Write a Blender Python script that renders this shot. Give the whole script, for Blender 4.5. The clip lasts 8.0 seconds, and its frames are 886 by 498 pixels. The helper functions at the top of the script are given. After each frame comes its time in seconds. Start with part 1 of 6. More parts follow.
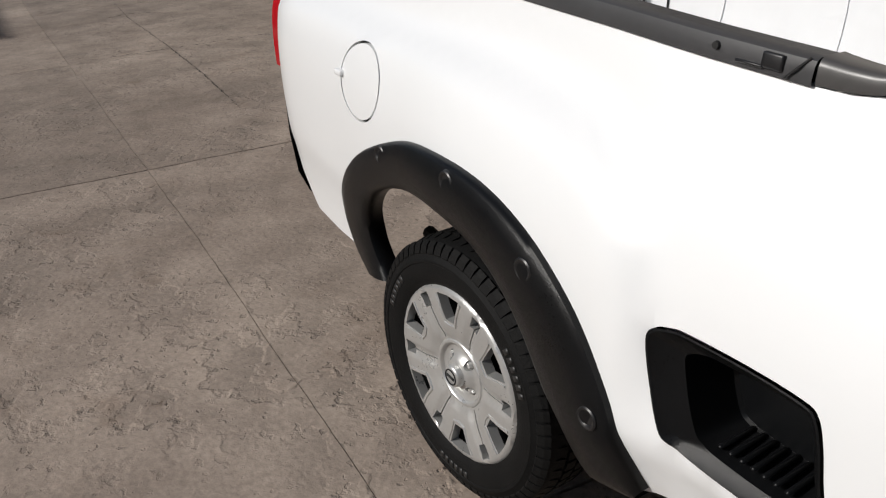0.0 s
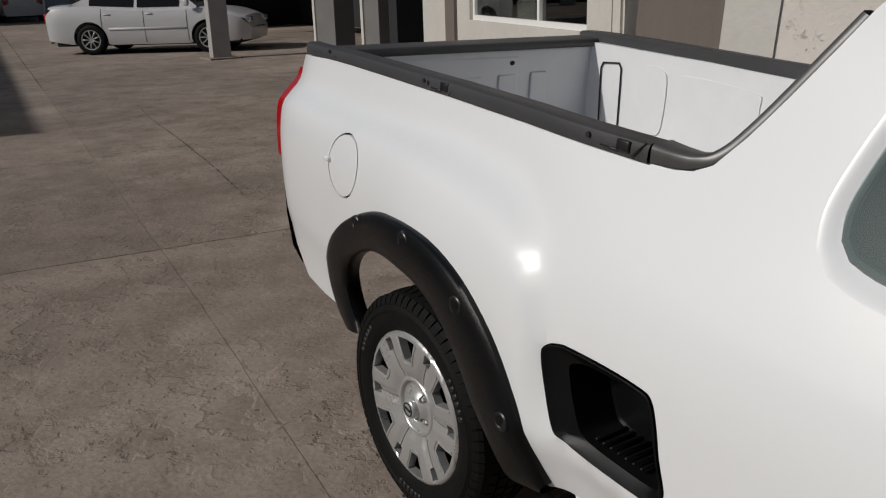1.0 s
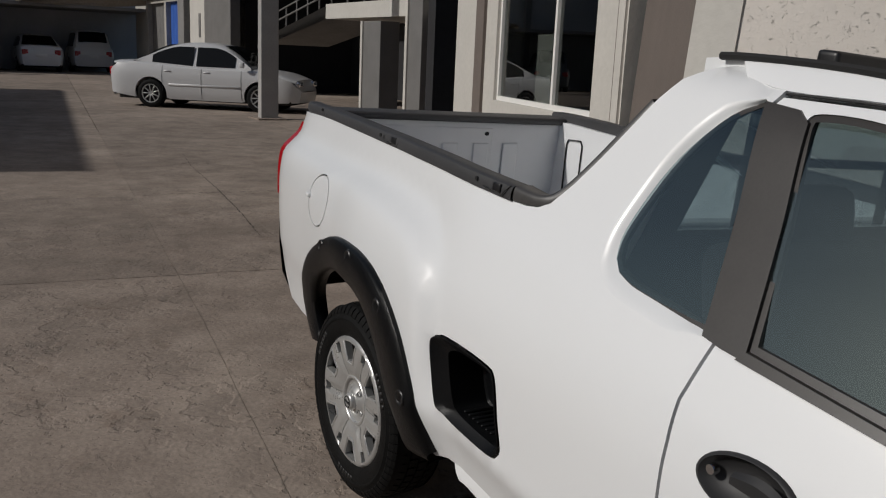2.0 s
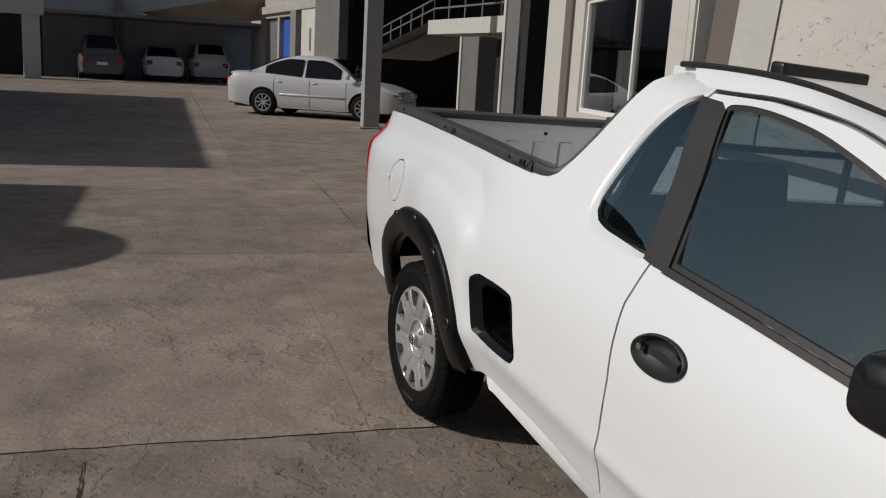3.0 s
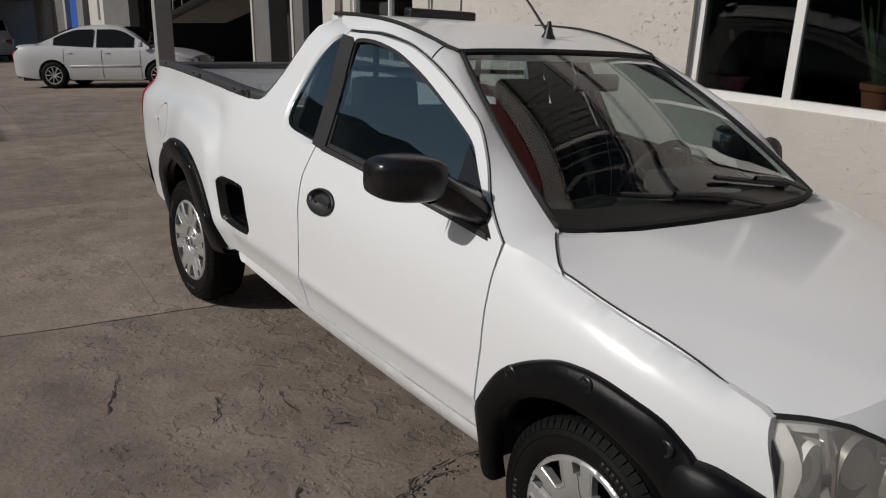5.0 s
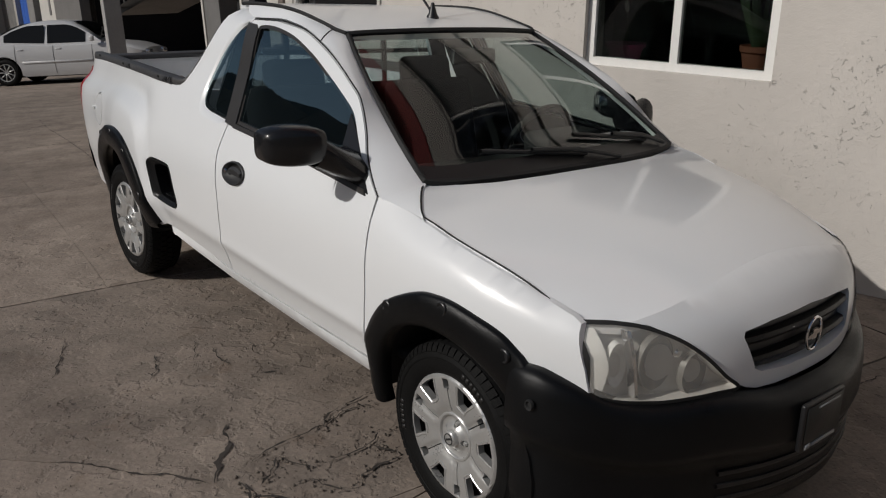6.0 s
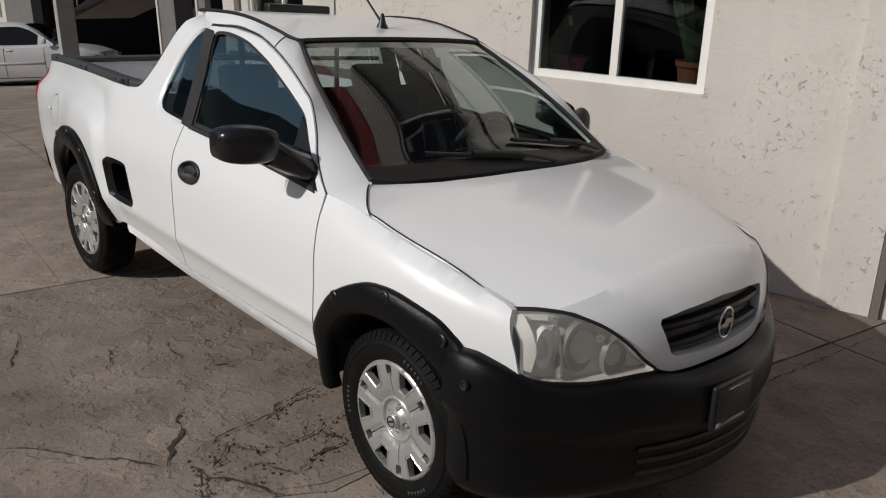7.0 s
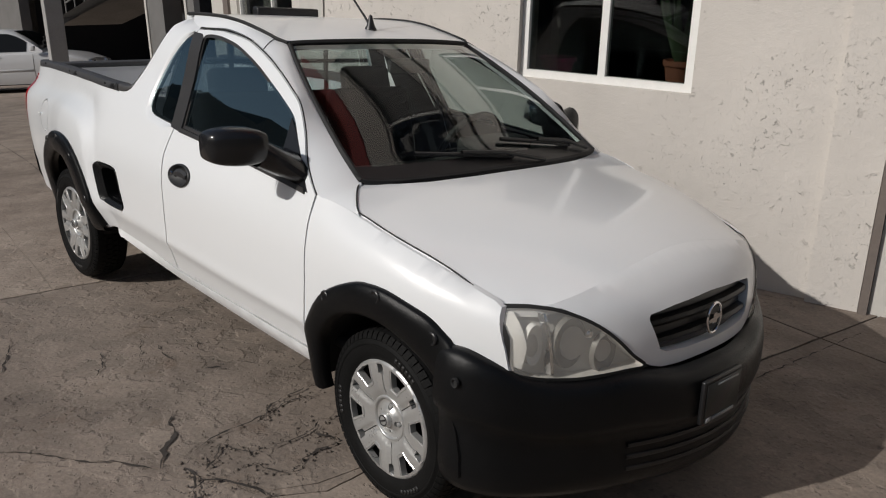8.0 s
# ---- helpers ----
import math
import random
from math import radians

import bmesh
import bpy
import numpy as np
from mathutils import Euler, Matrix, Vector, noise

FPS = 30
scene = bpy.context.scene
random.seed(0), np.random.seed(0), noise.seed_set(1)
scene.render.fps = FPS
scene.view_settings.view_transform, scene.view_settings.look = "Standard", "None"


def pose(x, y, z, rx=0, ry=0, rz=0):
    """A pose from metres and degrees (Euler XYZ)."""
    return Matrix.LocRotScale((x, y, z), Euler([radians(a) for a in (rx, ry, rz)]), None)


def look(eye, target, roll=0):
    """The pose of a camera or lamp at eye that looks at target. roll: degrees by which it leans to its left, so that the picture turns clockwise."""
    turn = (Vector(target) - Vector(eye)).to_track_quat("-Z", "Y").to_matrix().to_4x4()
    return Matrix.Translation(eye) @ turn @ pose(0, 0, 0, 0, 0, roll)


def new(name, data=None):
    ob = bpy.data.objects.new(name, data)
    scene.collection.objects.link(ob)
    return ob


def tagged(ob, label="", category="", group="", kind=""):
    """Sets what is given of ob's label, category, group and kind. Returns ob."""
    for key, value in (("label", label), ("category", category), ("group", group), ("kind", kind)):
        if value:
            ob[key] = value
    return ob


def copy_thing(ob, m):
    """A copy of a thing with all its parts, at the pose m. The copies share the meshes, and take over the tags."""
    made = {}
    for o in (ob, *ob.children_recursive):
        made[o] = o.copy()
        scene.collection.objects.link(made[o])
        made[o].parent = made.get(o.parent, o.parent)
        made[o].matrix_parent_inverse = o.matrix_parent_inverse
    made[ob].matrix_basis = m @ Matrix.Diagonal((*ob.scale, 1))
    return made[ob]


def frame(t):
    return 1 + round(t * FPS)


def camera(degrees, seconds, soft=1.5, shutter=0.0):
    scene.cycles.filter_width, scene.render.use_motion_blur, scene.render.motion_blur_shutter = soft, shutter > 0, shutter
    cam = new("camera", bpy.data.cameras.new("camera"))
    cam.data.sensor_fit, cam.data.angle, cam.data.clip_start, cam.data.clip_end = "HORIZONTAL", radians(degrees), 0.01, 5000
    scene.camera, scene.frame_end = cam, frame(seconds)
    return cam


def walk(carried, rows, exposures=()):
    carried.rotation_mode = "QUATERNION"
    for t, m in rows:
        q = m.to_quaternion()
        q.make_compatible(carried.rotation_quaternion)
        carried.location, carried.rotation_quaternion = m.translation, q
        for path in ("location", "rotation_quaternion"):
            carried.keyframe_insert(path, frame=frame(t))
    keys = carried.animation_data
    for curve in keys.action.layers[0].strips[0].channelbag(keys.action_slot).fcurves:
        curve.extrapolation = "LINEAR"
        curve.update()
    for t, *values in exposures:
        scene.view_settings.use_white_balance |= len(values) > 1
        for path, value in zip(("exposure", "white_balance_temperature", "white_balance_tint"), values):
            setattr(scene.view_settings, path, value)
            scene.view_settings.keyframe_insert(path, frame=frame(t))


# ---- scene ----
cam = camera(54.1, 8.0, soft=1.15)
PATH = [
    (0, (1.197, -1.654, 1.409), (-0.239, -0.644, 0.451), -0.1),
    (0.5, (1.345, -1.69, 1.435), (-0.161, -0.662, 0.614), -0.0),
    (1, (1.589, -1.796, 1.476), (0.06, -0.738, 0.74), 1.3),
    (1.2, (1.696, -1.816, 1.49), (0.165, -0.742, 0.779), 2.0),
    (2.3, (2.349, -1.869, 1.529), (0.675, -0.926, 0.972), 6.3),
    (2.5, (2.48, -1.921, 1.528), (0.782, -1.042, 0.941), 6.1),
    (3, (2.822, -2.014, 1.566), (1.083, -1.202, 1.003), 5.5),
    (3.5, (3.147, -2.046, 1.589), (1.41, -1.217, 1.047), 3.4),
    (4, (3.488, -2.123, 1.61), (1.841, -1.137, 1.047), 4.2),
    (4.5, (3.733, -2.195, 1.643), (2.19, -1.079, 1.03), 4.5),
    (4.7, (3.823, -2.208, 1.648), (2.291, -1.085, 1.023), 3.9),
    (5.8, (4.41, -2.183, 1.696), (2.913, -1.02, 1.059), -0.2),
    (6, (4.466, -2.22, 1.705), (2.994, -1.043, 1.035), 0.5),
    (6.5, (4.57, -2.283, 1.723), (3.122, -1.054, 1.095), 2.5),
    (7, (4.638, -2.31, 1.719), (3.225, -1.05, 1.074), 2.0),
    (7.5, (4.658, -2.325, 1.716), (3.248, -1.052, 1.091), 2.0),
    (8, (4.659, -2.316, 1.711), (3.255, -1.042, 1.074), 1.5),
]
walk(cam, [(t, look(e, g, r)) for t, e, g, r in PATH],
     [(0, 0.05), (0.5, -0.16), (1, -0.52), (2.3, -0.60), (3, -0.36), (3.5, -0.20), (4, -0.20), (4.5, -0.32), (6, -0.52), (6.5, -0.40), (7, -0.27), (8, -0.25)])

# ---- light ----
SUN_TO = Vector((0.22, 0.92, -0.585)).normalized()
world = bpy.data.worlds.new("sky")
scene.world = world
world.use_nodes = True
wn = world.node_tree
sky = wn.nodes.new("ShaderNodeTexSky")
sky.sky_type = "NISHITA"
sky.sun_disc = False
sky.sun_elevation = math.asin(-SUN_TO.z)
sky.sun_rotation = math.atan2(-SUN_TO.x, -SUN_TO.y)
sky.air_density, sky.dust_density, sky.ozone_density = 1.0, 2.0, 1.0
wn.links.new(sky.outputs["Color"], wn.nodes["Background"].inputs["Color"])
wn.nodes["Background"].inputs["Strength"].default_value = 0.062
sun_data = bpy.data.lights.new("sun", "SUN")
sun_data.energy, sun_data.angle, sun_data.color = 3.4, radians(0.6), (1.0, 0.97, 0.93)
sun = new("sun", sun_data)
sun.matrix_world = look((0, -20, 20), Vector((0, -20, 20)) + SUN_TO)
scene.view_settings.exposure = 0.0


# ---- materials ----
def mat(name, base, rough=0.5, metal=0.0, vary=0.0, scale=8.0, fine=60.0, bump=0.0, bump_scale=None, coat=0.0, rough_vary=0.0, ior=1.5, random_tint=0.0):
    m = bpy.data.materials.new(name)
    m.use_nodes = True
    n, k = m.node_tree.nodes, m.node_tree.links
    b = n["Principled BSDF"]
    b.inputs["Base Color"].default_value = (*base, 1)
    b.inputs["Roughness"].default_value = rough
    b.inputs["Metallic"].default_value = metal
    b.inputs["IOR"].default_value = ior
    b.inputs["Coat Weight"].default_value = coat
    b.inputs["Coat Roughness"].default_value = 0.09
    tc = n.new("ShaderNodeTexCoord")
    if vary or rough_vary:
        a = n.new("ShaderNodeTexNoise")
        a.inputs["Scale"].default_value, a.inputs["Detail"].default_value = scale, 6
        c = n.new("ShaderNodeTexNoise")
        c.inputs["Scale"].default_value, c.inputs["Detail"].default_value = fine, 4
        k.new(tc.outputs["Object"], a.inputs["Vector"])
        k.new(tc.outputs["Object"], c.inputs["Vector"])
        mx = n.new("ShaderNodeMath")
        mx.operation = "ADD"
        k.new(a.outputs["Fac"], mx.inputs[0])
        k.new(c.outputs["Fac"], mx.inputs[1])
        if vary:
            mr = n.new("ShaderNodeMapRange")
            mr.inputs["From Min"].default_value, mr.inputs["From Max"].default_value = 0.6, 1.4
            mr.inputs["To Min"].default_value, mr.inputs["To Max"].default_value = 1 - vary, 1 + vary
            k.new(mx.outputs[0], mr.inputs["Value"])
            sc = n.new("ShaderNodeVectorMath")
            sc.operation = "SCALE"
            sc.inputs[0].default_value = base
            k.new(mr.outputs[0], sc.inputs["Scale"])
            k.new(sc.outputs[0], b.inputs["Base Color"])
        if rough_vary:
            rr = n.new("ShaderNodeMapRange")
            rr.inputs["From Min"].default_value, rr.inputs["From Max"].default_value = 0.6, 1.4
            rr.inputs["To Min"].default_value, rr.inputs["To Max"].default_value = max(0.02, rough - rough_vary), rough + rough_vary
            k.new(mx.outputs[0], rr.inputs["Value"])
            k.new(rr.outputs[0], b.inputs["Roughness"])
    if bump:
        w = n.new("ShaderNodeTexNoise")
        w.inputs["Scale"].default_value, w.inputs["Detail"].default_value = bump_scale or fine, 5
        k.new(tc.outputs["Object"], w.inputs["Vector"])
        bp = n.new("ShaderNodeBump")
        bp.inputs["Strength"].default_value, bp.inputs["Distance"].default_value = bump, 0.01
        k.new(w.outputs["Fac"], bp.inputs["Height"])
        k.new(bp.outputs["Normal"], b.inputs["Normal"])
    return m


def glass_mat(name, tint, rough=0.0, gloss=0.06, haze=0.0, sheen=(1, 1, 1)):
    m = bpy.data.materials.new(name)
    m.use_nodes = True
    n, k = m.node_tree.nodes, m.node_tree.links
    n.remove(n["Principled BSDF"])
    t, g, x, f = (n.new("ShaderNodeBsdf" + s) if s != "x" else n.new("ShaderNodeMixShader") for s in ("Transparent", "Glossy", "x", "Transparent"))
    n.remove(f)
    lw = n.new("ShaderNodeLayerWeight")
    lw.inputs["Blend"].default_value = 0.5
    pw = n.new("ShaderNodeMath")
    pw.operation = "POWER"
    pw.inputs[1].default_value = 4.0
    fr = n.new("ShaderNodeMapRange")
    fr.inputs["To Min"].default_value, fr.inputs["To Max"].default_value = gloss, 1.0
    k.new(lw.outputs["Facing"], pw.inputs[0])
    k.new(pw.outputs[0], fr.inputs["Value"])
    t.inputs["Color"].default_value = (*tint, 1)
    g.inputs["Roughness"].default_value = rough
    g.inputs["Color"].default_value = (*sheen, 1)
    k.new(fr.outputs[0], x.inputs[0])
    k.new(t.outputs[0], x.inputs[1])
    k.new(g.outputs[0], x.inputs[2])
    out = x
    if haze:
        df, out = n.new("ShaderNodeBsdfDiffuse"), n.new("ShaderNodeMixShader")
        df.inputs["Color"].default_value = (0.75, 0.73, 0.68, 1)
        out.inputs[0].default_value = haze
        k.new(x.outputs[0], out.inputs[1])
        k.new(df.outputs[0], out.inputs[2])
    k.new(out.outputs[0], n["Material Output"].inputs["Surface"])
    return m


WHITE = mat("white_paint", (0.785, 0.797, 0.805), 0.28, vary=0.010, scale=0.7, fine=2.2, coat=0.6)
WHITE_DULL = mat("worn_white_bed_paint", (0.70, 0.71, 0.72), 0.45, vary=0.035, scale=3, fine=14)
PLASTIC = mat("black_plastic", (0.0045, 0.0048, 0.0054), 0.34, vary=0.3, scale=6, fine=300, bump=0.12, bump_scale=900, rough_vary=0.1, ior=1.30)
RAILCAP = mat("greyed_black_plastic", (0.045, 0.045, 0.047), 0.5, vary=0.18, scale=6, fine=90, bump=0.04, bump_scale=900, rough_vary=0.1)
RAIL_END = mat("grey_worn_plastic", (0.062, 0.060, 0.059), 0.36, vary=0.15, scale=9, fine=60, bump=0.02, bump_scale=500)
MIRROR_PLASTIC = mat("gloss_black_plastic", (0.012, 0.012, 0.013), 0.22, vary=0.15, scale=20, fine=300, bump=0.04, bump_scale=900)
BLACKTRIM = mat("brown_black_trim", (0.030, 0.027, 0.025), 0.35, vary=0.2, scale=12, fine=200, bump=0.05, bump_scale=500)
RUBBER = mat("tyre_rubber", (0.007, 0.007, 0.007), 0.62, vary=0.25, scale=15, fine=150, bump=0.2, bump_scale=250, ior=1.2)
SILVER = mat("silver_wheel_paint", (0.50, 0.50, 0.49), 0.32, metal=0.6, vary=0.06, scale=12, fine=120, rough_vary=0.08)
DARK = mat("underbody_black", (0.012, 0.012, 0.012), 0.8, vary=0.3, scale=9, fine=60)
CHROME = mat("chrome", (0.75, 0.75, 0.76), 0.12, metal=1.0)
GRILLE = mat("grille_black", (0.010, 0.010, 0.011), 0.4, vary=0.2, scale=30, fine=200)
SEAM = mat("seam_sealer_black", (0.010, 0.010, 0.010), 0.7)
SIDE_GLASS = glass_mat("side_glass", (0.44, 0.51, 0.52), gloss=0.185, sheen=(0.74, 0.95, 0.98))
UPPER_GLASS = glass_mat("sky_reflecting_window_glass", (0.3, 0.33, 0.33), gloss=0.16)
SCREEN_GLASS = glass_mat("windscreen_glass", (0.76, 0.83, 0.79), gloss=0.055)
ROOM_GLASS = glass_mat("window_glass", (0.42, 0.45, 0.44), gloss=0.03)
LENS = glass_mat("headlamp_lens", (0.92, 0.90, 0.86), 0.10, 0.06, 0.20)
RED_LENS = mat("red_lamp_lens", (0.36, 0.008, 0.012), 0.15, coat=0.5)
SEAT = mat("grey_seat_cloth", (0.022, 0.022, 0.024), 0.9, vary=0.25, scale=30, fine=400, bump=0.3, bump_scale=600)
DASH = mat("dark_dashboard", (0.010, 0.010, 0.0105), 0.75, vary=0.2, scale=20, fine=500, bump=0.2, bump_scale=800)


# ---- mesh helpers ----
def make(name, verts, faces, material, parent=None, label="", smooth=True):
    me = bpy.data.meshes.new(name)
    me.from_pydata([tuple(v) for v in verts], [], faces)
    me.validate()
    if smooth:
        me.shade_smooth()
    me.materials.append(material)
    ob = new(name, me)
    if parent:
        ob.parent = parent
    if label:
        ob["label"] = label
    return ob


def part(name, bm, material, parent=None, label="", smooth=True):
    me = bpy.data.meshes.new(name)
    bm.normal_update()
    bm.to_mesh(me)
    bm.free()
    if smooth:
        me.shade_smooth()
    me.materials.append(material)
    ob = new(name, me)
    if parent:
        ob.parent = parent
    if label:
        ob["label"] = label
    return ob


def box_bm(lo, hi, bevel=0.0, segments=2, m=None):
    bm = bmesh.new()
    bmesh.ops.create_cube(bm, size=1)
    for v in bm.verts:
        v.co = Vector([lo[i] + (v.co[i] + 0.5) * (hi[i] - lo[i]) for i in range(3)])
    if bevel:
        bmesh.ops.bevel(bm, geom=bm.edges[:], offset=bevel, segments=segments, profile=0.6, affect="EDGES")
    if m:
        bm.transform(m)
    return bm


def root(name, label, category, group="", kind="", at=(0, 0, 0)):
    ob = new(name)
    ob.location = at
    return tagged(ob, label, category, group, kind)


def inside(p, poly):
    x, y = p
    c = False
    for (x1, y1), (x2, y2) in zip(poly, poly[1:] + poly[:1]):
        if (y1 > y) != (y2 > y) and x < (x2 - x1) * (y - y1) / (y2 - y1) + x1:
            c = not c
    return c


def dense(poly, step, closed=True):
    out = []
    pairs = list(zip(poly, poly[1:] + poly[:1])) if closed else list(zip(poly, poly[1:]))
    for a, b in pairs:
        n = max(1, int(math.dist(a, b) / step))
        out += [tuple(a[i] + (b[i] - a[i]) * k / n for i in range(len(a))) for k in range(n)]
    if not closed:
        out.append(tuple(poly[-1]))
    return out


def spline(pts, n=8, closed=False):
    """Catmull-Rom through the points."""
    out = []
    m = len(pts)
    rng = range(m) if closed else range(m - 1)
    for i in rng:
        p = [Vector(pts[j % m]) if closed else Vector(pts[min(max(j, 0), m - 1)]) for j in (i - 1, i, i + 1, i + 2)]
        for s in range(n):
            t = s / n
            v = 0.5 * (2 * p[1] + (p[2] - p[0]) * t + (2 * p[0] - 5 * p[1] + 4 * p[2] - p[3]) * t * t + (3 * p[1] - p[0] - 3 * p[2] + p[3]) * t ** 3)
            out.append(tuple(v))
    if not closed:
        out.append(tuple(pts[-1]))
    return out


def shrink(poly, d):
    """Move a closed outline inwards by d (outwards: minus)."""
    area = sum(a[0] * b[1] - b[0] * a[1] for a, b in zip(poly, poly[1:] + poly[:1]))
    s = 1 if area > 0 else -1
    out = []
    n = len(poly)
    for i in range(n):
        a, b, c = Vector(poly[i - 1]), Vector(poly[i]), Vector(poly[(i + 1) % n])
        e1, e2 = (b - a), (c - b)
        if e1.length < 1e-9 or e2.length < 1e-9:
            out.append(tuple(b))
            continue
        n1, n2 = Vector((-e1.y, e1.x)).normalized(), Vector((-e2.y, e2.x)).normalized()
        q = (n1 + n2)
        q = q.normalized() if q.length > 1e-6 else n1
        k = max(0.5, q.dot(n1))
        out.append(tuple(b + q * s * d / k))
    return out


def sheet(name, outline, holes, fn, step, material, parent=None, label="", depth=None, mirror=False, smooth=True, edge=0.02):
    """A panel: a flat outline with holes, triangulated, laid on the surface fn(u, v), its rim turned inwards by depth(u, v)."""
    from mathutils.geometry import delaunay_2d_cdt
    loops = [dense(outline, edge)] + [dense(h, edge) for h in holes]
    pts, edges = [], []
    for lp in loops:
        o = len(pts)
        pts += [Vector(p) for p in lp]
        edges += [(o + i, o + (i + 1) % len(lp)) for i in range(len(lp))]
    us, vs = [p.x for p in pts], [p.y for p in pts]
    arr = np.array([(p.x, p.y) for p in pts])
    u = min(us) + step / 2
    row = 0
    while u < max(us):
        v = min(vs) + (step / 2 if row % 2 else step)
        while v < max(vs):
            if np.min((arr[:, 0] - u) ** 2 + (arr[:, 1] - v) ** 2) > (0.45 * step) ** 2 and inside((u, v), loops[0]) and not any(inside((u, v), h) for h in loops[1:]):
                pts.append(Vector((u, v)))
            v += step
        u += step * 0.9
        row += 1
    vc, _, faces = delaunay_2d_cdt(pts, edges, [], 0, 1e-6)[:3]
    keep = []
    for f in faces:
        c = sum((vc[i] for i in f), Vector((0, 0))) / len(f)
        if inside((c.x, c.y), loops[0]) and not any(inside((c.x, c.y), h) for h in loops[1:]):
            keep.append(tuple(f))
    verts = [Vector(fn(p.x, p.y)) for p in vc]
    if depth:
        count = {}
        for f in keep:
            for a, b in zip(f, f[1:] + f[:1]):
                count.setdefault(frozenset((a, b)), []).append((a, b))
        twin = {}
        rim = []
        for e in count.values():
            if len(e) == 1:
                a, b = e[0]
                for i in (a, b):
                    if i not in twin:
                        twin[i] = len(verts)
                        verts.append(verts[i] + Vector(depth(vc[i].x, vc[i].y)))
                rim.append((b, a, twin[a], twin[b]))
        keep += rim
    if mirror:
        verts = [Vector((v.x, -v.y, v.z)) for v in verts]
    me = bpy.data.meshes.new(name)
    me.from_pydata([tuple(v) for v in verts], [], keep)
    bm = bmesh.new()
    bm.from_mesh(me)
    bmesh.ops.recalc_face_normals(bm, faces=bm.faces[:])
    for e in bm.edges:
        if len(e.link_faces) == 2 and e.calc_face_angle(0) > radians(35):
            e.smooth = False
    bm.to_mesh(me)
    bm.free()
    for p in me.polygons:
        p.use_smooth = smooth
    me.materials.append(material)
    ob = new(name, me)
    if parent:
        ob.parent = parent
    if label:
        ob["label"] = label
    return ob


def grid(name, P, material, parent=None, label="", close_u=False, smooth=True, sharp=35):
    """A surface through rows of points P[i][j]."""
    n, m = len(P), len(P[0])
    verts = [p for row in P for p in row]
    faces = []
    for i in range(n if close_u else n - 1):
        for j in range(m - 1):
            a, b = i * m + j, ((i + 1) % n) * m + j
            faces.append((a, b, b + 1, a + 1))
    me = bpy.data.meshes.new(name)
    me.from_pydata([tuple(v) for v in verts], [], faces)
    bm = bmesh.new()
    bm.from_mesh(me)
    bmesh.ops.remove_doubles(bm, verts=bm.verts[:], dist=1e-5)
    bmesh.ops.recalc_face_normals(bm, faces=bm.faces[:])
    for e in bm.edges:
        if len(e.link_faces) == 2 and e.calc_face_angle(0) > radians(sharp):
            e.smooth = False
    bm.to_mesh(me)
    bm.free()
    for p in me.polygons:
        p.use_smooth = smooth
    me.materials.append(material)
    ob = new(name, me)
    if parent:
        ob.parent = parent
    if label:
        ob["label"] = label
    return ob


def tube(name, pts, r, material, parent=None, label="", sides=8, closed=False, taper=None):
    P = [Vector(p) for p in pts]
    rows = []
    for i, p in enumerate(P):
        a = P[i - 1] if (i or closed) else P[i]
        b = P[(i + 1) % len(P)] if (i < len(P) - 1 or closed) else P[i]
        d = (b - a).normalized()
        u = d.orthogonal().normalized() if i == 0 else (last_u - d * last_u.dot(d)).normalized()
        last_u = u
        w = d.cross(u)
        rr = r if taper is None else r + (taper - r) * i / (len(P) - 1)
        rows.append([p + (u * math.cos(2 * math.pi * k / sides) + w * math.sin(2 * math.pi * k / sides)) * rr for k in range(sides + 1)])
    ob = grid(name, rows, material, parent, label, close_u=closed)
    return ob


def lathe_bm(profile, n=48, axis="y"):
    """Turn (r, h) points round the y axis."""
    bm = bmesh.new()
    rings = []
    for k in range(n):
        a = 2 * math.pi * k / n
        rings.append([bm.verts.new((r * math.cos(a), h, r * math.sin(a))) for r, h in profile])
    for k in range(n):
        A, B = rings[k], rings[(k + 1) % n]
        for i in range(len(profile) - 1):
            bm.faces.new((A[i], A[i + 1], B[i + 1], B[i]))
    bmesh.ops.remove_doubles(bm, verts=bm.verts[:], dist=1e-6)
    bmesh.ops.recalc_face_normals(bm, faces=bm.faces[:])
    for e in bm.edges:
        if len(e.link_faces) == 2 and e.calc_face_angle(0) > radians(40):
            e.smooth = False
    return bm


def lerp_table(x, xs, ys):
    return float(np.interp(x, xs, ys))


def smooth_table(x, xs, ys):
    """Smooth monotone-ish interpolation of a table."""
    if x <= xs[0]:
        return ys[0]
    if x >= xs[-1]:
        return ys[-1]
    i = max(j for j in range(len(xs)) if xs[j] <= x)
    i = min(i, len(xs) - 2)
    h = xs[i + 1] - xs[i]
    t = (x - xs[i]) / h

    def slope(j):
        if j in (0, len(xs) - 1):
            a, b = (0, 1) if j == 0 else (-2, -1)
            return (ys[b] - ys[a]) / (xs[b] - xs[a])
        return (ys[j + 1] - ys[j - 1]) / (xs[j + 1] - xs[j - 1])
    m0, m1 = slope(i) * h, slope(i + 1) * h
    return (2 * t ** 3 - 3 * t * t + 1) * ys[i] + (t ** 3 - 2 * t * t + t) * m0 + (-2 * t ** 3 + 3 * t * t) * ys[i + 1] + (t ** 3 - t * t) * m1


# ---- ground ----
def ground_z(x, y=0.0):
    w = 0.6
    return -0.088 * w * math.log1p(math.exp(min((-0.8 - x) / w, 300)))


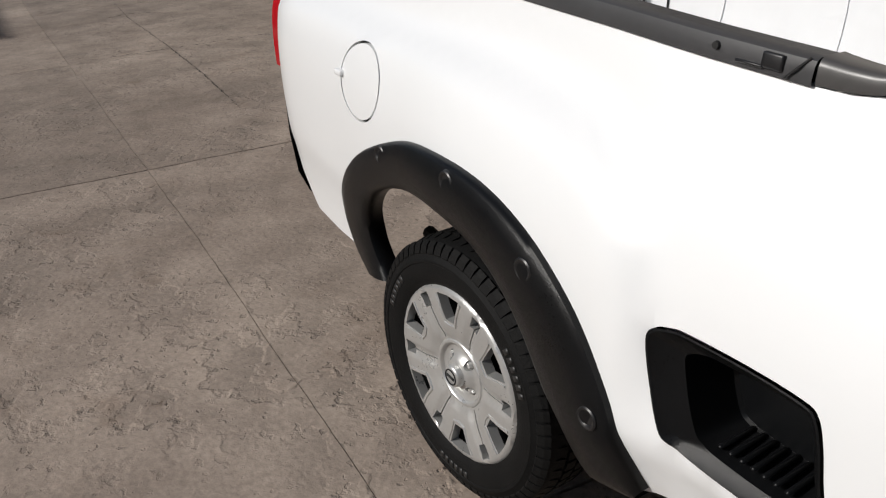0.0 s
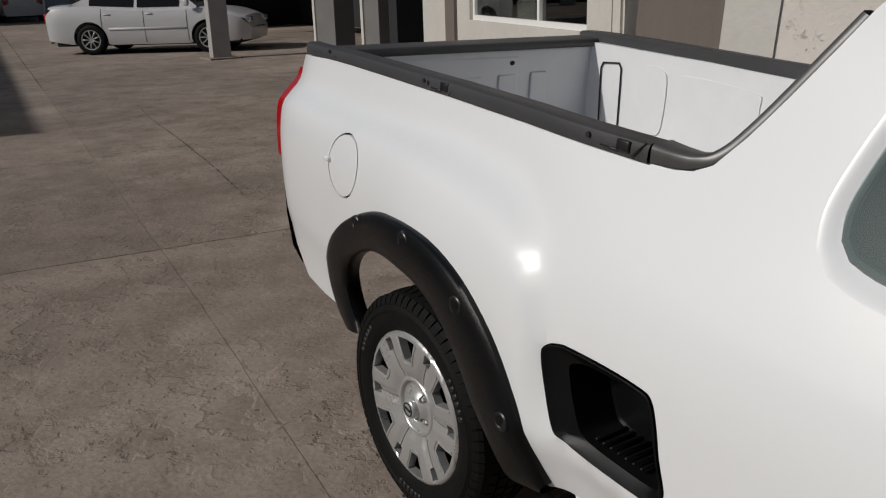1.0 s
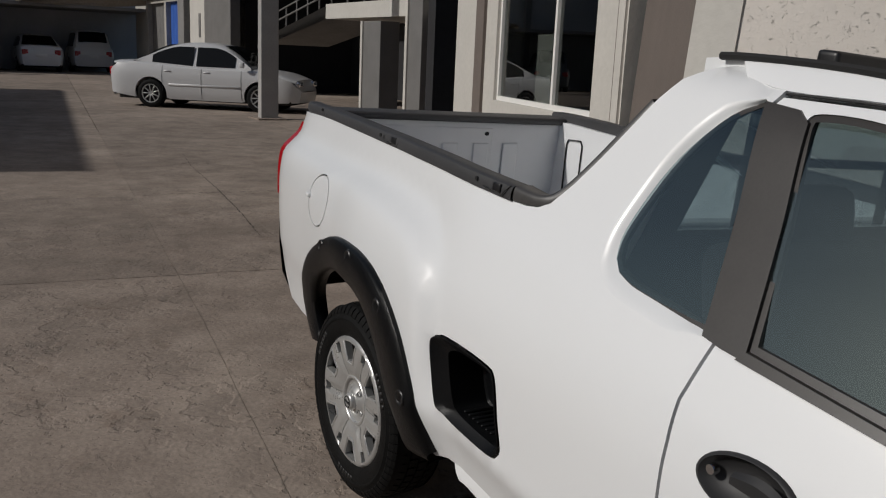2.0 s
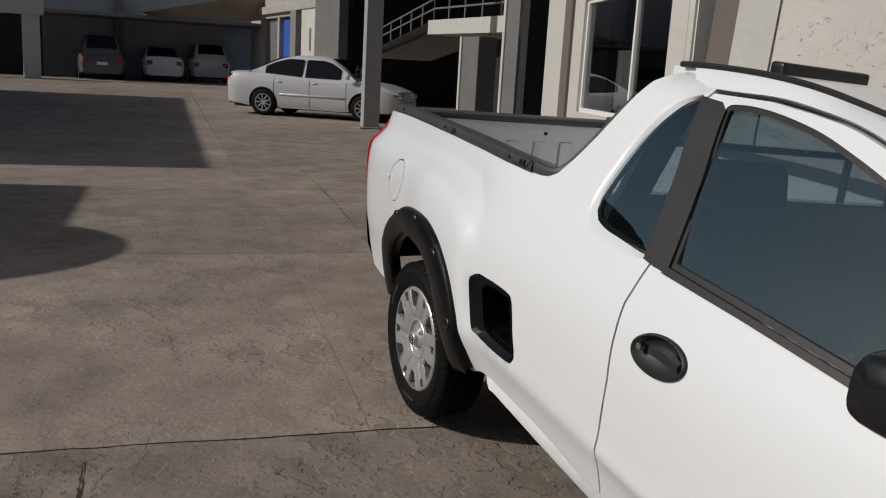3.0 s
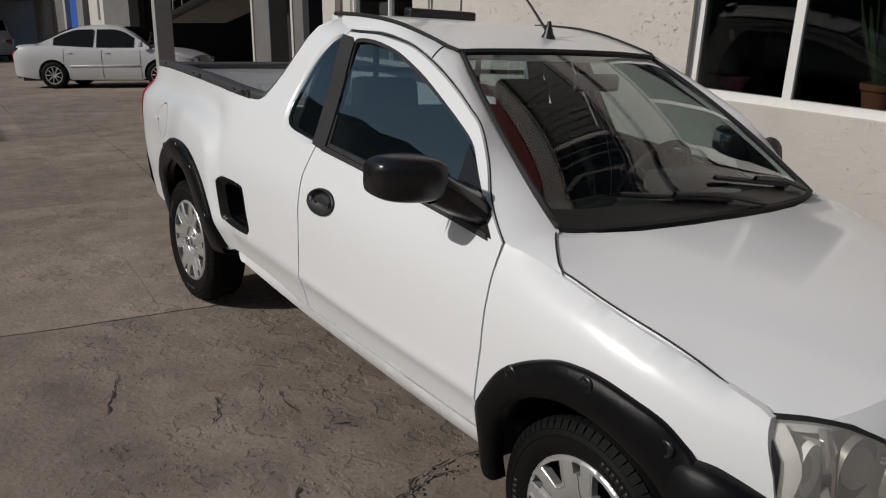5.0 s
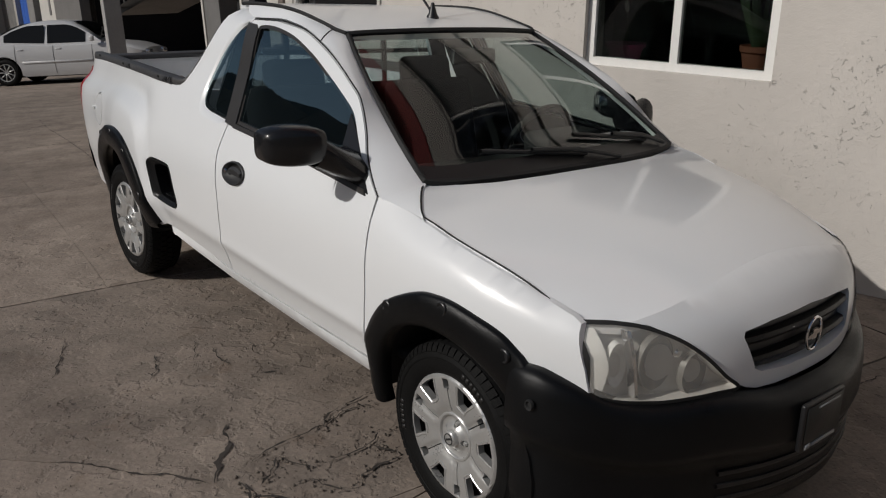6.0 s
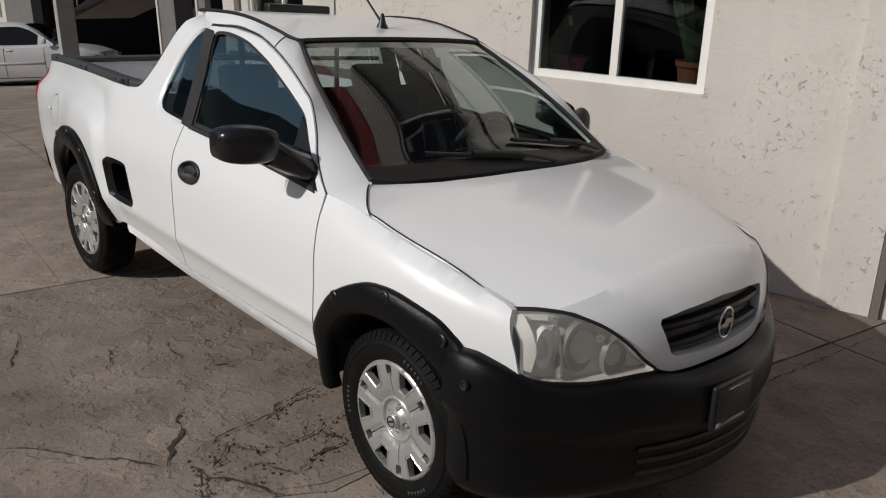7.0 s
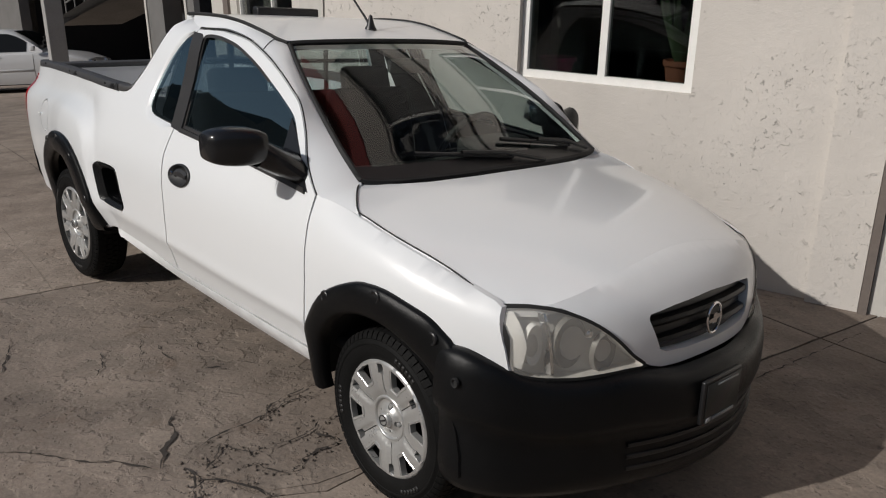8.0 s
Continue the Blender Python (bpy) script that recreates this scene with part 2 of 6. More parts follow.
# ---- pickup: body surfaces (x forward, right side is -y) ----
HZ = [0.10, 0.20, 0.32, 0.40, 0.47, 0.55, 0.68, 0.80, 0.88, 0.95, 1.0, 1.05, 1.2, 1.404, 1.45]
HY = [0.70, 0.78, 0.815, 0.820, 0.824, 0.834, 0.842, 0.842, 0.828, 0.80, 0.777, 0.75, 0.672, 0.572, 0.50]


def half_width(x, z):
    w = smooth_table(z, HZ, HY)
    if x < 0.5:
        w -= 0.105 * ((0.5 - x) / 0.9) ** 1.3
    if x < -0.55:
        k = min(1, (-0.55 - x) / 0.4)
        w += 0.010 * k * k * (3 - 2 * k)
    if x < -0.93:
        w -= 0.9 * (-0.93 - x) ** 2
    if x < 0.75:
        # the haunch over the rear wheel: a chamfer between an upper and a lower crease, turned down at its front
        zu = smooth_table(x, [-1.1, -0.22, 0.06, 0.32, 0.42, 0.478, 0.53, 0.563, 0.592, 0.61, 0.64], [0.95, 0.985, 1.005, 0.990, 0.960, 0.928, 0.885, 0.842, 0.765, 0.62, 0.30])
        zl = smooth_table(x, [-1.1, -0.50, -0.14, 0.16, 0.35, 0.42, 0.47, 0.505, 0.53, 0.56], [0.865, 0.90, 0.928, 0.927, 0.915, 0.890, 0.84, 0.75, 0.60, 0.28])
        q = min(max((zu - z) / max(zu - zl, 0.02), 0), 1)
        q = q + 0.5 * (q * q * (3 - 2 * q) - q)
        g = min(max((z - zl) / max(zu - zl, 0.02), 0), 1) if z < zu else min(max((1.09 - z) / max(1.09 - zu, 0.02), 0), 1)
        w -= 0.024 * g * g * (3 - 2 * g) * min(max((0.60 - x) / 0.25, 0), 1)
        w += 0.026 * q * min(1, max(0.55, (x + 0.5) / 0.5)) * min(1, max(0, (z - 0.36) / 0.15))
    if 0.45 < x < 2.4:
        # below a crease the lower side leans inwards
        k = min(1, (x - 0.45) / 0.12, (2.4 - x) / 0.1)
        zl = 0.550 - 0.030 * min(max((x - 0.6) / 1.2, 0), 1)
        e = max(0.0, zl - z)
        w -= k * (0.25 * e * min(1, e / 0.012) - 0.004 * math.exp(-((z - zl) / 0.025) ** 2))
    if x > 2.36:
        w -= 0.088 * (max(x - 2.5, 0) / 0.67) ** 2 + 0.038 * (max(x - 2.75, 0) / 0.42) ** 2
        zs = fender_top(x)
        a, b = min(max((x - 2.62) / 0.30, 0), 1), min(max((3.16 - x) / 0.2, 0), 1)
        extra = 0.018 * a * a * (3 - 2 * a) * b * b * (3 - 2 * b)
        w -= (0.045 + extra) * min(1, (x - 2.36) / 0.22) * math.exp(-max(zs - z, -0.03) / 0.035)
    return w


def fender_top(x):
    return smooth_table(x, [2.3, 2.36, 2.55, 2.722, 2.90, 3.055, 3.163, 3.2, 3.4], [0.974, 0.968, 0.942, 0.911, 0.871, 0.829, 0.798, 0.788, 0.76])


def on_side(x, z):
    return (x, -half_width(x, z), z)


def on_side_in(d):
    return lambda x, z: (x, -half_width(x, z) + d, z)


def inward(d):
    return lambda x, z: (0, d, 0)


def bowed(x, z):
    """The side glass, set in and slightly barrelled."""
    return (x, -half_width(x, z) + 0.016 - 0.014 * math.sin(math.pi * min(max((z - 1.0) / 0.4, 0), 1)), z)


def front_x(y, z):
    q = min(abs(y) / 0.80, 0.985)
    back = smooth_table(z, [0.55, 0.66, 0.72, 0.77, 0.81, 0.84, 0.865, 0.885, 0.90], [0.0, 0.0, 0.008, 0.024, 0.052, 0.086, 0.130, 0.175, 0.215])
    return 2.78 + 0.60 * (1 - q ** 2.4) ** (1 / 2.4) - back


def nose_top_z(y):
    return max(0.882 - 0.084 * (abs(y) / 0.6) ** 2, 0.798)


def bonnet_z(x, y):
    zc = smooth_table(x, [2.40, 2.6, 2.8, 3.0, 3.15, 3.212, 3.30, 3.36], [0.995, 0.984, 0.966, 0.938, 0.903, 0.882, 0.845, 0.81])
    ys = 0.76 - 0.05 * ((x - 2.5) / 0.67) ** 2 - 0.034 * (max(x - 2.75, 0) / 0.42) ** 2
    e = min(max((2.57 - x) / 0.15, 0), 1)
    zs = fender_top(x) + 0.002 + 0.034 * e * e * (3 - 2 * e)
    q = min(abs(y) / ys, 1.05)
    return zc - max(zc - zs, 0.0) * q ** 2.6 if zc > zs else zc


pickup = root("pickup_truck", "white two-door pickup with black wheel flares, rails and bumper", "pickup truck")

rear_flare_out = spline([(-0.465, 0.318), (-0.545, 0.365), (-0.573, 0.460), (-0.505, 0.578), (-0.378, 0.677), (-0.185, 0.768), (-0.03, 0.803), (0.12, 0.812), (0.24, 0.796), (0.34, 0.758), (0.432, 0.690), (0.503, 0.590), (0.535, 0.50), (0.552, 0.428)], 5)
rear_flare_in = spline([(-0.345, 0.345), (-0.405, 0.415), (-0.41, 0.49), (-0.355, 0.572), (-0.26, 0.630), (-0.13, 0.678), (0.0, 0.694), (0.12, 0.688), (0.215, 0.655), (0.29, 0.595), (0.35, 0.51), (0.395, 0.43), (0.45, 0.385), (0.535, 0.392)], 5)
front_flare_out = spline([(2.345, 0.315), (2.338, 0.40), (2.345, 0.503), (2.428, 0.636), (2.514, 0.706), (2.63, 0.760), (2.71, 0.774), (2.782, 0.772), (2.862, 0.755), (2.937, 0.732), (2.985, 0.70), (3.03, 0.66), (3.06, 0.60), (3.08, 0.50)], 5)
front_flare_in = spline([(2.425, 0.30), (2.415, 0.40), (2.43, 0.49), (2.48, 0.565), (2.55, 0.62), (2.63, 0.652), (2.70, 0.662), (2.78, 0.655), (2.85, 0.63), (2.92, 0.585), (2.97, 0.53), (3.0, 0.47), (3.02, 0.40), (3.03, 0.30)], 5)


def mid_line(a, b, f):
    return [(p[0] + (q[0] - p[0]) * f, p[1] + (q[1] - p[1]) * f) for p, q in zip(a, b)]


rear_arch = mid_line(rear_flare_out, rear_flare_in, 0.55)
front_arch = mid_line(front_flare_out, front_flare_in, 0.55)
G = 0.0035  # half a panel gap

door_rear = [(1.262, 0.395), (1.269, 0.479), (1.284, 0.60), (1.292, 0.737), (1.284, 0.85), (1.274, 0.92), (1.286, 1.028)]
door_top = [(1.150, 1.385), (1.165, 1.412), (1.345, 1.419), (1.48, 1.411), (1.59, 1.399), (1.692, 1.375), (1.80, 1.342), (1.904, 1.302), (2.0, 1.258), (2.077, 1.218), (2.17, 1.135), (2.246, 1.048), (2.358, 0.969)]
door_front = [(2.362, 0.90), (2.364, 0.834), (2.353, 0.674), (2.335, 0.56), (2.325, 0.473), (2.322, 0.400)]
door_top = spline(door_top[:2], 1) + spline(door_top[2:], 4)
door_outline = door_rear + door_top + door_front
quarter_glass = spline([(1.015, 1.050), (1.058, 1.039), (1.12, 1.034), (1.262, 1.024)], 3) + [(1.258, 1.03), (1.140, 1.395)] + spline([(1.135, 1.398), (1.078, 1.360), (1.030, 1.292), (1.002, 1.225), (0.986, 1.15), (0.983, 1.105), (0.993, 1.070)], 3)
door_glass = [(1.345, 1.026), (1.6, 1.016), (1.9, 1.000), (2.1, 0.988), (2.285, 0.976), (2.20, 1.058), (2.13, 1.125), (2.068, 1.178), (1.98, 1.218), (1.896, 1.253), (1.80, 1.292), (1.721, 1.322), (1.63, 1.35), (1.534, 1.375), (1.44, 1.390), (1.347, 1.398), (1.27, 1.396), (1.236, 1.383), (1.25, 1.33)]
door_glass = door_glass[:4] + spline(door_glass[4:], 3)
step_hole = spline([(0.545, 0.722), (0.553, 0.741), (0.575, 0.752), (0.605, 0.759), (0.70, 0.764), (0.778, 0.762), (0.800, 0.752), (0.814, 0.715), (0.826, 0.66), (0.842, 0.603), (0.834, 0.580), (0.81, 0.567), (0.715, 0.565), (0.64, 0.568), (0.605, 0.575), (0.585, 0.590), (0.562, 0.65)], 4, closed=True)
flap = [(-0.411 + 0.103 * math.cos(a) - 0.018 * math.sin(a), 0.824 + 0.080 * math.sin(a) + 0.026 * math.cos(a)) for a in np.linspace(0, 2 * math.pi, 41)[:-1]]

tail_edge = [(-1.045, 1.03), (-1.05, 0.99), (-1.035, 0.93), (-1.02, 0.80), (-1.03, 0.675), (-1.01, 0.50), (-0.97, 0.40), (-0.86, 0.315), (-0.70, 0.318), (-0.60, 0.33)]
quarter_outline = (door_rear + [(1.150, 1.385), (1.16, 1.425), (1.12, 1.442), (1.05, 1.454), (1.0, 1.452), (0.958, 1.440), (0.926, 1.412), (0.898, 1.368), (0.870, 1.312), (0.826, 1.232), (0.790, 1.168), (0.755, 1.118), (0.725, 1.102), (0.69, 1.096), (0.637, 1.094), (0.424, 1.095), (0.2, 1.091), (-0.007, 1.087), (-0.35, 1.075), (-0.7, 1.059)]
                   + tail_edge + rear_arch + [(0.60, 0.431), (0.9, 0.42)])
fender_outline = ([(2.325, 0.40)] + door_front[::-1][1:] + [(2.3605, 0.975), (2.42, 0.967), (2.48, 0.958), (2.53, 0.9485)] + [(x, fender_top(x)) for x in np.linspace(2.56, 3.10, 12)] + [(3.128, 0.803), (3.142, 0.76), (3.166, 0.69), (3.182, 0.612)]
                  + [(3.10, 0.640)] + front_arch[::-1][6:])
handle_hole = [(1.445 + 0.088 * math.cos(a), 0.858 + 0.044 * math.sin(a) + 0.006 * math.cos(a)) for a in np.linspace(0, 2 * math.pi, 33)[:-1]]
def roof_z(x, y):
    zr = smooth_table(x, [0.90, 1.0, 1.1, 1.35, 1.6, 1.72, 1.84], [1.455, 1.468, 1.473, 1.474, 1.453, 1.434, 1.405])
    ze = smooth_table(x, [0.90, 1.0, 1.25, 1.4, 1.5, 1.645, 1.74, 1.84], [1.452, 1.464, 1.470, 1.462, 1.449, 1.4225, 1.402, 1.375])
    return zr + (ze - zr) * (abs(y) / 0.52) ** 2.2


# the strip between door frame, roof, windscreen and bonnet
seam_line = [(1.05, 1.432), (1.165, 1.420), (1.345, 1.427), (1.48, 1.419), (1.59, 1.407), (1.695, 1.383), (1.805, 1.350), (1.909, 1.310), (2.005, 1.266), (2.083, 1.226), (2.176, 1.143), (2.252, 1.056), (2.362, 0.974), (2.42, 0.964), (2.48, 0.955), (2.525, 0.947), (2.556, 0.942)]
glass_foot, glass_head = Vector((2.405, -0.645, 1.006)), Vector((1.730, -0.482, 1.398))
inner_line = [Vector((x, -0.513, roof_z(x, 0.513) - 0.002)) for x in (1.02, 1.16, 1.345, 1.47, 1.57, 1.66)]
inner_line += [glass_head.lerp(glass_foot, f) + Vector((0.45, 0, 0.9)) * 0.049 * f * (1 - f) + Vector((0, -0.12, 0)) * f * (1 - f) for f in (0.0, 0.15, 0.30, 0.45, 0.65, 0.83, 1.0)]
inner_line += [Vector((2.43, -0.677, 0)), Vector((2.48, -0.719, 0)), Vector((2.525, -0.750, 0)), Vector((2.556, -0.766, 0))]
for v in inner_line[-4:]:
    v.z = bonnet_z(v.x, v.y) + 0.001


def pillar(flip):
    outer = [Vector(on_side(x, z)) for x, z in seam_line]
    A, B = [Vector(p) for p in spline(outer, 4)], [Vector(p) for p in spline(inner_line, 4)]
    rows = []
    for a, b in zip(A, B):
        w = (b - a).length
        row = [a + Vector((0, 0.02, -0.012))]
        for f in np.linspace(0, 1, 8):
            p = a.lerp(b, f) + Vector((0.25, -0.55, 0.75)) * (0.24 * w * f * (1 - f) * min(1, w / 0.10))
            row.append(p)
        row.append(b + Vector((0, 0.01, -0.025)))
        rows.append([(p.x, -p.y if flip else p.y, p.z) for p in row])
    pl = grid("roof_pillar", rows, WHITE, pickup, sharp=60)
    tube("door_seam", [(x, (1 if flip else -1) * (half_width(x, z) + 0.0005), z) for x, z in spline([(px_, pz_ - 0.0045) for px_, pz_ in seam_line[1:13]], 4)], 0.0026, SEAM, pl, sides=5)
    k = 21
    tube("pillar_seam", [Vector(p) + Vector((0, 0, 0.0008)) for p in rows[k][1:9]], 0.0022, SEAM, pl, sides=4)


def lip_line(d):
    """The quarter window's outline, set out by d but for its front edge by the pillar."""
    o = dense(quarter_glass, 0.02)
    far_ = shrink(o, -d)
    out = []
    for p, q in zip(o, far_):
        f = ((1.262 - p[0]) * 0.371 - (p[1] - 1.024) * 0.122) / math.hypot(0.371, 0.122) / 0.07
        f = min(max(f, 0.12), 1)
        out.append((p[0] + (q[0] - p[0]) * f, p[1] + (q[1] - p[1]) * f))
    return out


rocker_outline = [(0.615, 0.378), (0.575, 0.424), (0.9, 0.414), (1.262, 0.389), (1.8, 0.394), (2.322, 0.394), (2.335, 0.33), (2.0, 0.322), (1.25, 0.345), (0.9, 0.362)]

for sgn in (False, True):
    holes = [lip_line(0.026), shrink(step_hole, -0.003), shrink(flap, -0.0055)]
    sheet("rear_quarter_panel", shrink(quarter_outline, G), holes, on_side, 0.035, WHITE, pickup, depth=inward(0.02), mirror=sgn)
    d = sheet("door", shrink(door_outline, G), [door_glass, handle_hole], on_side, 0.022, WHITE, pickup, depth=inward(0.025), mirror=sgn)
    sheet("front_fender", shrink(fender_outline, G), [], on_side, 0.03, WHITE, pickup, depth=inward(0.02), mirror=sgn)
    pillar(sgn)
    sheet("rocker_panel", rocker_outline, [], lambda x, z: (x, -half_width(x, 0.41) + 0.002 + 0.012 * max(0, (1.2 - x) / 0.6) + 2.2 * max(0, 0.385 - z) ** 1.5 + 5.0 * max(0, z - 0.383) ** 2, z), 0.03, WHITE, pickup, depth=inward(0.05), mirror=sgn)
    # dark backing behind the panel gaps
    inner = [(2.30, 0.42), (2.36, 0.60), (2.40, 0.93), (2.20, 1.06), (1.9, 1.29), (1.6, 1.385), (1.345, 1.41), (1.16, 1.415), (1.24, 1.05), (1.21, 0.9), (1.21, 0.42)]
    # on the far side an added closed dark sheet, blocking light through that glass
    sheet("quarter_trim", [(0.93, 0.45), (1.23, 0.45), (1.25, 0.9), (1.25, 1.03), (1.13, 1.40), (0.98, 1.395), (0.93, 1.30)], [] if sgn else [shrink(quarter_glass, -0.006)], on_side_in(0.032), 0.06, DASH, pickup, mirror=sgn)
    sheet("door_seal", inner, [shrink(door_glass, -0.012)], on_side_in(0.022), 0.06, SEAM, pickup, mirror=sgn)
    # glass with black edging
    sheet("door_glass", door_glass, [], bowed, 0.04, SIDE_GLASS, d, mirror=sgn)
    sheet("glass_seal", shrink(door_glass, -0.003), [shrink(door_glass, 0.013)], on_side_in(0.004), 0.03, BLACKTRIM, d, depth=inward(0.012), mirror=sgn)
    belt = [(1.335, 1.012), (1.6, 1.002), (1.9, 0.986), (2.1, 0.974), (2.30, 0.960), (2.285, 0.976), (2.1, 0.988), (1.9, 1.0), (1.6, 1.016), (1.345, 1.028)]
    sheet("belt_moulding", belt, [], on_side_in(-0.006), 0.03, BLACKTRIM, d, depth=inward(0.015), mirror=sgn)
    lip = [[(x, (1 if sgn else -1) * (half_width(x, z) - dd), z) for x, z in (lambda o: o + o[:1])(lip_line(d_))] for d_, dd in ((0.0275, -0.0002), (0.022, 0.0008), (0.015, 0.004), (0.008, 0.009), (0.002, 0.013), (-0.004, 0.0145))]
    grid("window_lip", lip, WHITE, pickup, sharp=80)
    sheet("quarter_glass", quarter_glass, [], bowed, 0.04, SIDE_GLASS, pickup, mirror=sgn)
    sheet("quarter_glass_seal", shrink(quarter_glass, -0.002), [shrink(quarter_glass, 0.008)], on_side_in(0.0125), 0.03, BLACKTRIM, pickup, depth=inward(0.01), mirror=sgn)
    bp = [(1.258, 1.021), (1.300, 1.016), (1.350, 1.014), (1.243, 1.376), (1.215, 1.394), (1.142, 1.398)]
    sheet("b_pillar_trim", bp, [], on_side_in(-0.004), 0.03, BLACKTRIM, d, depth=inward(0.012), mirror=sgn)
    sail = [(2.060, 1.172), (2.084, 1.07), (2.088, 0.990), (2.310, 0.966), (2.208, 1.056), (2.132, 1.122)]
    sheet("mirror_sail", sail, [], on_side_in(-0.002), 0.03, MIRROR_PLASTIC, d, depth=inward(0.015), mirror=sgn)
    sheet("flap_recess", shrink(flap, -0.02), [], on_side_in(0.012), 0.05, SEAM, pickup, mirror=sgn)
    sheet("fuel_flap", flap, [], on_side_in(0.0), 0.03, WHITE, pickup, depth=inward(0.01), mirror=sgn) if not sgn else sheet("quarter_blank", shrink(flap, -0.004), [], on_side_in(0.0), 0.03, WHITE, pickup, mirror=sgn)
    # foot step pocket
    pocket = step_hole
    cx, cz = 0.705, 0.66
    rows = []
    for f, dd in ((1.008, -0.004), (0.985, -0.005), (0.90, 0.004), (0.80, 0.012), (0.74, 0.10), (0.70, 0.105)):
        rows.append([])
        for x, z in pocket + pocket[:1]:
            X, Z = cx + (x - cx) * f, cz + (z - cz) * f
            if f < 0.85:
                X += 0.022
            rows[-1].append((X, -half_width(X, Z) + dd, Z))
    back = [(cx + 0.022, -half_width(cx, cz) + 0.105, cz)] * len(rows[0])
    st = grid("foot_step", [[(p[0], -p[1] if sgn else p[1], p[2]) for p in r] for r in rows + [back]], PLASTIC, pickup, "black plastic foot step pocket")
    for i in range(7):
        x0 = 0.66 + i * 0.018
        bm = box_bm((x0, -0.815, 0.592 - 0.0), (x0 + 0.009, -0.735, 0.599), 0.003, 1)
        if sgn:
            bm.transform(Matrix.Scale(-1, 4, (0, 1, 0)))
            bmesh.ops.reverse_faces(bm, faces=bm.faces[:])
        part("tread_rib", bm, PLASTIC, st)
    # wheel flares
    for out, inn, nm in ((rear_flare_out, rear_flare_in, "rear_wheel_flare"), (front_flare_out, front_flare_in, "front_wheel_flare")):
        prof = ((0.0, -0.002), (0.0, 0.012), (0.06, 0.020), (0.3, 0.027), (0.6, 0.026), (0.85, 0.02), (0.97, 0.012), (1.0, 0.0), (1.0, -0.02), (0.97, -0.035))
        rows = []
        for a, b in zip(out, inn):
            row = []
            for f, h in prof:
                x, z = a[0] + (b[0] - a[0]) * f, a[1] + (b[1] - a[1]) * f
                zz = min(z, 0.80)
                y = -half_width(min(x, 3.0), zz) - h
                row.append((x, -y if sgn else y, z))
            rows.append(row)
        fl = grid(nm, rows, PLASTIC, pickup, "black plastic wheel flare", sharp=50)
        n = len(out)
        for k in (0.36, 0.52, 0.68, 0.86) if "rear" in nm else (0.30, 0.52, 0.75):
            i = int(k * (n - 1))
            x, z = out[i][0] * 0.78 + inn[i][0] * 0.22, out[i][1] * 0.78 + inn[i][1] * 0.22
            y = half_width(min(x, 3.0), min(z, 0.8)) + 0.0225
            bm = lathe_bm([(0.0, 0.0005), (0.012, 0.0005), (0.0145, 0.003), (0.018, 0.004), (0.0205, 0.002), (0.0215, -0.004)], 16)
            bm.transform(Matrix.Translation((x, -y if not sgn else y, z)) @ (Matrix.Rotation(math.pi, 4, "Z") if not sgn else Matrix.Identity(4)))
            part("screw_recess", bm, GRILLE, fl)
    # wheel wells
    for cx0, r0, a0, a1 in ((0.0, 0.40, 5, 78), (2.715, 0.365, -5, 178)):
        rows = []
        for k in range(17):
            a = radians(a0 + (a1 - a0) * k / 16)
            rows.append([(cx0 + r0 * math.cos(a), s * (1 if sgn else -1), 0.30 + r0 * math.sin(a)) for s in (0.40, 0.55, 0.70, 0.80 if cx0 else 0.775)])
        grid("wheel_well", rows, DARK, pickup)

# roof, windscreen, bonnet
roof_edge = [(0.915, -0.50), (1.2, -0.515), (1.45, -0.515), (1.6, -0.513), (1.715, -0.498)]
roof_poly = roof_edge + [(1.76, -0.40), (1.79, -0.25), (1.80, 0), (1.79, 0.25), (1.76, 0.40)] + [(x, -y) for x, y in roof_edge[::-1]] + [(0.905, 0.3), (0.90, 0), (0.905, -0.3)]
sheet("roof", roof_poly, [], lambda x, y: (x, y, roof_z(x, y)), 0.06, WHITE, pickup, depth=lambda x, y: (0, 0, -0.03))
for s in (-1, 1):
    tube("roof_ditch_strip", [(x, s * 0.514, roof_z(x, 0.514) + 0.001) for x in np.linspace(0.965, 1.70, 16)] + [(1.735, s * 0.492, 1.402)], 0.008, SEAM, pickup, sides=6)

base_pts = [(2.405, -0.645, 1.006), (2.432, -0.56, 0.997), (2.450, -0.42, 0.992), (2.464, -0.22, 0.989), (2.470, 0, 0.989)]
top_pts = [(1.730, -0.482, 1.398), (1.750, -0.43, 1.404), (1.775, -0.33, 1.410), (1.80, -0.18, 1.416), (1.81, 0, 1.418)]


def mirrored(p):
    return p + [(x, -y, z) for x, y, z in p[-2::-1]]


bl, tl = spline(mirrored(base_pts), 5), spline(mirrored(top_pts), 5)


def screen_point(i, v):
    a, b = Vector(bl[i]), Vector(tl[i])
    p = a.lerp(b, v)
    k = 1 - (i / (len(bl) - 1) * 2 - 1) ** 2
    u = i / (len(bl) - 1) * 2 - 1
    return p + Vector((0.45, 0, 0.9)) * (0.035 * 4 * v * (1 - v)) * (0.35 + 0.65 * k) + Vector((0, 0.03 * u ** 3, 0)) * 4 * v * (1 - v)


ws = grid("windscreen", [[screen_point(i, v) for v in np.linspace(0, 1, 13)] for i in range(len(bl))], SCREEN_GLASS, pickup, "tinted windscreen")
rim = [screen_point(i, 0) for i in range(len(bl))] + [screen_point(len(bl) - 1, v) for v in np.linspace(0.05, 1, 10)] + [screen_point(i, 1) for i in range(len(bl) - 2, -1, -1)] + [screen_point(0, v) for v in np.linspace(0.95, 0.05, 10)]
tube("windscreen_seal", rim, 0.012, SEAM, ws, sides=6, closed=True)
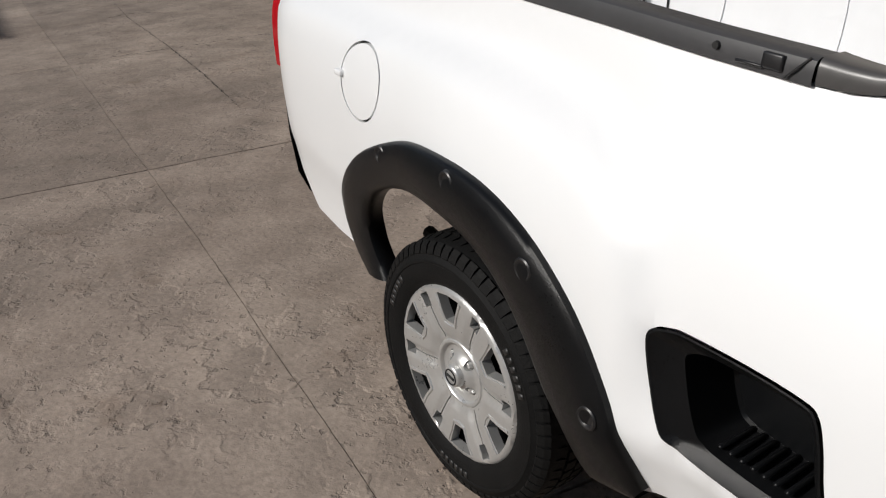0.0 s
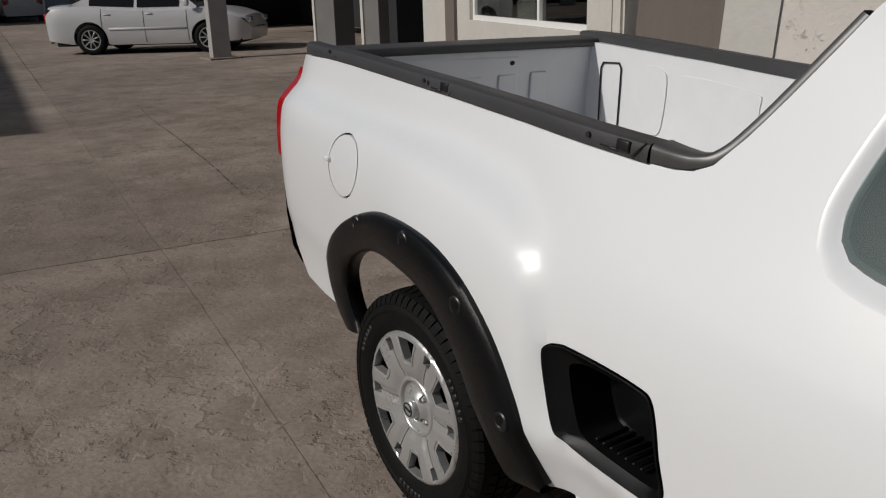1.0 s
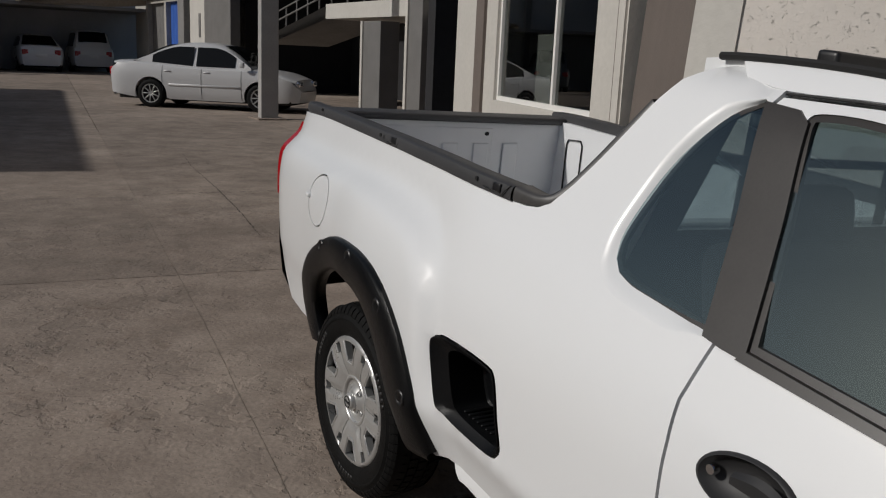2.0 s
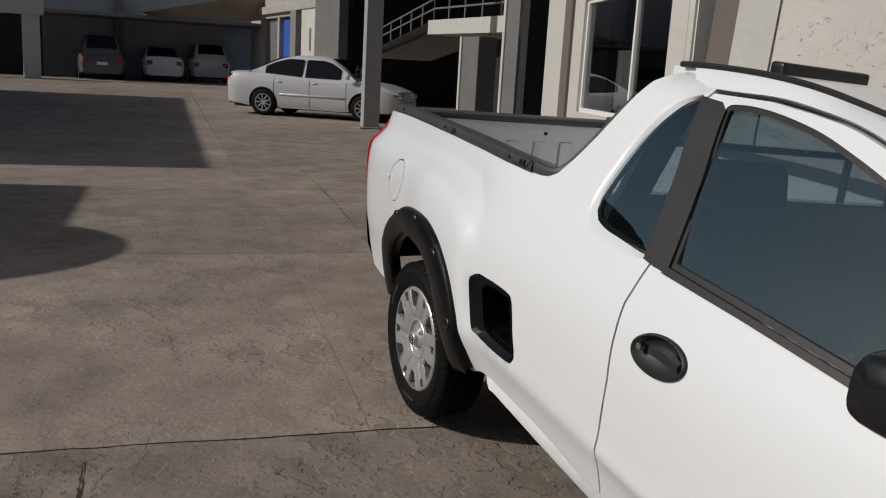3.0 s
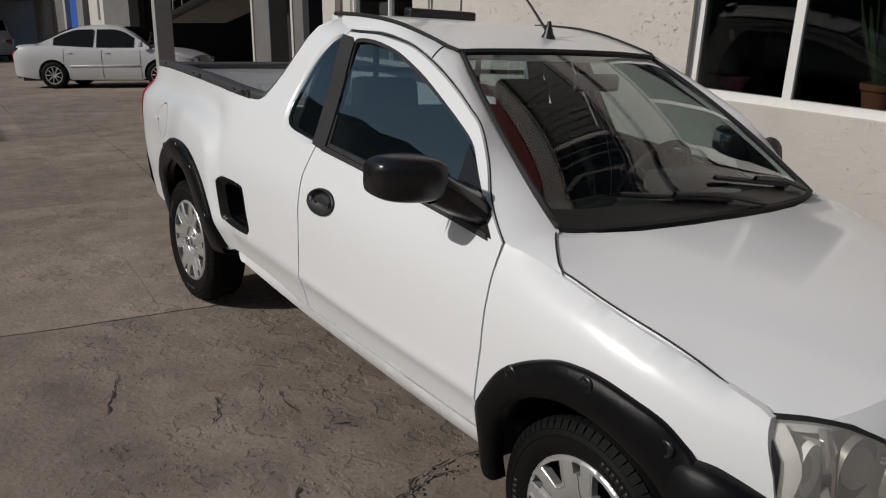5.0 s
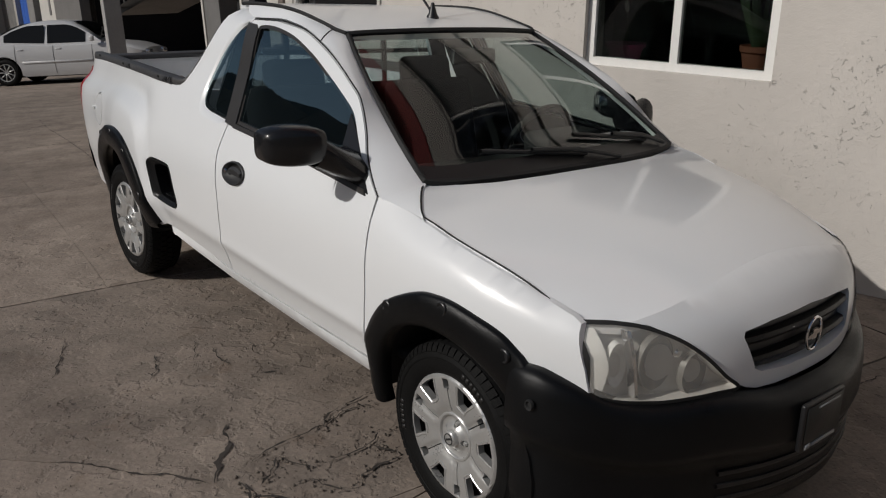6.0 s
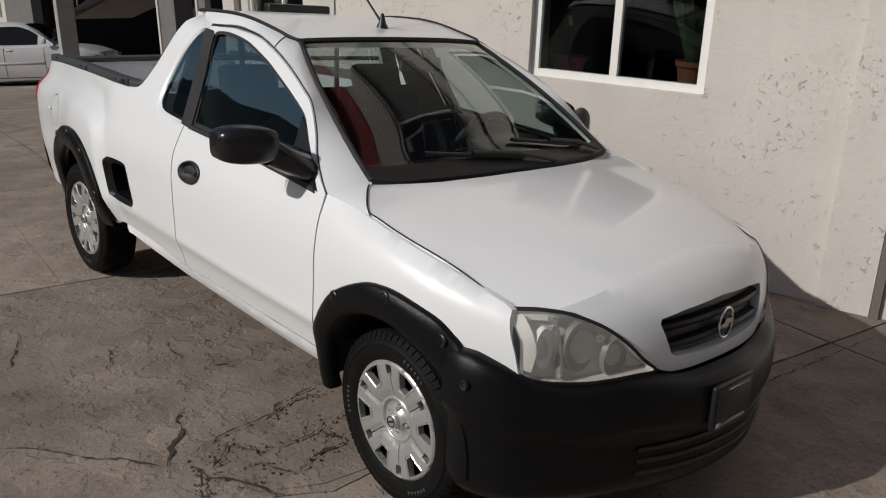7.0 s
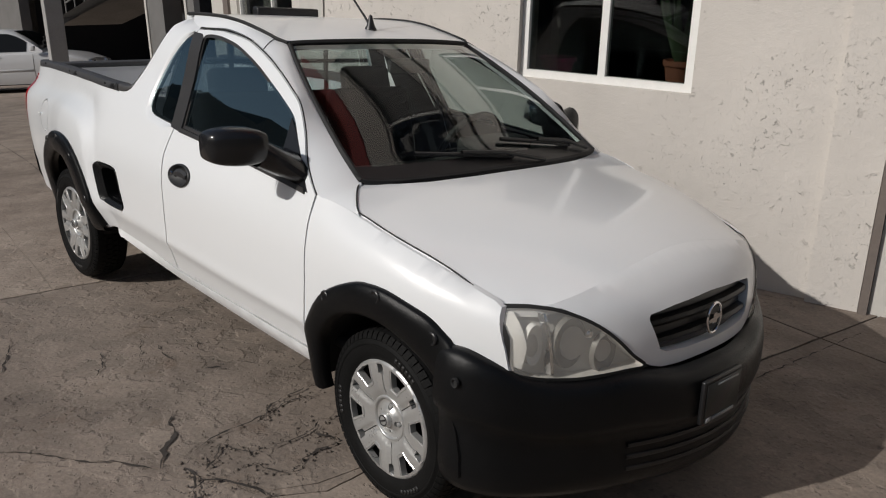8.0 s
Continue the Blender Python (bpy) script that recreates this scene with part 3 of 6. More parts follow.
# black band at the glass's foot
grid("frit_band", [[screen_point(i, v) + Vector((0.002, 0, 0.004)) for v in (0.0, 0.03, 0.06, 0.085)] for i in range(len(bl))], GRILLE, ws)

bon_rear = [(2.550, 0.757), (2.522, 0.744), (2.478, 0.713), (2.430, 0.672), (2.402, 0.640), (2.45, 0.54), (2.482, 0.40), (2.505, 0.2), (2.513, 0.0)]
bon_side = [(x, half_width(x, fender_top(x)) - 0.0055) for x in (2.59, 2.68, 2.78, 2.88, 2.98, 3.09)]
bon_front = [(front_x(y, nose_top_z(y)) + 0.001, y) for y in (0.676, 0.65, 0.625, 0.60, 0.55, 0.5, 0.4, 0.3, 0.2, 0.1, 0.0)]
half = bon_rear[::-1] + bon_side + bon_front
bon_poly = half[:-1] + [(half[-1][0], 0.0)] + [(x, -y) for x, y in half[-2:0:-1]]


def bonnet_point(x, y):
    z = bonnet_z(x, y)
    a = min(abs(y), 0.70)
    xf = front_x(a, nose_top_z(a))
    f = min(max((x - xf + 0.28) / 0.28, 0), 1)
    return (x, y, z + (nose_top_z(a) - bonnet_z(xf, a)) * f * f)


bonnet = sheet("bonnet", bon_poly, [], bonnet_point, 0.05, WHITE, pickup, depth=lambda x, y: (0, 0, -0.03))
for s in (-1, 1):
    run = spline([(2.400, 0.643), (2.429, 0.675), (2.477, 0.716), (2.521, 0.747), (2.550, 0.760)], 4) + spline([(x, y + 0.0025) for x, y in bon_side], 6)
    tube("bonnet_seam", [(x, s * y, bonnet_point(x, y)[2] + (0.0022 if s < 0 else -0.008)) for x, y in run], 0.0026, SEAM, bonnet, sides=6)

# nose panel with grille
nose_half = [(0.0, 0.576), (0.17, 0.577), (0.25, 0.582), (0.292, 0.595), (0.321, 0.609), (0.3695, 0.6505), (0.425, 0.709), (0.488, 0.7605), (0.556, 0.7945)]
nh = nose_half + [(y, nose_top_z(y) + 0.0006) for y in (0.598, 0.55, 0.5, 0.4, 0.3, 0.2, 0.1, 0.0)]
nose_poly = nh + [(-y, z) for y, z in nh[-2:0:-1]]
gr_half = [(0.0, 0.618), (0.14, 0.621), (0.235, 0.628), (0.262, 0.642), (0.303, 0.738), (0.296, 0.752), (0.19, 0.763), (0.0, 0.770)]
gr_poly = gr_half + [(-y, z) for y, z in gr_half[-2:0:-1]]
sheet("nose_panel", nose_poly, [gr_poly], lambda y, z: (front_x(y, z), y, z), 0.03, WHITE, pickup, depth=lambda y, z: (-0.035, 0, 0))
gr = sheet("grille", shrink(gr_poly, -0.004), [], lambda y, z: (front_x(y, z) - 0.032, y, z), 0.04, GRILLE, pickup, "black recessed grille")
for z0, w0 in ((0.660, 0.262), (0.718, 0.288)):
    rows = []
    for y in np.linspace(-w0, w0, 25):
        x = front_x(y, z0)
        rows.append([(x - 0.03, y, z0 + 0.016), (x - 0.010, y, z0 + 0.012), (x - 0.006, y, z0), (x - 0.010, y, z0 - 0.010), (x - 0.03, y, z0 - 0.014)])
    grid("grille_bar", rows, PLASTIC, gr)
# round badge: a ring with a plain bar, no lettering
bm = bmesh.new()
bx = front_x(0, 0.69) + 0.004
ring = [(bx - 0.002, 0.0405 * math.cos(a), 0.685 + 0.050 * math.sin(a)) for a in np.linspace(0, 2 * math.pi, 29)[:-1]]
tube("badge_ring", ring, 0.0048, CHROME, gr, closed=True)
bm = bmesh.new()
vs = [bm.verts.new((bx - 0.002, y, 0.685 + z)) for y, z in ((-0.031, -0.012), (-0.010, -0.010), (-0.008, -0.017), (0.012, -0.014), (0.012, -0.004), (0.032, 0.0), (0.031, 0.014), (0.010, 0.010), (0.008, 0.018), (-0.012, 0.015), (-0.012, 0.004), (-0.033, 0.0))]
bm.faces.new(vs)
ex = bmesh.ops.extrude_face_region(bm, geom=bm.faces[:])
bmesh.ops.translate(bm, verts=[v for v in ex["geom"] if isinstance(v, bmesh.types.BMVert)], vec=(0.005, 0, 0))
bmesh.ops.recalc_face_normals(bm, faces=bm.faces[:])
part("badge_bar", bm, CHROME, gr, smooth=False)

# headlamps
LAMP_INSIDE = mat("lamp_housing_grey", (0.58, 0.565, 0.535), 0.40, vary=0.10, scale=14, fine=90)
LAMP_SIDE = mat("lamp_side_white", (0.80, 0.80, 0.78), 0.25, vary=0.05, scale=14, fine=90)
LAMP_BOWL = mat("lamp_bowl_grey", (0.20, 0.195, 0.18), 0.35, metal=0.2, vary=0.1, scale=25, fine=90)
lamp_poly = spline([(0.704, 0.796), (0.685, 0.800), (0.655, 0.802), (0.62, 0.801), (0.563, 0.790), (0.492, 0.756), (0.429, 0.705), (0.372, 0.646), (0.324, 0.604), (0.387, 0.601), (0.476, 0.596), (0.553, 0.592), (0.62, 0.598), (0.680, 0.611), (0.708, 0.622), (0.710, 0.70)], 4, closed=True)


def lamp_x(y, z):
    f = min(max((abs(y) - 0.56) / 0.17, 0), 1)
    return front_x(y, z) + 0.006 + 0.045 * f * f * (3 - 2 * f) * min(max((0.815 - z) / 0.09, 0.15), 1)


for s in (-1, 1):
    lamp = sheet("headlamp", [(s * y, z) for y, z in shrink(lamp_poly, -0.005)], [[(s * y, z) for y, z in shrink(lamp_poly, 0.005)]], lambda y, z: (lamp_x(y, z) + 0.0015, y, z), 0.03, SEAM, pickup, "clear headlamp with chrome reflectors")
    ln = sheet("lamp_lens", [(s * y, z) for y, z in lamp_poly], [], lambda y, z: (lamp_x(y, z), y, z), 0.03, LENS, lamp)
    ln.visible_shadow = False
    sheet("lamp_housing", [(s * y, z) for y, z in lamp_poly], [], lambda y, z: (lamp_x(y, z) - 0.055, y, z), 0.03, LAMP_INSIDE, lamp, depth=lambda y, z: (0.05, 0, 0))
    for y0, z0, r0, mt in ((0.630, 0.690, 0.036, "o"), (0.535, 0.690, 0.060, "r"), (0.435, 0.650, 0.046, "r")):
        prof = [(0.0, -0.030), (r0 * 0.3, -0.029), (r0 * 0.6, -0.024), (r0 * 0.85, -0.014), (r0 * 0.97, -0.004), (r0 * 1.02, -0.002), (r0 * 1.05, -0.02)]
        bm = lathe_bm(prof, 28)
        sc = Matrix.Diagonal((1.0 if mt == "r" else 0.85, 1, 1.25 if mt == "r" else 1.7, 1))
        bm.transform(Matrix.Translation((lamp_x(y0, z0) - 0.030, s * y0, z0)) @ Matrix.Rotation(radians(-90 + s * 25 * (y0 - 0.3)), 4, "Z") @ sc)
        part("reflector_bowl", bm, LAMP_BOWL if mt == "r" else LAMP_SIDE, lamp)
    rows = [[(lamp_x(0.592 + dy, z) - 0.012 + dx, s * (0.592 + dy + 0.014 * math.sin((z - 0.60) * 12)), z) for dy, dx in ((-0.006, -0.02), (-0.004, 0), (0.004, 0), (0.006, -0.02))] for z in np.linspace(0.604, 0.782, 12)]
    grid("divider_strip", rows, CHROME, lamp)
    bm = lathe_bm([(0.0, 0.0), (0.010, -0.002), (0.014, -0.010)], 16)
    bm.transform(Matrix.Translation((lamp_x(0.485, 0.715) - 0.018, s * 0.485, 0.715)) @ Matrix.Rotation(radians(-90), 4, "Z"))
    part("bulb_cap", bm, CHROME, lamp)
    sheet("side_reflector", [(s * y, z) for y, z in ((0.676, 0.630), (0.702, 0.640), (0.703, 0.70), (0.697, 0.784), (0.668, 0.786), (0.666, 0.74), (0.664, 0.69))], [], lambda y, z: (lamp_x(y, z) - 0.010, y, z), 0.02, LAMP_SIDE, lamp, depth=lambda y, z: (-0.02, 0, 0))
    sheet("tail_lamp", [(-1.035, 0.985), (-1.02, 0.93), (-1.005, 0.80), (-1.02, 0.69), (-1.075, 0.69), (-1.085, 0.85), (-1.075, 0.98)], [], lambda x, z: (x, s * (half_width(-1.0, z) - 0.020), z), 0.03, RED_LENS, pickup, "red tail lamp", depth=lambda x, z: (0, -s * 0.10, 0))

# front bumper
plan = spline([(2.985, 0.802), (3.04, 0.805), (3.11, 0.783), (3.185, 0.727), (3.255, 0.635), (3.32, 0.52), (3.375, 0.39), (3.418, 0.26), (3.445, 0.12), (3.452, 0.0)], 4)
plan = plan + [(x, -y) for x, y in plan[-2::-1]]
rows = []
for i, (x, y) in enumerate(plan):
    ay = abs(y)
    f = i / (len(plan) - 1)
    zt = smooth_table(ay, [0.0, 0.2, 0.30, 0.387, 0.476, 0.553, 0.62, 0.68, 0.74, 0.80], [0.571, 0.570, 0.584, 0.594, 0.588, 0.584, 0.590, 0.607, 0.640, 0.670])
    a, b = Vector(plan[max(i - 1, 0)]), Vector(plan[min(i + 1, len(plan) - 1)])
    t = (b - a).normalized()
    nrm = Vector((t.y, -t.x))
    if nrm.dot(Vector((x - 2.6, y))) < 0:
        nrm = -nrm
    row = []
    for v, o in ((0.0, -0.06), (0.0, -0.022), (0.02, -0.006), (0.05, 0.004), (0.12, 0.012), (0.22, 0.018), (0.34, 0.020), (0.40, 0.014), (0.44, -0.002), (0.55, -0.008), (0.7, -0.006), (0.80, -0.004), (0.9, -0.012), (0.97, -0.03), (1.0, -0.06), (1.0, -0.12)):
        z = zt + (0.20 - zt) * v
        row.append((x + nrm.x * o, y + nrm.y * o, z))
    rows.append(row)
bumper = grid("front_bumper", rows, PLASTIC, pickup, "textured black plastic front bumper", sharp=50)


def bumper_at(y, z, off=0.0):
    xs = [p[0] for p in plan[:len(plan) // 2 + 1]]
    ys = [p[1] for p in plan[:len(plan) // 2 + 1]]
    return float(np.interp(abs(y), ys[::-1], xs[::-1])) + off


for z0 in (0.365, 0.325, 0.285):
    rows = [[(bumper_at(y, z0) + dx, y, z0 + dz) for dx, dz in ((-0.03, 0.010), (-0.002, 0.008), (0.0, 0.0), (-0.002, -0.005), (-0.03, -0.007))] for y in np.linspace(-0.39, 0.39, 31)]
    grid("bumper_slat", rows, GRILLE, bumper)
for s in (-1, 1):
    bm = lathe_bm([(0, -0.004), (0.008, -0.004), (0.011, 0.002), (0.0135, 0.003), (0.015, 0.0), (0.015, -0.006)], 14)
    bm.transform(Matrix.Translation((3.075, s * 0.822, 0.585)) @ (Matrix.Identity(4) if s > 0 else Matrix.Rotation(math.pi, 4, "Z")))
    part("bumper_bolt", bm, DARK, bumper)
plate_mat = mat("dark_plate", (0.014, 0.015, 0.015), 0.45, vary=0.3, scale=20, fine=90)
LETTER = mat("silver_lettering", (0.32, 0.33, 0.34), 0.5)
plate = part("dealer_plate", box_bm((3.458, -0.170, 0.40), (3.474, 0.050, 0.545), 0.006, 2), GRILLE, bumper, "dark dealer plate in a black frame")
part("plate_face", box_bm((3.4745, -0.157, 0.418), (3.477, 0.038, 0.535), 0.001, 1), plate_mat, plate)
for y0, y1, z0, z1 in ((-0.100, 0.020, 0.520, 0.526), (-0.150, -0.122, 0.404, 0.420), (-0.115, 0.015, 0.406, 0.416)):
    part("lettering_bar", box_bm((3.4745, y0, z0), (3.478, y1, z1)), LETTER, plate)

# rear: tailgate, rear bumper, bed, rails
def rail_z(x):
    return lerp_table(x, [-1.05, -0.7, -0.35, 0.0, 0.3, 0.7], [1.034, 1.055, 1.071, 1.084, 1.092, 1.093])


def bed_y(x, z=1.0):
    return half_width(x, z) - 0.055


bed = part("bed_floor", box_bm((-0.98, -0.56, 0.60), (0.74, 0.56, 0.63), 0.004, 1), WHITE_DULL, pickup, "worn white ribbed cargo bed")
for i in range(9):
    y0 = -0.5 + i * 0.12
    part("floor_rib", box_bm((-0.95, y0, 0.628), (0.72, y0 + 0.05, 0.638), 0.004, 1), WHITE_DULL, bed)
for s in (-1, 1):
    wall = [(-1.0, 0.62), (0.73, 0.62), (0.73, 1.075), (0.3, 1.075), (-0.35, 1.062), (-1.0, 1.035)]
    sw = sheet("bed_side_wall", wall, [], lambda x, z: (x, s * (bed_y(x, 1.05) - 0.02 - 0.03 * (1.05 - z)), z), 0.08, WHITE_DULL, pickup, "worn white inner bed wall", depth=lambda x, z: (0, s * 0.02, 0))
    for x0, x1 in ((-0.67, -0.53), (-0.47, -0.12), (-0.04, 0.34), (0.42, 0.66)):
        pan = spline([(x0, 0.80), (x0 + 0.03, 0.76), (x1 - 0.03, 0.76), (x1, 0.80), (x1, 0.96), (x1 - 0.03, 1.0), (x0 + 0.03, 1.0), (x0, 0.96)], 3, closed=True)
        sheet("pressed_panel", pan, [], lambda x, z: (x, s * (bed_y(x, 1.05) - 0.025 - 0.03 * (1.05 - z)), z), 0.08, WHITE_DULL, sw, depth=lambda x, z: (0, s * 0.005, 0))
    part("wheel_box", box_bm((-0.36, s * 0.40 - 0.14, 0.62), (0.36, s * 0.40 + 0.14, 0.74), 0.04, 3), WHITE_DULL, pickup)
    # top rail with clips
    rows = []
    profile = ((0.0, -0.05), (-0.02, 0.15), (0.0, 0.62), (0.06, 0.86), (0.16, 0.97), (0.40, 1.0), (0.84, 1.0), (0.97, 0.85), (1.0, 0.0), (1.0, -0.5))
    for x in list(np.linspace(-1.04, 0.60, 30)) + [0.641]:
        w = half_width(x, 1.085 if x > 0 else 1.085 + 0.033 * x) + 0.004
        rows.append([(x, s * (w - o * 0.060), rail_z(x) + h * 0.033) for o, h in profile])
    rail = grid("bed_rail", rows, RAILCAP, pickup, "weathered black plastic bed rail cap", sharp=30)
    # its end sweeps up the cab's flank
    sweep = spline([(0.643, 1.0945), (0.69, 1.0965), (0.725, 1.103), (0.757, 1.121), (0.790, 1.168), (0.826, 1.232), (0.870, 1.312), (0.892, 1.355)], 5)
    rows = []
    for q, (x, z) in enumerate(sweep):
        a, b = sweep[max(q - 1, 0)], sweep[min(q + 1, len(sweep) - 1)]
        L = math.hypot(b[0] - a[0], b[1] - a[1])
        nx, nz = -(b[1] - a[1]) / L, (b[0] - a[0]) / L
        k = min(1.0, q / 18)
        w = half_width(x, z) + 0.004 - 0.010 * k
        rows.append([(x + nx * h * (0.033 - 0.018 * k), s * (w - o * (0.060 - 0.030 * k)), z + nz * h * (0.033 - 0.018 * k)) for o, h in profile])
    grid("rail_end", rows, RAIL_END, rail, "greyed rail end sweeping up the cab", sharp=40)
    for x0 in (-0.69, -0.025, 0.587):
        w, z = half_width(x0, 1.08) + 0.004, rail_z(x0)
        bm = box_bm((x0 - 0.015, -0.004, 0.006), (x0 + 0.015, 0.004, 0.027), 0.0035, 2)
        bm.transform(Matrix.Translation((0, s * (w + 0.0005), z)) @ Matrix.Rotation(s * radians(5), 4, "X"))
        part("tie_down_clip", bm, GRILLE, rail)
        part("clip_catch", box_bm((x0 - 0.052, s * (w + 0.002) - 0.002, z + 0.005), (x0 - 0.012, s * (w + 0.002) + 0.002, z + 0.009), 0.001, 1), GRILLE, rail)
        bm = lathe_bm([(0.0, 0.003), (0.005, 0.0025), (0.006, -0.002)], 10)
        bm.transform(Matrix.Translation((x0 - 0.086, s * (w - 0.0005), z + 0.017)) @ Matrix.Rotation(0 if s > 0 else radians(180), 4, "Z"))
        part("rail_screw", bm, SEAM, rail)
        tube("clip_groove", [(x0 + 0.020, s * (w + 0.002), z + 0.001), (x0 + 0.036, s * (w + 0.0015), z + 0.018), (x0 + 0.046, s * (w - 0.006), z + 0.031)], 0.0016, SEAM, rail, sides=5)
bulk = part("bed_bulkhead", box_bm((0.73, -0.70, 0.60), (0.78, 0.70, 1.075), 0.01, 2), WHITE_DULL, pickup, "white bed bulkhead")
for y0 in (-0.5, -0.15, 0.2):
    part("pressed_panel", box_bm((0.722, y0, 0.72), (0.735, y0 + 0.28, 1.0), 0.008, 2), WHITE_DULL, bulk)
tail = part("tailgate", box_bm((-1.04, -0.525, 0.60), (-0.955, 0.525, 1.025), 0.012, 2), WHITE_DULL, pickup, "white pressed-steel tailgate")
part("tailgate_panel", box_bm((-0.963, -0.40, 0.70), (-0.952, 0.215, 1.005), 0.008, 2), WHITE_DULL, tail)
for k in range(6):
    y0 = -0.32 + k * 0.115
    part("tailgate_rib", box_bm((-0.956, y0, 0.73), (-0.947, y0 + 0.06, 0.94), 0.006, 2), WHITE_DULL, tail)
for y0 in (-0.37, 0.19):
    for z0 in (0.73, 0.98):
        bm = lathe_bm([(0, 0.004), (0.007, 0.003), (0.010, 0.0)], 10)
        bm.transform(Matrix.Translation((-0.953, y0, z0)) @ Matrix.Rotation(radians(-90), 4, "Z"))
        part("panel_bolt", bm, DARK, tail)
part("tailgate_cap", box_bm((-1.05, -0.52, 1.020), (-0.940, 0.52, 1.050), 0.010, 2), RAILCAP, tail, "black plastic tailgate cap")
rows = []
for y in np.linspace(-1, 1, 25):
    xb = -1.015 - 0.085 * (1 - abs(y) ** 4)
    rows.append([(xb + dx, y * 0.652 * (1 - sq), z) for dx, z, sq in ((0.10, 0.69, 0.0), (0.015, 0.69, 0.0), (0.0, 0.675, 0.0), (0.0, 0.50, 0.01), (0.01, 0.38, 0.03), (0.05, 0.33, 0.05), (0.12, 0.33, 0.06))])
grid("rear_bumper", rows, PLASTIC, pickup, "black rear bumper")
# cargo lamp cover, pipe and cab back wall
tube("bed_cable", [(-0.945, 0.500, 0.99), (-0.942, 0.498, 0.93), (-0.930, 0.495, 0.87), (-0.915, 0.492, 0.82), (-0.908, 0.49, 0.76), (-0.91, 0.488, 0.66)], 0.006, SEAM, pickup)
tube("corner_seam", [(-0.950, 0.492, 1.03), (-0.951, 0.487, 0.85), (-0.951, 0.482, 0.64)], 0.007, SEAM, pickup)
cover_pts = [(-0.86, 0.70), (-0.882, 0.95), (-0.872, 0.972), (-0.785, 0.984), (-0.770, 0.965), (-0.752, 0.70)]
tube("service_cover_edge", [(x, bed_y(x, 1.05) - 0.024 - 0.03 * (1.05 - z), z) for x, z in dense(cover_pts, 0.03)], 0.0032, SEAM, pickup, sides=5, closed=True)
part("cab_back_wall", box_bm((0.90, -0.60, 0.60), (0.93, 0.60, 1.05), 0.01, 1), WHITE, pickup)
sheet("cab_back_frame", [(-0.64, 1.04), (0.64, 1.04), (0.52, 1.42), (-0.52, 1.42)], [[(-0.55, 1.10), (0.55, 1.10), (0.46, 1.37), (-0.46, 1.37)]], lambda y, z: (0.90 + (z - 1.04) * 0.12, y, z), 0.1, WHITE, pickup, depth=lambda y, z: (0.03, 0, 0))
sheet("rear_window", [(-0.56, 1.09), (0.56, 1.09), (0.47, 1.38), (-0.47, 1.38)], [], lambda y, z: (0.915 + (z - 1.04) * 0.12, y, z), 0.2, SIDE_GLASS, pickup)
sheet("cab_back_trim", [(-0.68, 0.60), (0.68, 0.60), (0.66, 1.04), (0.52, 1.42), (-0.52, 1.42), (-0.66, 1.04)], [[(-0.54, 1.11), (0.54, 1.11), (0.45, 1.36), (-0.45, 1.36)]], lambda y, z: (0.945 + max(0, z - 1.04) * 0.12, y, z), 0.1, DASH, pickup)
part("rear_rack_bar", box_bm((0.86, -0.56, 1.235), (0.885, 0.56, 1.255), 0.005, 1), SEAM, pickup)
part("third_brake_lamp", box_bm((0.915, -0.17, 1.462), (0.970, 0.17, 1.503), 0.012, 3), GRILLE, pickup, "black high brake lamp at the roof's rear edge")
for y0 in (-0.27, 0.27):
    part("rear_rack_bar", box_bm((0.862, y0 - 0.011, 1.06), (0.884, y0 + 0.011, 1.40), 0.005, 1), SEAM, pickup)

# underbody
part("underbody", box_bm((0.42, -0.60, 0.30), (2.95, 0.60, 0.42), 0.02, 1), DARK, pickup)
for s in (-1, 1):
    part("frame_rail", box_bm((-0.98, s * 0.36 - 0.03, 0.50), (0.45, s * 0.36 + 0.03, 0.58), 0.01, 1), DARK, pickup)
part("cab_floor", box_bm((0.93, -0.74, 0.42), (2.42, 0.74, 0.46), 0.01, 1), DARK, pickup)
part("firewall", box_bm((2.36, -0.70, 0.44), (2.40, 0.70, 0.93), 0.01, 1), DARK, pickup)
part("engine_block", box_bm((2.5, -0.36, 0.40), (3.25, 0.36, 0.76), 0.05, 2), DARK, pickup)
part("rear_axle", box_bm((-0.05, -0.66, 0.25), (0.05, 0.66, 0.33), 0.03, 2), DARK, pickup)
for s in (-1, 1):
    tube("leaf_spring", [(-0.60, s * 0.44, 0.30), (-0.35, s * 0.44, 0.265), (0.0, s * 0.44, 0.245), (0.35, s * 0.44, 0.27), (0.7, s * 0.44, 0.34)], 0.02, DARK, pickup)
tube("fuel_filler_pipe", [(-0.41, -0.66, 0.80), (-0.28, -0.62, 0.70), (-0.12, -0.58, 0.64), (0.12, -0.5, 0.58)], 0.026, DARK, pickup)

# interior
dash = []
for y in np.linspace(-0.70, 0.70, 21):
    dash.append([(2.43, y, 0.945), (2.36, y, 0.965), (2.20, y, 0.985), (2.08, y, 0.98), (2.02, y, 0.95), (2.01, y, 0.85), (2.06, y, 0.70), (2.12, y, 0.60)])
grid("dashboard", dash, DASH, pickup, "dark grey dashboard")
part("instrument_hood", box_bm((1.98, 0.18, 0.95), (2.14, 0.54, 1.035), 0.035, 3), DASH, pickup)
wheel_c, tilt = Vector((1.90, 0.36, 0.95)), radians(64)
ringp = [wheel_c + Vector((0.185 * math.cos(a) * math.cos(tilt), 0.185 * math.sin(a), 0.185 * math.cos(a) * math.sin(tilt))) for a in np.linspace(0, 2 * math.pi, 37)[:-1]]
sw = tube("steering_wheel", ringp, 0.015, DASH, pickup, closed=True)
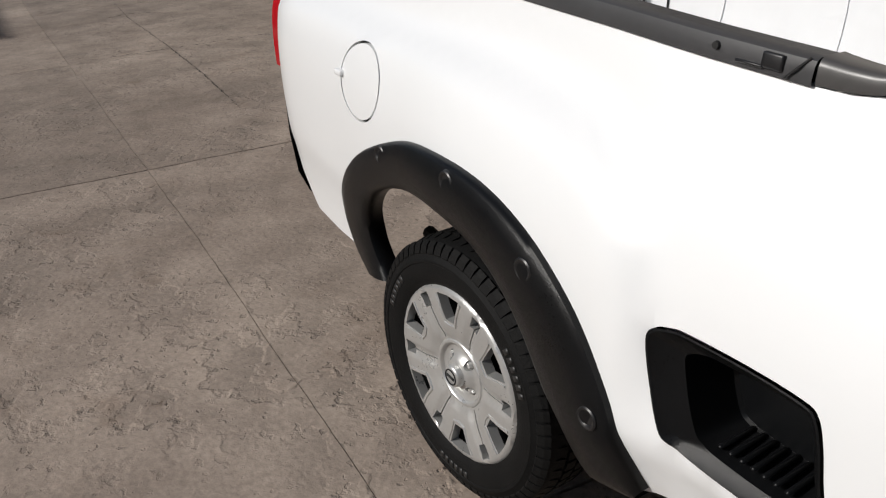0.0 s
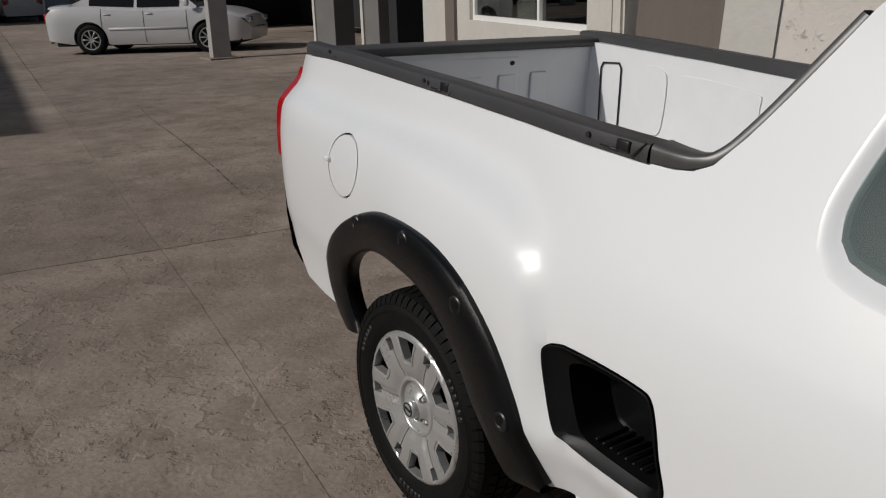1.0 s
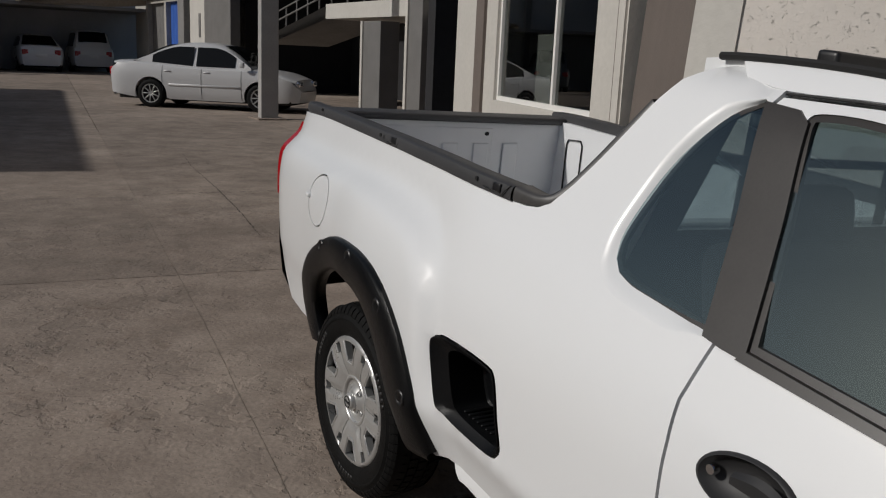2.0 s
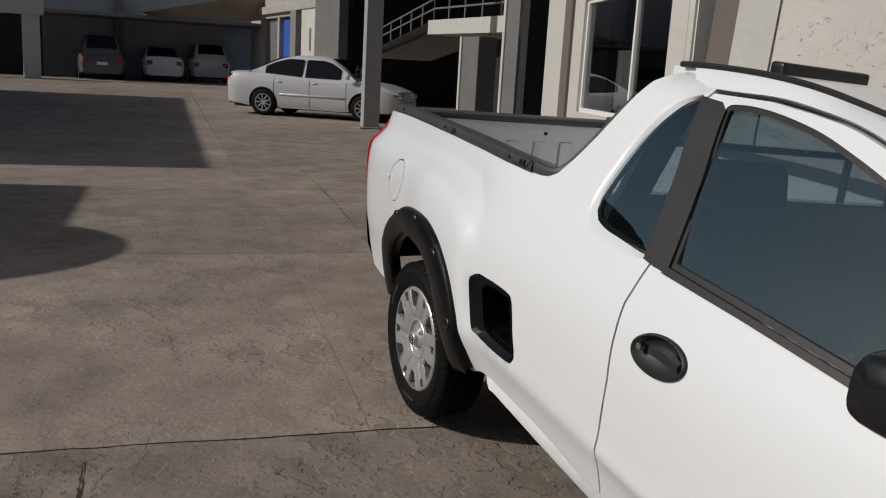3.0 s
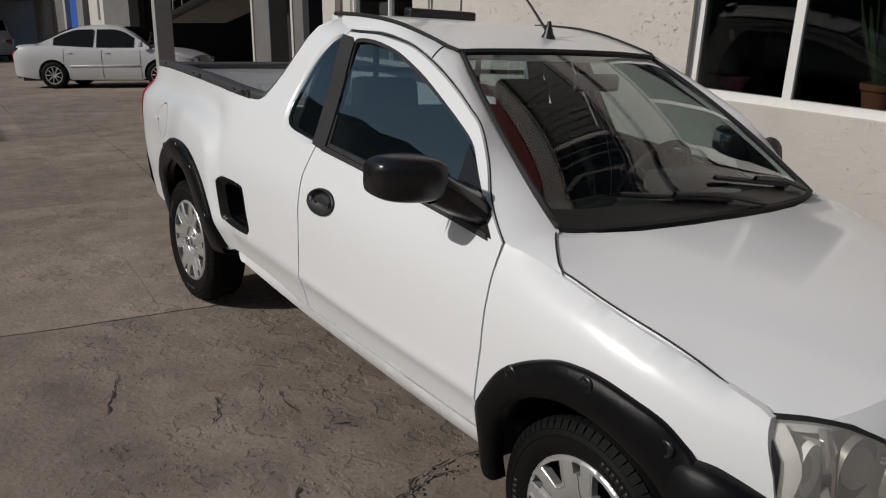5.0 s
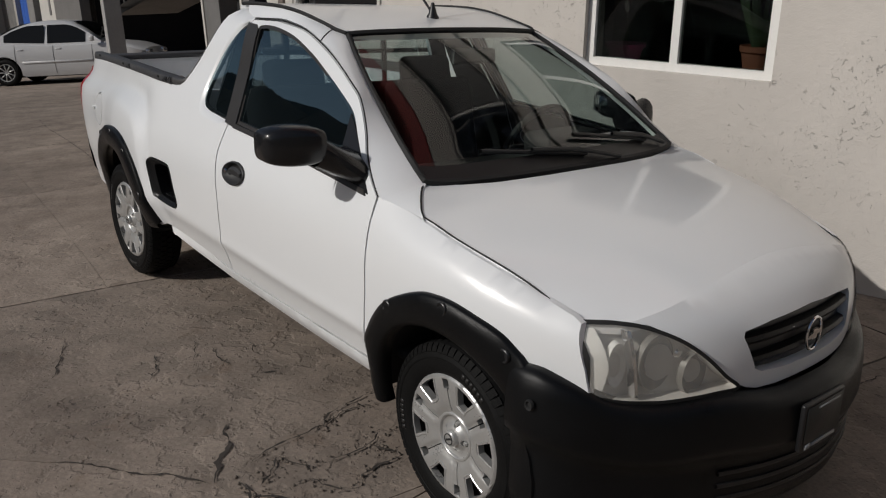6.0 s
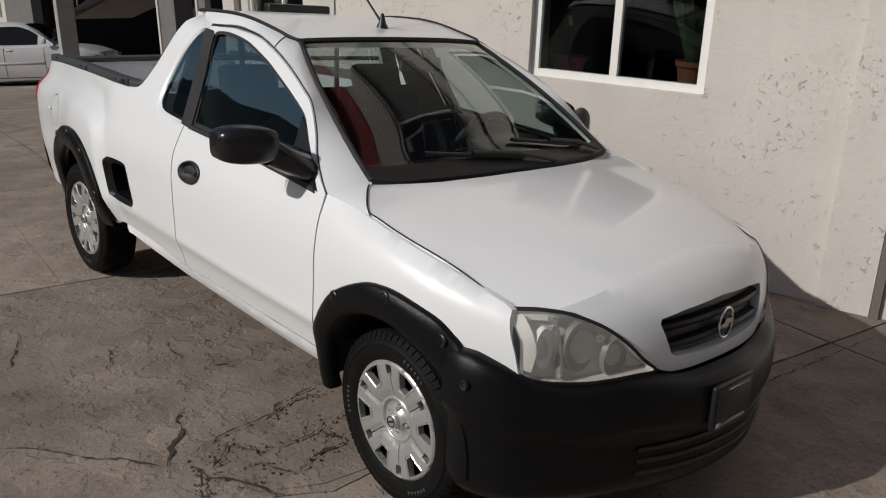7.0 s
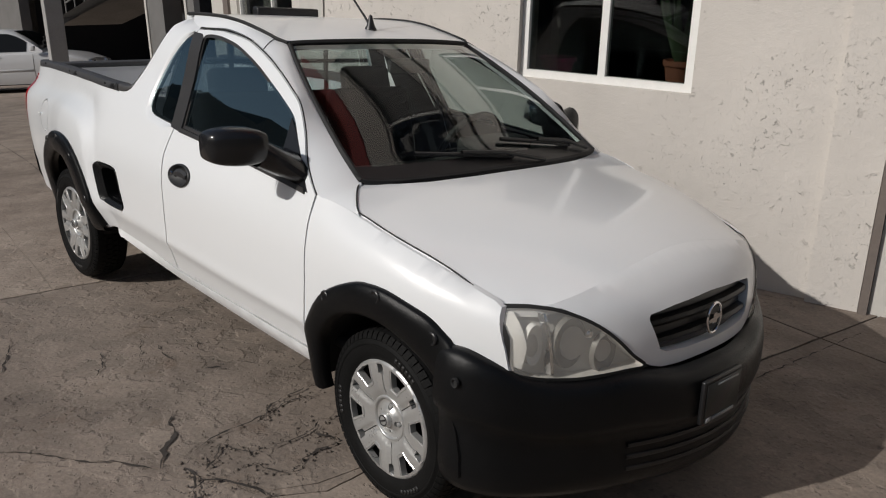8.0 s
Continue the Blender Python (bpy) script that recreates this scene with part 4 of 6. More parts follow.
for a in (radians(90), radians(-90), radians(180)):
    tube("steering_spoke", [wheel_c, wheel_c + Vector((0.18 * math.cos(a) * math.cos(tilt), 0.18 * math.sin(a), 0.18 * math.cos(a) * math.sin(tilt)))], 0.014, DASH, sw)
tube("steering_column", [wheel_c, wheel_c + Vector((0.22, 0, -0.10))], 0.03, DASH, sw)
for y0 in (-0.36, 0.36):
    seat = part("seat_cushion", box_bm((1.18, y0 - 0.25, 0.50), (1.70, y0 + 0.25, 0.68), 0.06, 3), SEAT, pickup, "grey cloth seat")
    bm = box_bm((-0.07, y0 - 0.24, 0.0), (0.07, y0 + 0.24, 0.53), 0.06, 3)
    bm.transform(Matrix.Translation((1.24, 0, 0.62)) @ Matrix.Rotation(radians(-14), 4, "Y"))
    part("seat_back", bm, SEAT, seat)
    bm = box_bm((-0.045, y0 - 0.14, -0.04), (0.045, y0 + 0.14, 0.15), 0.044, 4)
    bm.transform(Matrix.Translation((1.108, 0, 1.092)) @ Matrix.Rotation(radians(-10), 4, "Y"))
    part("headrest", bm, SEAT, seat)
part("interior_mirror", box_bm((1.86, -0.11, 1.295), (1.89, 0.11, 1.355), 0.015, 2), GRILLE, pickup)
sheet("headliner", [(0.95, -0.50), (1.74, -0.47), (1.78, 0), (1.74, 0.47), (0.95, 0.50)], [], lambda x, y: (x, y, roof_z(x, y) - 0.035), 0.2, mat("headliner", (0.11, 0.11, 0.105), 0.9, vary=0.1), pickup)

# wipers and cowl
sheet("cowl_grille", [(2.39, -0.60), (2.44, -0.42), (2.47, 0), (2.44, 0.42), (2.39, 0.60), (2.43, 0.60), (2.50, 0.3), (2.52, 0), (2.50, -0.3), (2.43, -0.60)], [], lambda x, y: (x, y, 0.958), 0.05, GRILLE, pickup)


def on_screen(u, v, lift=0.0):
    i = u * (len(bl) - 1)
    a, b = screen_point(int(i), v), screen_point(min(int(i) + 1, len(bl) - 1), v)
    return a.lerp(b, i - int(i)) + Vector((0.45, 0, 0.9)) * lift


for u0, v0, u1, v1 in ((0.62, 0.0, 0.30, 0.10), (0.88, 0.02, 0.56, 0.13)):
    arm = tube("wiper_arm", [on_screen(u0, v0, 0.02), on_screen(u0 + (u1 - u0) * 0.4, v0 + (v1 - v0) * 0.5, 0.035), on_screen(u0 + (u1 - u0) * 0.75, v0 + (v1 - v0) * 0.85, 0.028)], 0.008, GRILLE, pickup, "black wiper")
    tube("wiper_blade", [on_screen(u0 + (u1 - u0) * f, v0 + (v1 - v0) * f + 0.015, 0.014) for f in (0.30, 0.5, 0.7, 0.85, 1.0, 1.12)], 0.008, GRILLE, arm)

# antenna
bm = lathe_bm([(0.0, 0.060), (0.0065, 0.058), (0.011, 0.040), (0.018, 0.016), (0.025, 0.005), (0.027, -0.006)], 16)
bm.transform(Matrix.Translation((1.615, 0.0, roof_z(1.615, 0))) @ Matrix.Rotation(radians(90), 4, "X"))
part("antenna_base", bm, GRILLE, pickup)
tube("antenna_mast", [(1.612, 0.0, roof_z(1.6, 0) + 0.015), (1.50, 0.0, roof_z(1.6, 0) + 0.11), (1.385, 0.0, roof_z(1.6, 0) + 0.195), (1.24, 0.0, roof_z(1.6, 0) + 0.30)], 0.0055, GRILLE, pickup, taper=0.003)

HANDLE_GREY = mat("matt_black_handle", (0.020, 0.020, 0.021), 0.55, vary=0.15, scale=20, fine=300, bump=0.08, bump_scale=800)
# door mirrors
for s in (-1, 1):
    rows = []
    for u in np.linspace(0, 1, 15):
        y = 0.878 + 0.176 * u
        k = math.sin(math.pi * min(max(u * 0.92 + 0.05, 0), 1)) ** 0.17
        cx, cz = 2.175 - 0.05 * u, 1.112 + 0.005 * u
        rx, rz = 0.062 * k, 0.062 * k
        row = []
        for a in np.linspace(0, 2 * math.pi, 25):
            c, sn = math.cos(a), math.sin(a)
            row.append((max(cx + rx * math.copysign(abs(c) ** 0.5, c), 2.094 - 0.03 * u), s * y, cz + rz * math.copysign(abs(sn) ** 0.55, sn)))
        rows.append(row)
    rows = [[(2.15, s * 0.878, 1.112)] * 25] + rows + [[(2.115, s * 1.055, 1.117)] * 25]
    mir = grid("door_mirror", rows, MIRROR_PLASTIC, pickup, "glossy black door mirror", sharp=60)
    arm = []
    for f in np.linspace(0, 1, 7):
        c = Vector((2.186, 0, 1.024)).lerp(Vector((2.160, 0, 1.092)), f ** 1.2)
        y = 0.755 + 0.142 * f
        r1, r2, tl = 0.100 - 0.046 * f ** 1.8, 0.048 + 0.006 * f, radians(-22) * (1 - f)
        arm.append([(c.x + r1 * math.cos(a) * math.cos(tl) - r2 * math.sin(a) * math.sin(tl), s * y, c.z + r1 * math.cos(a) * math.sin(tl) + r2 * math.sin(a) * math.cos(tl)) for a in np.linspace(0, 2 * math.pi, 15)])
    ma = grid("mirror_arm", arm, MIRROR_PLASTIC, mir)
    mg = part("mirror_glass", box_bm((-0.0012, -0.056, 1.078), (0.0012, 0.056, 1.150), 0.0), CHROME, mir)
    place = Matrix.Translation((2.0765, s * 0.968, 0)) @ Matrix.Rotation(s * math.atan(0.146), 4, "Z")
    if s > 0:
        # the far mirror is folded back
        ma.data.transform(Matrix.Translation((-0.075, 0.0, -0.01)))
        fold = Matrix.Translation((2.12, 0.790, -0.02)) @ Matrix.Rotation(radians(62), 4, "Z") @ Matrix.Translation((-2.18, -0.80, 0))
        place = fold @ place
        mir.data.transform(fold)
    mg.data.transform(place)
    # door handle: oval recess with a pull and a lock
    hx, hz0 = 1.445, 0.858
    ell = [(hx + 0.088 * math.cos(a), hz0 + 0.044 * math.sin(a) + 0.006 * math.cos(a)) for a in np.linspace(0, 2 * math.pi, 33)[:-1]]
    rows = []
    for f, dd in ((1.04, -0.001), (1.02, -0.007), (0.95, -0.009), (0.90, -0.004), (0.80, 0.010), (0.4, 0.022), (0.0, 0.024)):
        row = []
        for x, z in ell + ell[:1]:
            X, Z = hx + (x - hx) * f, hz0 + (z - hz0) * f
            row.append((X, s * (half_width(X, Z) - dd), Z))
        rows.append(row)
    dh = grid("door_handle", rows, HANDLE_GREY, pickup, "oval black recessed door handle", sharp=60)
    rows = []
    for f in np.linspace(0, 1, 9):
        x = hx - 0.02 + 0.10 * f
        w = half_width(x, hz0)
        k = 0.6 + 0.4 * math.sin(math.pi * f)
        rows.append([(x, s * (w + 0.006), hz0 + 0.032 * k), (x, s * (w + 0.016), hz0 + 0.022 * k), (x, s * (w + 0.016), hz0 + 0.002), (x, s * (w + 0.004), hz0 - 0.004)])
    grid("pull_lever", rows, HANDLE_GREY, dh)
    bm = lathe_bm([(0, 0.012), (0.008, 0.012), (0.0095, 0.008), (0.0095, 0.0)], 16)
    bm.transform(Matrix.Translation((hx - 0.062, s * (half_width(hx, hz0) - 0.002), hz0)) @ (Matrix.Identity(4) if s > 0 else Matrix.Rotation(math.pi, 4, "Z")))
    part("lock_cylinder", bm, CHROME, dh)
    part("flap_catch", box_bm((-0.532, s * half_width(-0.52, 0.815) - 0.012, 0.812), (-0.504, s * half_width(-0.52, 0.815) + 0.012, 0.826), 0.004, 2), WHITE, pickup) if s < 0 else None

# bonnet and nose crowned; left side lowered, its front set back to fit views
LEFT_DROP, CROWN, BACK = 0.05, 0.03, 0.10


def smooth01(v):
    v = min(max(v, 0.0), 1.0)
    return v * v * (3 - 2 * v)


def fit_shift(x, y):
    rise = CROWN * max(0.0, 0.8 - math.hypot(y, 0.1)) * smooth01((x - 2.30) / 0.12) - LEFT_DROP * max(0.0, y + 0.8)
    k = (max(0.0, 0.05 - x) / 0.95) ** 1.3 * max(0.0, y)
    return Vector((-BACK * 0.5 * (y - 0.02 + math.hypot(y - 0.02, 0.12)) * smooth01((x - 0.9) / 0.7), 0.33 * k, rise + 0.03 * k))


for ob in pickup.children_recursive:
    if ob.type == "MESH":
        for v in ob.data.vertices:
            v.co += fit_shift(v.co.x, v.co.y)


# wheels
def make_wheel():
    w = new("wheel")
    R, RB = 0.298, 0.205
    prof = [(RB - 0.01, 0.075), (RB, 0.083), (RB + 0.010, 0.088), (RB + 0.028, 0.0925), (RB + 0.045, 0.0915), (RB + 0.047, 0.0935), (RB + 0.052, 0.0935), (RB + 0.054, 0.091), (RB + 0.070, 0.086), (R - 0.012, 0.076), (R - 0.004, 0.066), (R - 0.004, -0.066), (R - 0.012, -0.076), (RB + 0.05, -0.09), (RB, -0.083), (RB - 0.01, -0.075)]
    tyre = part("tyre", lathe_bm(prof, 72), RUBBER, w, "black rubber tyre")
    # tread blocks
    bm = bmesh.new()
    nb = 58
    for k in range(nb):
        for row, (y0, y1) in enumerate(((-0.074, -0.036), (-0.028, -0.003), (0.003, 0.028), (0.036, 0.074))):
            sk = (0.35 if row in (0, 3) else 0.15) * (1 if row < 2 else -1)
            a0 = 2 * math.pi * (k + (0.5 if row % 2 else 0)) / nb
            da = 2 * math.pi / nb * 0.78
            vs = []
            for rr in (R - 0.010, R + 0.002):
                for yy, aa in ((y0, a0 + sk * y0), (y1, a0 + sk * y1), (y1, a0 + da + sk * y1), (y0, a0 + da + sk * y0)):
                    r2 = rr - (0.010 if abs(yy) > 0.07 else 0) * (1 if rr > R else 0.3)
                    vs.append(bm.verts.new((r2 * math.cos(aa), yy, r2 * math.sin(aa))))
            b, t = vs[:4], vs[4:]
            bm.faces.new(t)
            for i in range(4):
                bm.faces.new((b[i], b[(i + 1) % 4], t[(i + 1) % 4], t[i]))
    # rounded shoulders, notched straight across
    for k in range(66):
        a0, a1 = 2 * math.pi * k / 66, 2 * math.pi * (k + 0.80) / 66
        for e in (-1, 1):
            t = [bm.verts.new((r * math.cos(a), e * y, r * math.sin(a))) for a in (a0, a1) for r, y in ((R - 0.003, 0.0745), (R - 0.012, 0.0835), (R - 0.026, 0.0895), (R - 0.034, 0.0865))]
            for i in range(3):
                bm.faces.new((t[i], t[i + 1], t[i + 5], t[i + 4]))
            for i in (0, 4):
                foot = bm.verts.new(((R - 0.026) * math.cos(a0 if i == 0 else a1), e * 0.072, (R - 0.026) * math.sin(a0 if i == 0 else a1)))
                for q in range(3):
                    bm.faces.new((t[i + q], t[i + q + 1], foot))
    bmesh.ops.recalc_face_normals(bm, faces=bm.faces[:])
    tr = part("tread", bm, RUBBER, tyre, smooth=False)
    tr["kind"] = "stuff"
    # raised sidewall lettering as plain bars
    for a0 in (0.2, 2.3, 4.4):
        for k in range(6):
            a = a0 + k * 0.075
            bm = box_bm((-0.006, 0.0915, -0.008), (0.006, 0.0935, 0.008))
            bm.transform(Matrix.Rotation(-a, 4, "Y") @ Matrix.Translation((RB + 0.034, 0, 0)) @ Matrix.Rotation(radians(90), 4, "Y"))
            part("sidewall_mark", bm, mat_mark, tyre)
    part("steel_rim", lathe_bm([(0.0, 0.02), (0.12, 0.03), (0.19, 0.045), (RB - 0.004, 0.072), (RB, 0.082)], 48), DARK, w)
    # wheel cover with six large and six small openings
    def cover_y(r):
        return smooth_table(r, [0.0, 0.03, 0.045, 0.055, 0.075, 0.10, 0.15, 0.18, 0.197, 0.203], [0.080, 0.078, 0.066, 0.062, 0.070, 0.081, 0.086, 0.086, 0.084, 0.074])
    circ = [(0.2035 * math.cos(a), 0.2035 * math.sin(a)) for a in np.linspace(0, 2 * math.pi, 73)[:-1]]
    holes = []
    def sector(r0, r1, a, w0, w1):
        return [(r0 * math.cos(a - w0), r0 * math.sin(a - w0)), (r1 * math.cos(a - w1), r1 * math.sin(a - w1)), (r1 * math.cos(a), r1 * math.sin(a)), (r1 * math.cos(a + w1), r1 * math.sin(a + w1)), (r0 * math.cos(a + w0), r0 * math.sin(a + w0))]
    for k in range(6):
        a = k * math.pi / 3 + 0.3
        holes.append(sector(0.128, 0.187, a, 0.11, 0.20))
        b, c = math.cos(a + math.pi / 6), math.sin(a + math.pi / 6)
        key = ((0.083, -0.0016), (0.156, -0.0016), (0.156, -0.0125), (0.187, -0.0145), (0.187, 0.0145), (0.156, 0.0125), (0.156, 0.0016), (0.083, 0.0016))
        holes.append([(r * b - e * c, r * c + e * b) for r, e in key])
    for k in range(4):
        a = k * math.pi / 2 + 0.6
        holes.append([(0.044 * math.cos(a) + 0.011 * math.cos(b), 0.044 * math.sin(a) + 0.011 * math.sin(b)) for b in np.linspace(0, 2 * math.pi, 11)[:-1]])
    def plate_fall(x, z):
        # each of the six plates falls away to the groove beside it
        r = math.hypot(x, z)
        d = abs((math.atan2(z, x) - 0.3) % (math.pi / 3) - math.pi / 6) * r
        f = min(max((0.020 - d) / 0.014, 0), 1)
        return 0.007 * f * f * (3 - 2 * f) * min(max((r - 0.078) / 0.012, 0), 1) * min(max((0.190 - r) / 0.006, 0), 1)
    cover = sheet("wheel_cover", circ, holes, lambda x, z: (x, cover_y(math.hypot(x, z)) - plate_fall(x, z), z), 0.008, SILVER, w, "silver plastic wheel cover", depth=lambda x, z: (0, -0.022, 0), edge=0.009)
    for k in range(6):
        a = k * math.pi / 3 + 0.3
        lip = [(0.184, -0.24), (0.150, -0.185), (0.122, -0.155), (0.117, 0.0), (0.122, 0.155), (0.150, 0.185), (0.184, 0.24)]
        tube("opening_lip", [(r * math.cos(a + w1), cover_y(r) - 0.0005, r * math.sin(a + w1)) for r, w1 in lip], 0.0032, SILVER, cover, sides=6)
    part("hub_ring", lathe_bm([(0.064, 0.058), (0.066, 0.070), (0.070, 0.0735), (0.075, 0.0735), (0.079, 0.070), (0.081, 0.066)], 40), SILVER, cover)
    bm = lathe_bm([(0.0, 0.0945), (0.019, 0.0945), (0.0235, 0.0925), (0.026, 0.088), (0.027, 0.072)], 28)
    part("centre_cap", bm, SILVER, cover)
    tube("cap_ring", [(0.0175 * math.cos(a), 0.0955, 0.0175 * math.sin(a)) for a in np.linspace(0, 2 * math.pi, 25)[:-1]], 0.0016, DARK, cover, closed=True, sides=5)
    part("cap_bar", box_bm((-0.012, 0.0945, -0.003), (0.012, 0.0965, 0.003)), DARK, cover)
    for k in range(4):
        a = k * math.pi / 2 + 0.6
        bm = lathe_bm([(0.0, 0.070), (0.006, 0.070), (0.0085, 0.066), (0.0085, 0.045)], 6)
        bm.transform(Matrix.Translation((0.044 * math.cos(a), 0, 0.044 * math.sin(a))))
        part("wheel_nut", bm, SILVER, cover)
    return w


mat_mark = mat("sidewall_lettering", (0.016, 0.016, 0.016), 0.5)
wheel = make_wheel()
wheel.parent = pickup


def put_wheel(w, x, s, spin):
    w.matrix_local = Matrix.Translation((x, s * 0.698, 0.297)) @ (Matrix.Rotation(math.pi, 4, "Z") if s < 0 else Matrix.Identity(4)) @ Matrix.Rotation(spin, 4, "Y")


put_wheel(wheel, 0.0, -1, -0.084)
for x, s, spin in ((2.715, -1, 0.475), (0.0, 1, 0.2), (2.715, 1, 0.9)):
    put_wheel(copy_thing(wheel, Matrix.Identity(4)), x, s, spin)

# ---- ground ----
def ground_mat(name, dark):
    m = bpy.data.materials.new(name)
    m.use_nodes = True
    n, k = m.node_tree.nodes, m.node_tree.links
    b = n["Principled BSDF"]
    tc = n.new("ShaderNodeTexCoord")

    def noise_node(scale, detail, rough=0.55):
        q = n.new("ShaderNodeTexNoise")
        q.inputs["Scale"].default_value, q.inputs["Detail"].default_value, q.inputs["Roughness"].default_value = scale, detail, rough
        k.new(tc.outputs["Object"], q.inputs["Vector"])
        return q
    big, mid, fine = noise_node(0.45, 5), noise_node(3.0, 8, 0.65), noise_node(55, 4, 0.7)
    flake = noise_node(6.5, 5, 0.56)
    chip = noise_node(30, 3, 0.55)
    zone = noise_node(0.9, 3)

    def ranged(src, a, b, lo=0.0, hi=1.0, smooth=True):
        q = n.new("ShaderNodeMapRange")
        q.interpolation_type = "SMOOTHSTEP" if smooth else "LINEAR"
        for nm, v in (("From Min", a), ("From Max", b), ("To Min", lo), ("To Max", hi)):
            q.inputs[nm].default_value = v
        k.new(src, q.inputs["Value"])
        return q.outputs[0]

    def calc(op, a, b):
        q = n.new("ShaderNodeMath")
        q.operation = op
        for i, v in enumerate((a, b)):
            if isinstance(v, float):
                q.inputs[i].default_value = v
            else:
                k.new(v, q.inputs[i])
        return q.outputs[0]
    where = ranged(zone.outputs["Fac"], 0.40, 0.56, 0.40, 1.0)
    spall = calc("MULTIPLY", ranged(flake.outputs["Fac"], 0.49, 0.57), where)      # flaked-off skin
    pit = calc("MULTIPLY", ranged(chip.outputs["Fac"], 0.60, 0.68), where)           # small dark chips
    tone = calc("ADD", calc("MULTIPLY", big.outputs["Fac"], 0.5), calc("MULTIPLY", mid.outputs["Fac"], 0.5))
    ramp = n.new("ShaderNodeValToRGB")
    ramp.color_ramp.elements[0].position, ramp.color_ramp.elements[0].color = 0.34, (0.134, 0.104, 0.083, 1)
    ramp.color_ramp.elements[1].position, ramp.color_ramp.elements[1].color = 0.68, (0.318, 0.260, 0.212, 1)
    e = ramp.color_ramp.elements.new(0.5)
    e.color = (0.216, 0.175, 0.143, 1)
    k.new(tone, ramp.inputs["Fac"])
    stain = ranged(noise_node(1.7, 6, 0.62).outputs["Fac"], 0.45, 0.68, 0.0, 0.20)
    shade = calc("MULTIPLY", ranged(fine.outputs["Fac"], 0.3, 0.7, 0.80, 1.18, False), calc("SUBTRACT", 1.27 * dark, calc("ADD", stain, calc("ADD", calc("MULTIPLY", spall, 0.13), calc("MULTIPLY", pit, 0.30)))))
    sc = n.new("ShaderNodeVectorMath")
    sc.operation = "SCALE"
    k.new(ramp.outputs["Color"], sc.inputs[0])
    info = n.new("ShaderNodeObjectInfo")
    k.new(calc("MULTIPLY", shade, calc("ADD", 0.90, calc("MULTIPLY", info.outputs["Random"], 0.20))), sc.inputs["Scale"])
    earth = n.new("ShaderNodeMix")
    earth.data_type = "RGBA"
    earth.inputs["B"].default_value = (0.150, 0.105, 0.075, 1)
    k.new(calc("MULTIPLY", ranged(noise_node(4.2, 7, 0.7).outputs["Fac"], 0.54, 0.72, 0.0, 0.6), where), earth.inputs["Factor"])
    k.new(sc.outputs[0], earth.inputs["A"])
    k.new(earth.outputs["Result"], b.inputs["Base Color"])
    b.inputs["Roughness"].default_value = 0.9
    bp = n.new("ShaderNodeBump")
    bp.inputs["Strength"].default_value, bp.inputs["Distance"].default_value = 0.62, 0.013
    h = calc("ADD", calc("MULTIPLY", fine.outputs["Fac"], 0.16), calc("ADD", calc("MULTIPLY", chip.outputs["Fac"], 0.28), calc("MULTIPLY", flake.outputs["Fac"], 0.9)))
    h = calc("SUBTRACT", h, calc("ADD", calc("MULTIPLY", spall, 0.50), calc("MULTIPLY", pit, 0.4)))
    k.new(h, bp.inputs["Height"])
    k.new(bp.outputs["Normal"], b.inputs["Normal"])
    return m


CONCRETE = ground_mat("worn_concrete", 0.98)
CONCRETE_OLD = ground_mat("dark_worn_concrete", 0.80)
CRACK_DIRT_SHADE = mat("crack_dirt_and_shade", (0.040, 0.033, 0.028), 0.95, vary=0.4, scale=6, fine=40)
JOINT_DARK = mat("joint_dirt", (0.062, 0.053, 0.045), 0.95, vary=0.4, scale=6, fine=40)
axis = sorted(set([round(v, 2) for v in np.arange(-6, 6.01, 0.25)] + list(range(-60, -6, 2)) + list(range(8, 61, 4)) + [-400, -150, 150, 400]))
ya = sorted(set([round(v, 2) for v in np.arange(-4, 4.01, 0.5)] + list(range(-60, -4, 4)) + list(range(8, 61, 4)) + [-400, -150, 150, 400]))
verts = [(x, y, max(ground_z(x, y), -6.0) - 0.03) for x in axis for y in ya]
m_ = len(ya)
faces = [(i * m_ + j, (i + 1) * m_ + j, (i + 1) * m_ + j + 1, i * m_ + j + 1) for i in range(len(axis) - 1) for j in range(m_ - 1)]
ground = tagged(make("ground", verts, faces, JOINT_DARK), "worn grey-brown concrete yard with joints and cracks", "ground", kind="structure")

# slabs: u runs from the front wheel towards the back of the yard, v across
SLAB = Matrix.Translation((0.11, -0.97, 0)) @ Matrix.Rotation(radians(180 - 6.6), 4, "Z")


def wob(p, amp):
    q = Vector((p[0] * 1.7, p[1] * 1.7, 0.3))
    r = Vector((p[0] * 11, p[1] * 11, 2.1))
    return (p[0] + amp * (noise.noise(q) + 0.6 * noise.noise(r)), p[1] + amp * (noise.noise(q + Vector((9, 4, 1))) + 0.6 * noise.noise(r + Vector((3, 8, 1)))))


def slab_point(u, v):
    p = SLAB @ Vector((u, v, 0))
    h = 0.004 * noise.noise(Vector((p.x * 1.3, p.y * 1.3, 0))) + 0.0025 * noise.noise(Vector((p.x * 5, p.y * 5, 7)))
    return (p.x, p.y, max(ground_z(p.x), -6.0) + h)


def add_slab(u0, u1, v0, v1, step, gap):
    g2 = gap * 0.35 if gap < 0.006 else gap
    o = [(u0 + gap, v0 + g2), (u1 - gap, v0 + g2), (u1 - gap, v1 - g2), (u0 + gap, v1 - g2)]
    o = [wob(p, 0.009) for p in dense(o, max(0.06, step * 0.35))]
    s_ = sheet("slab", o, [], slab_point, step, CONCRETE_OLD if u1 <= 0 else CONCRETE, ground, depth=lambda u, v: (0, 0, -0.03), edge=1.0)
    return s_


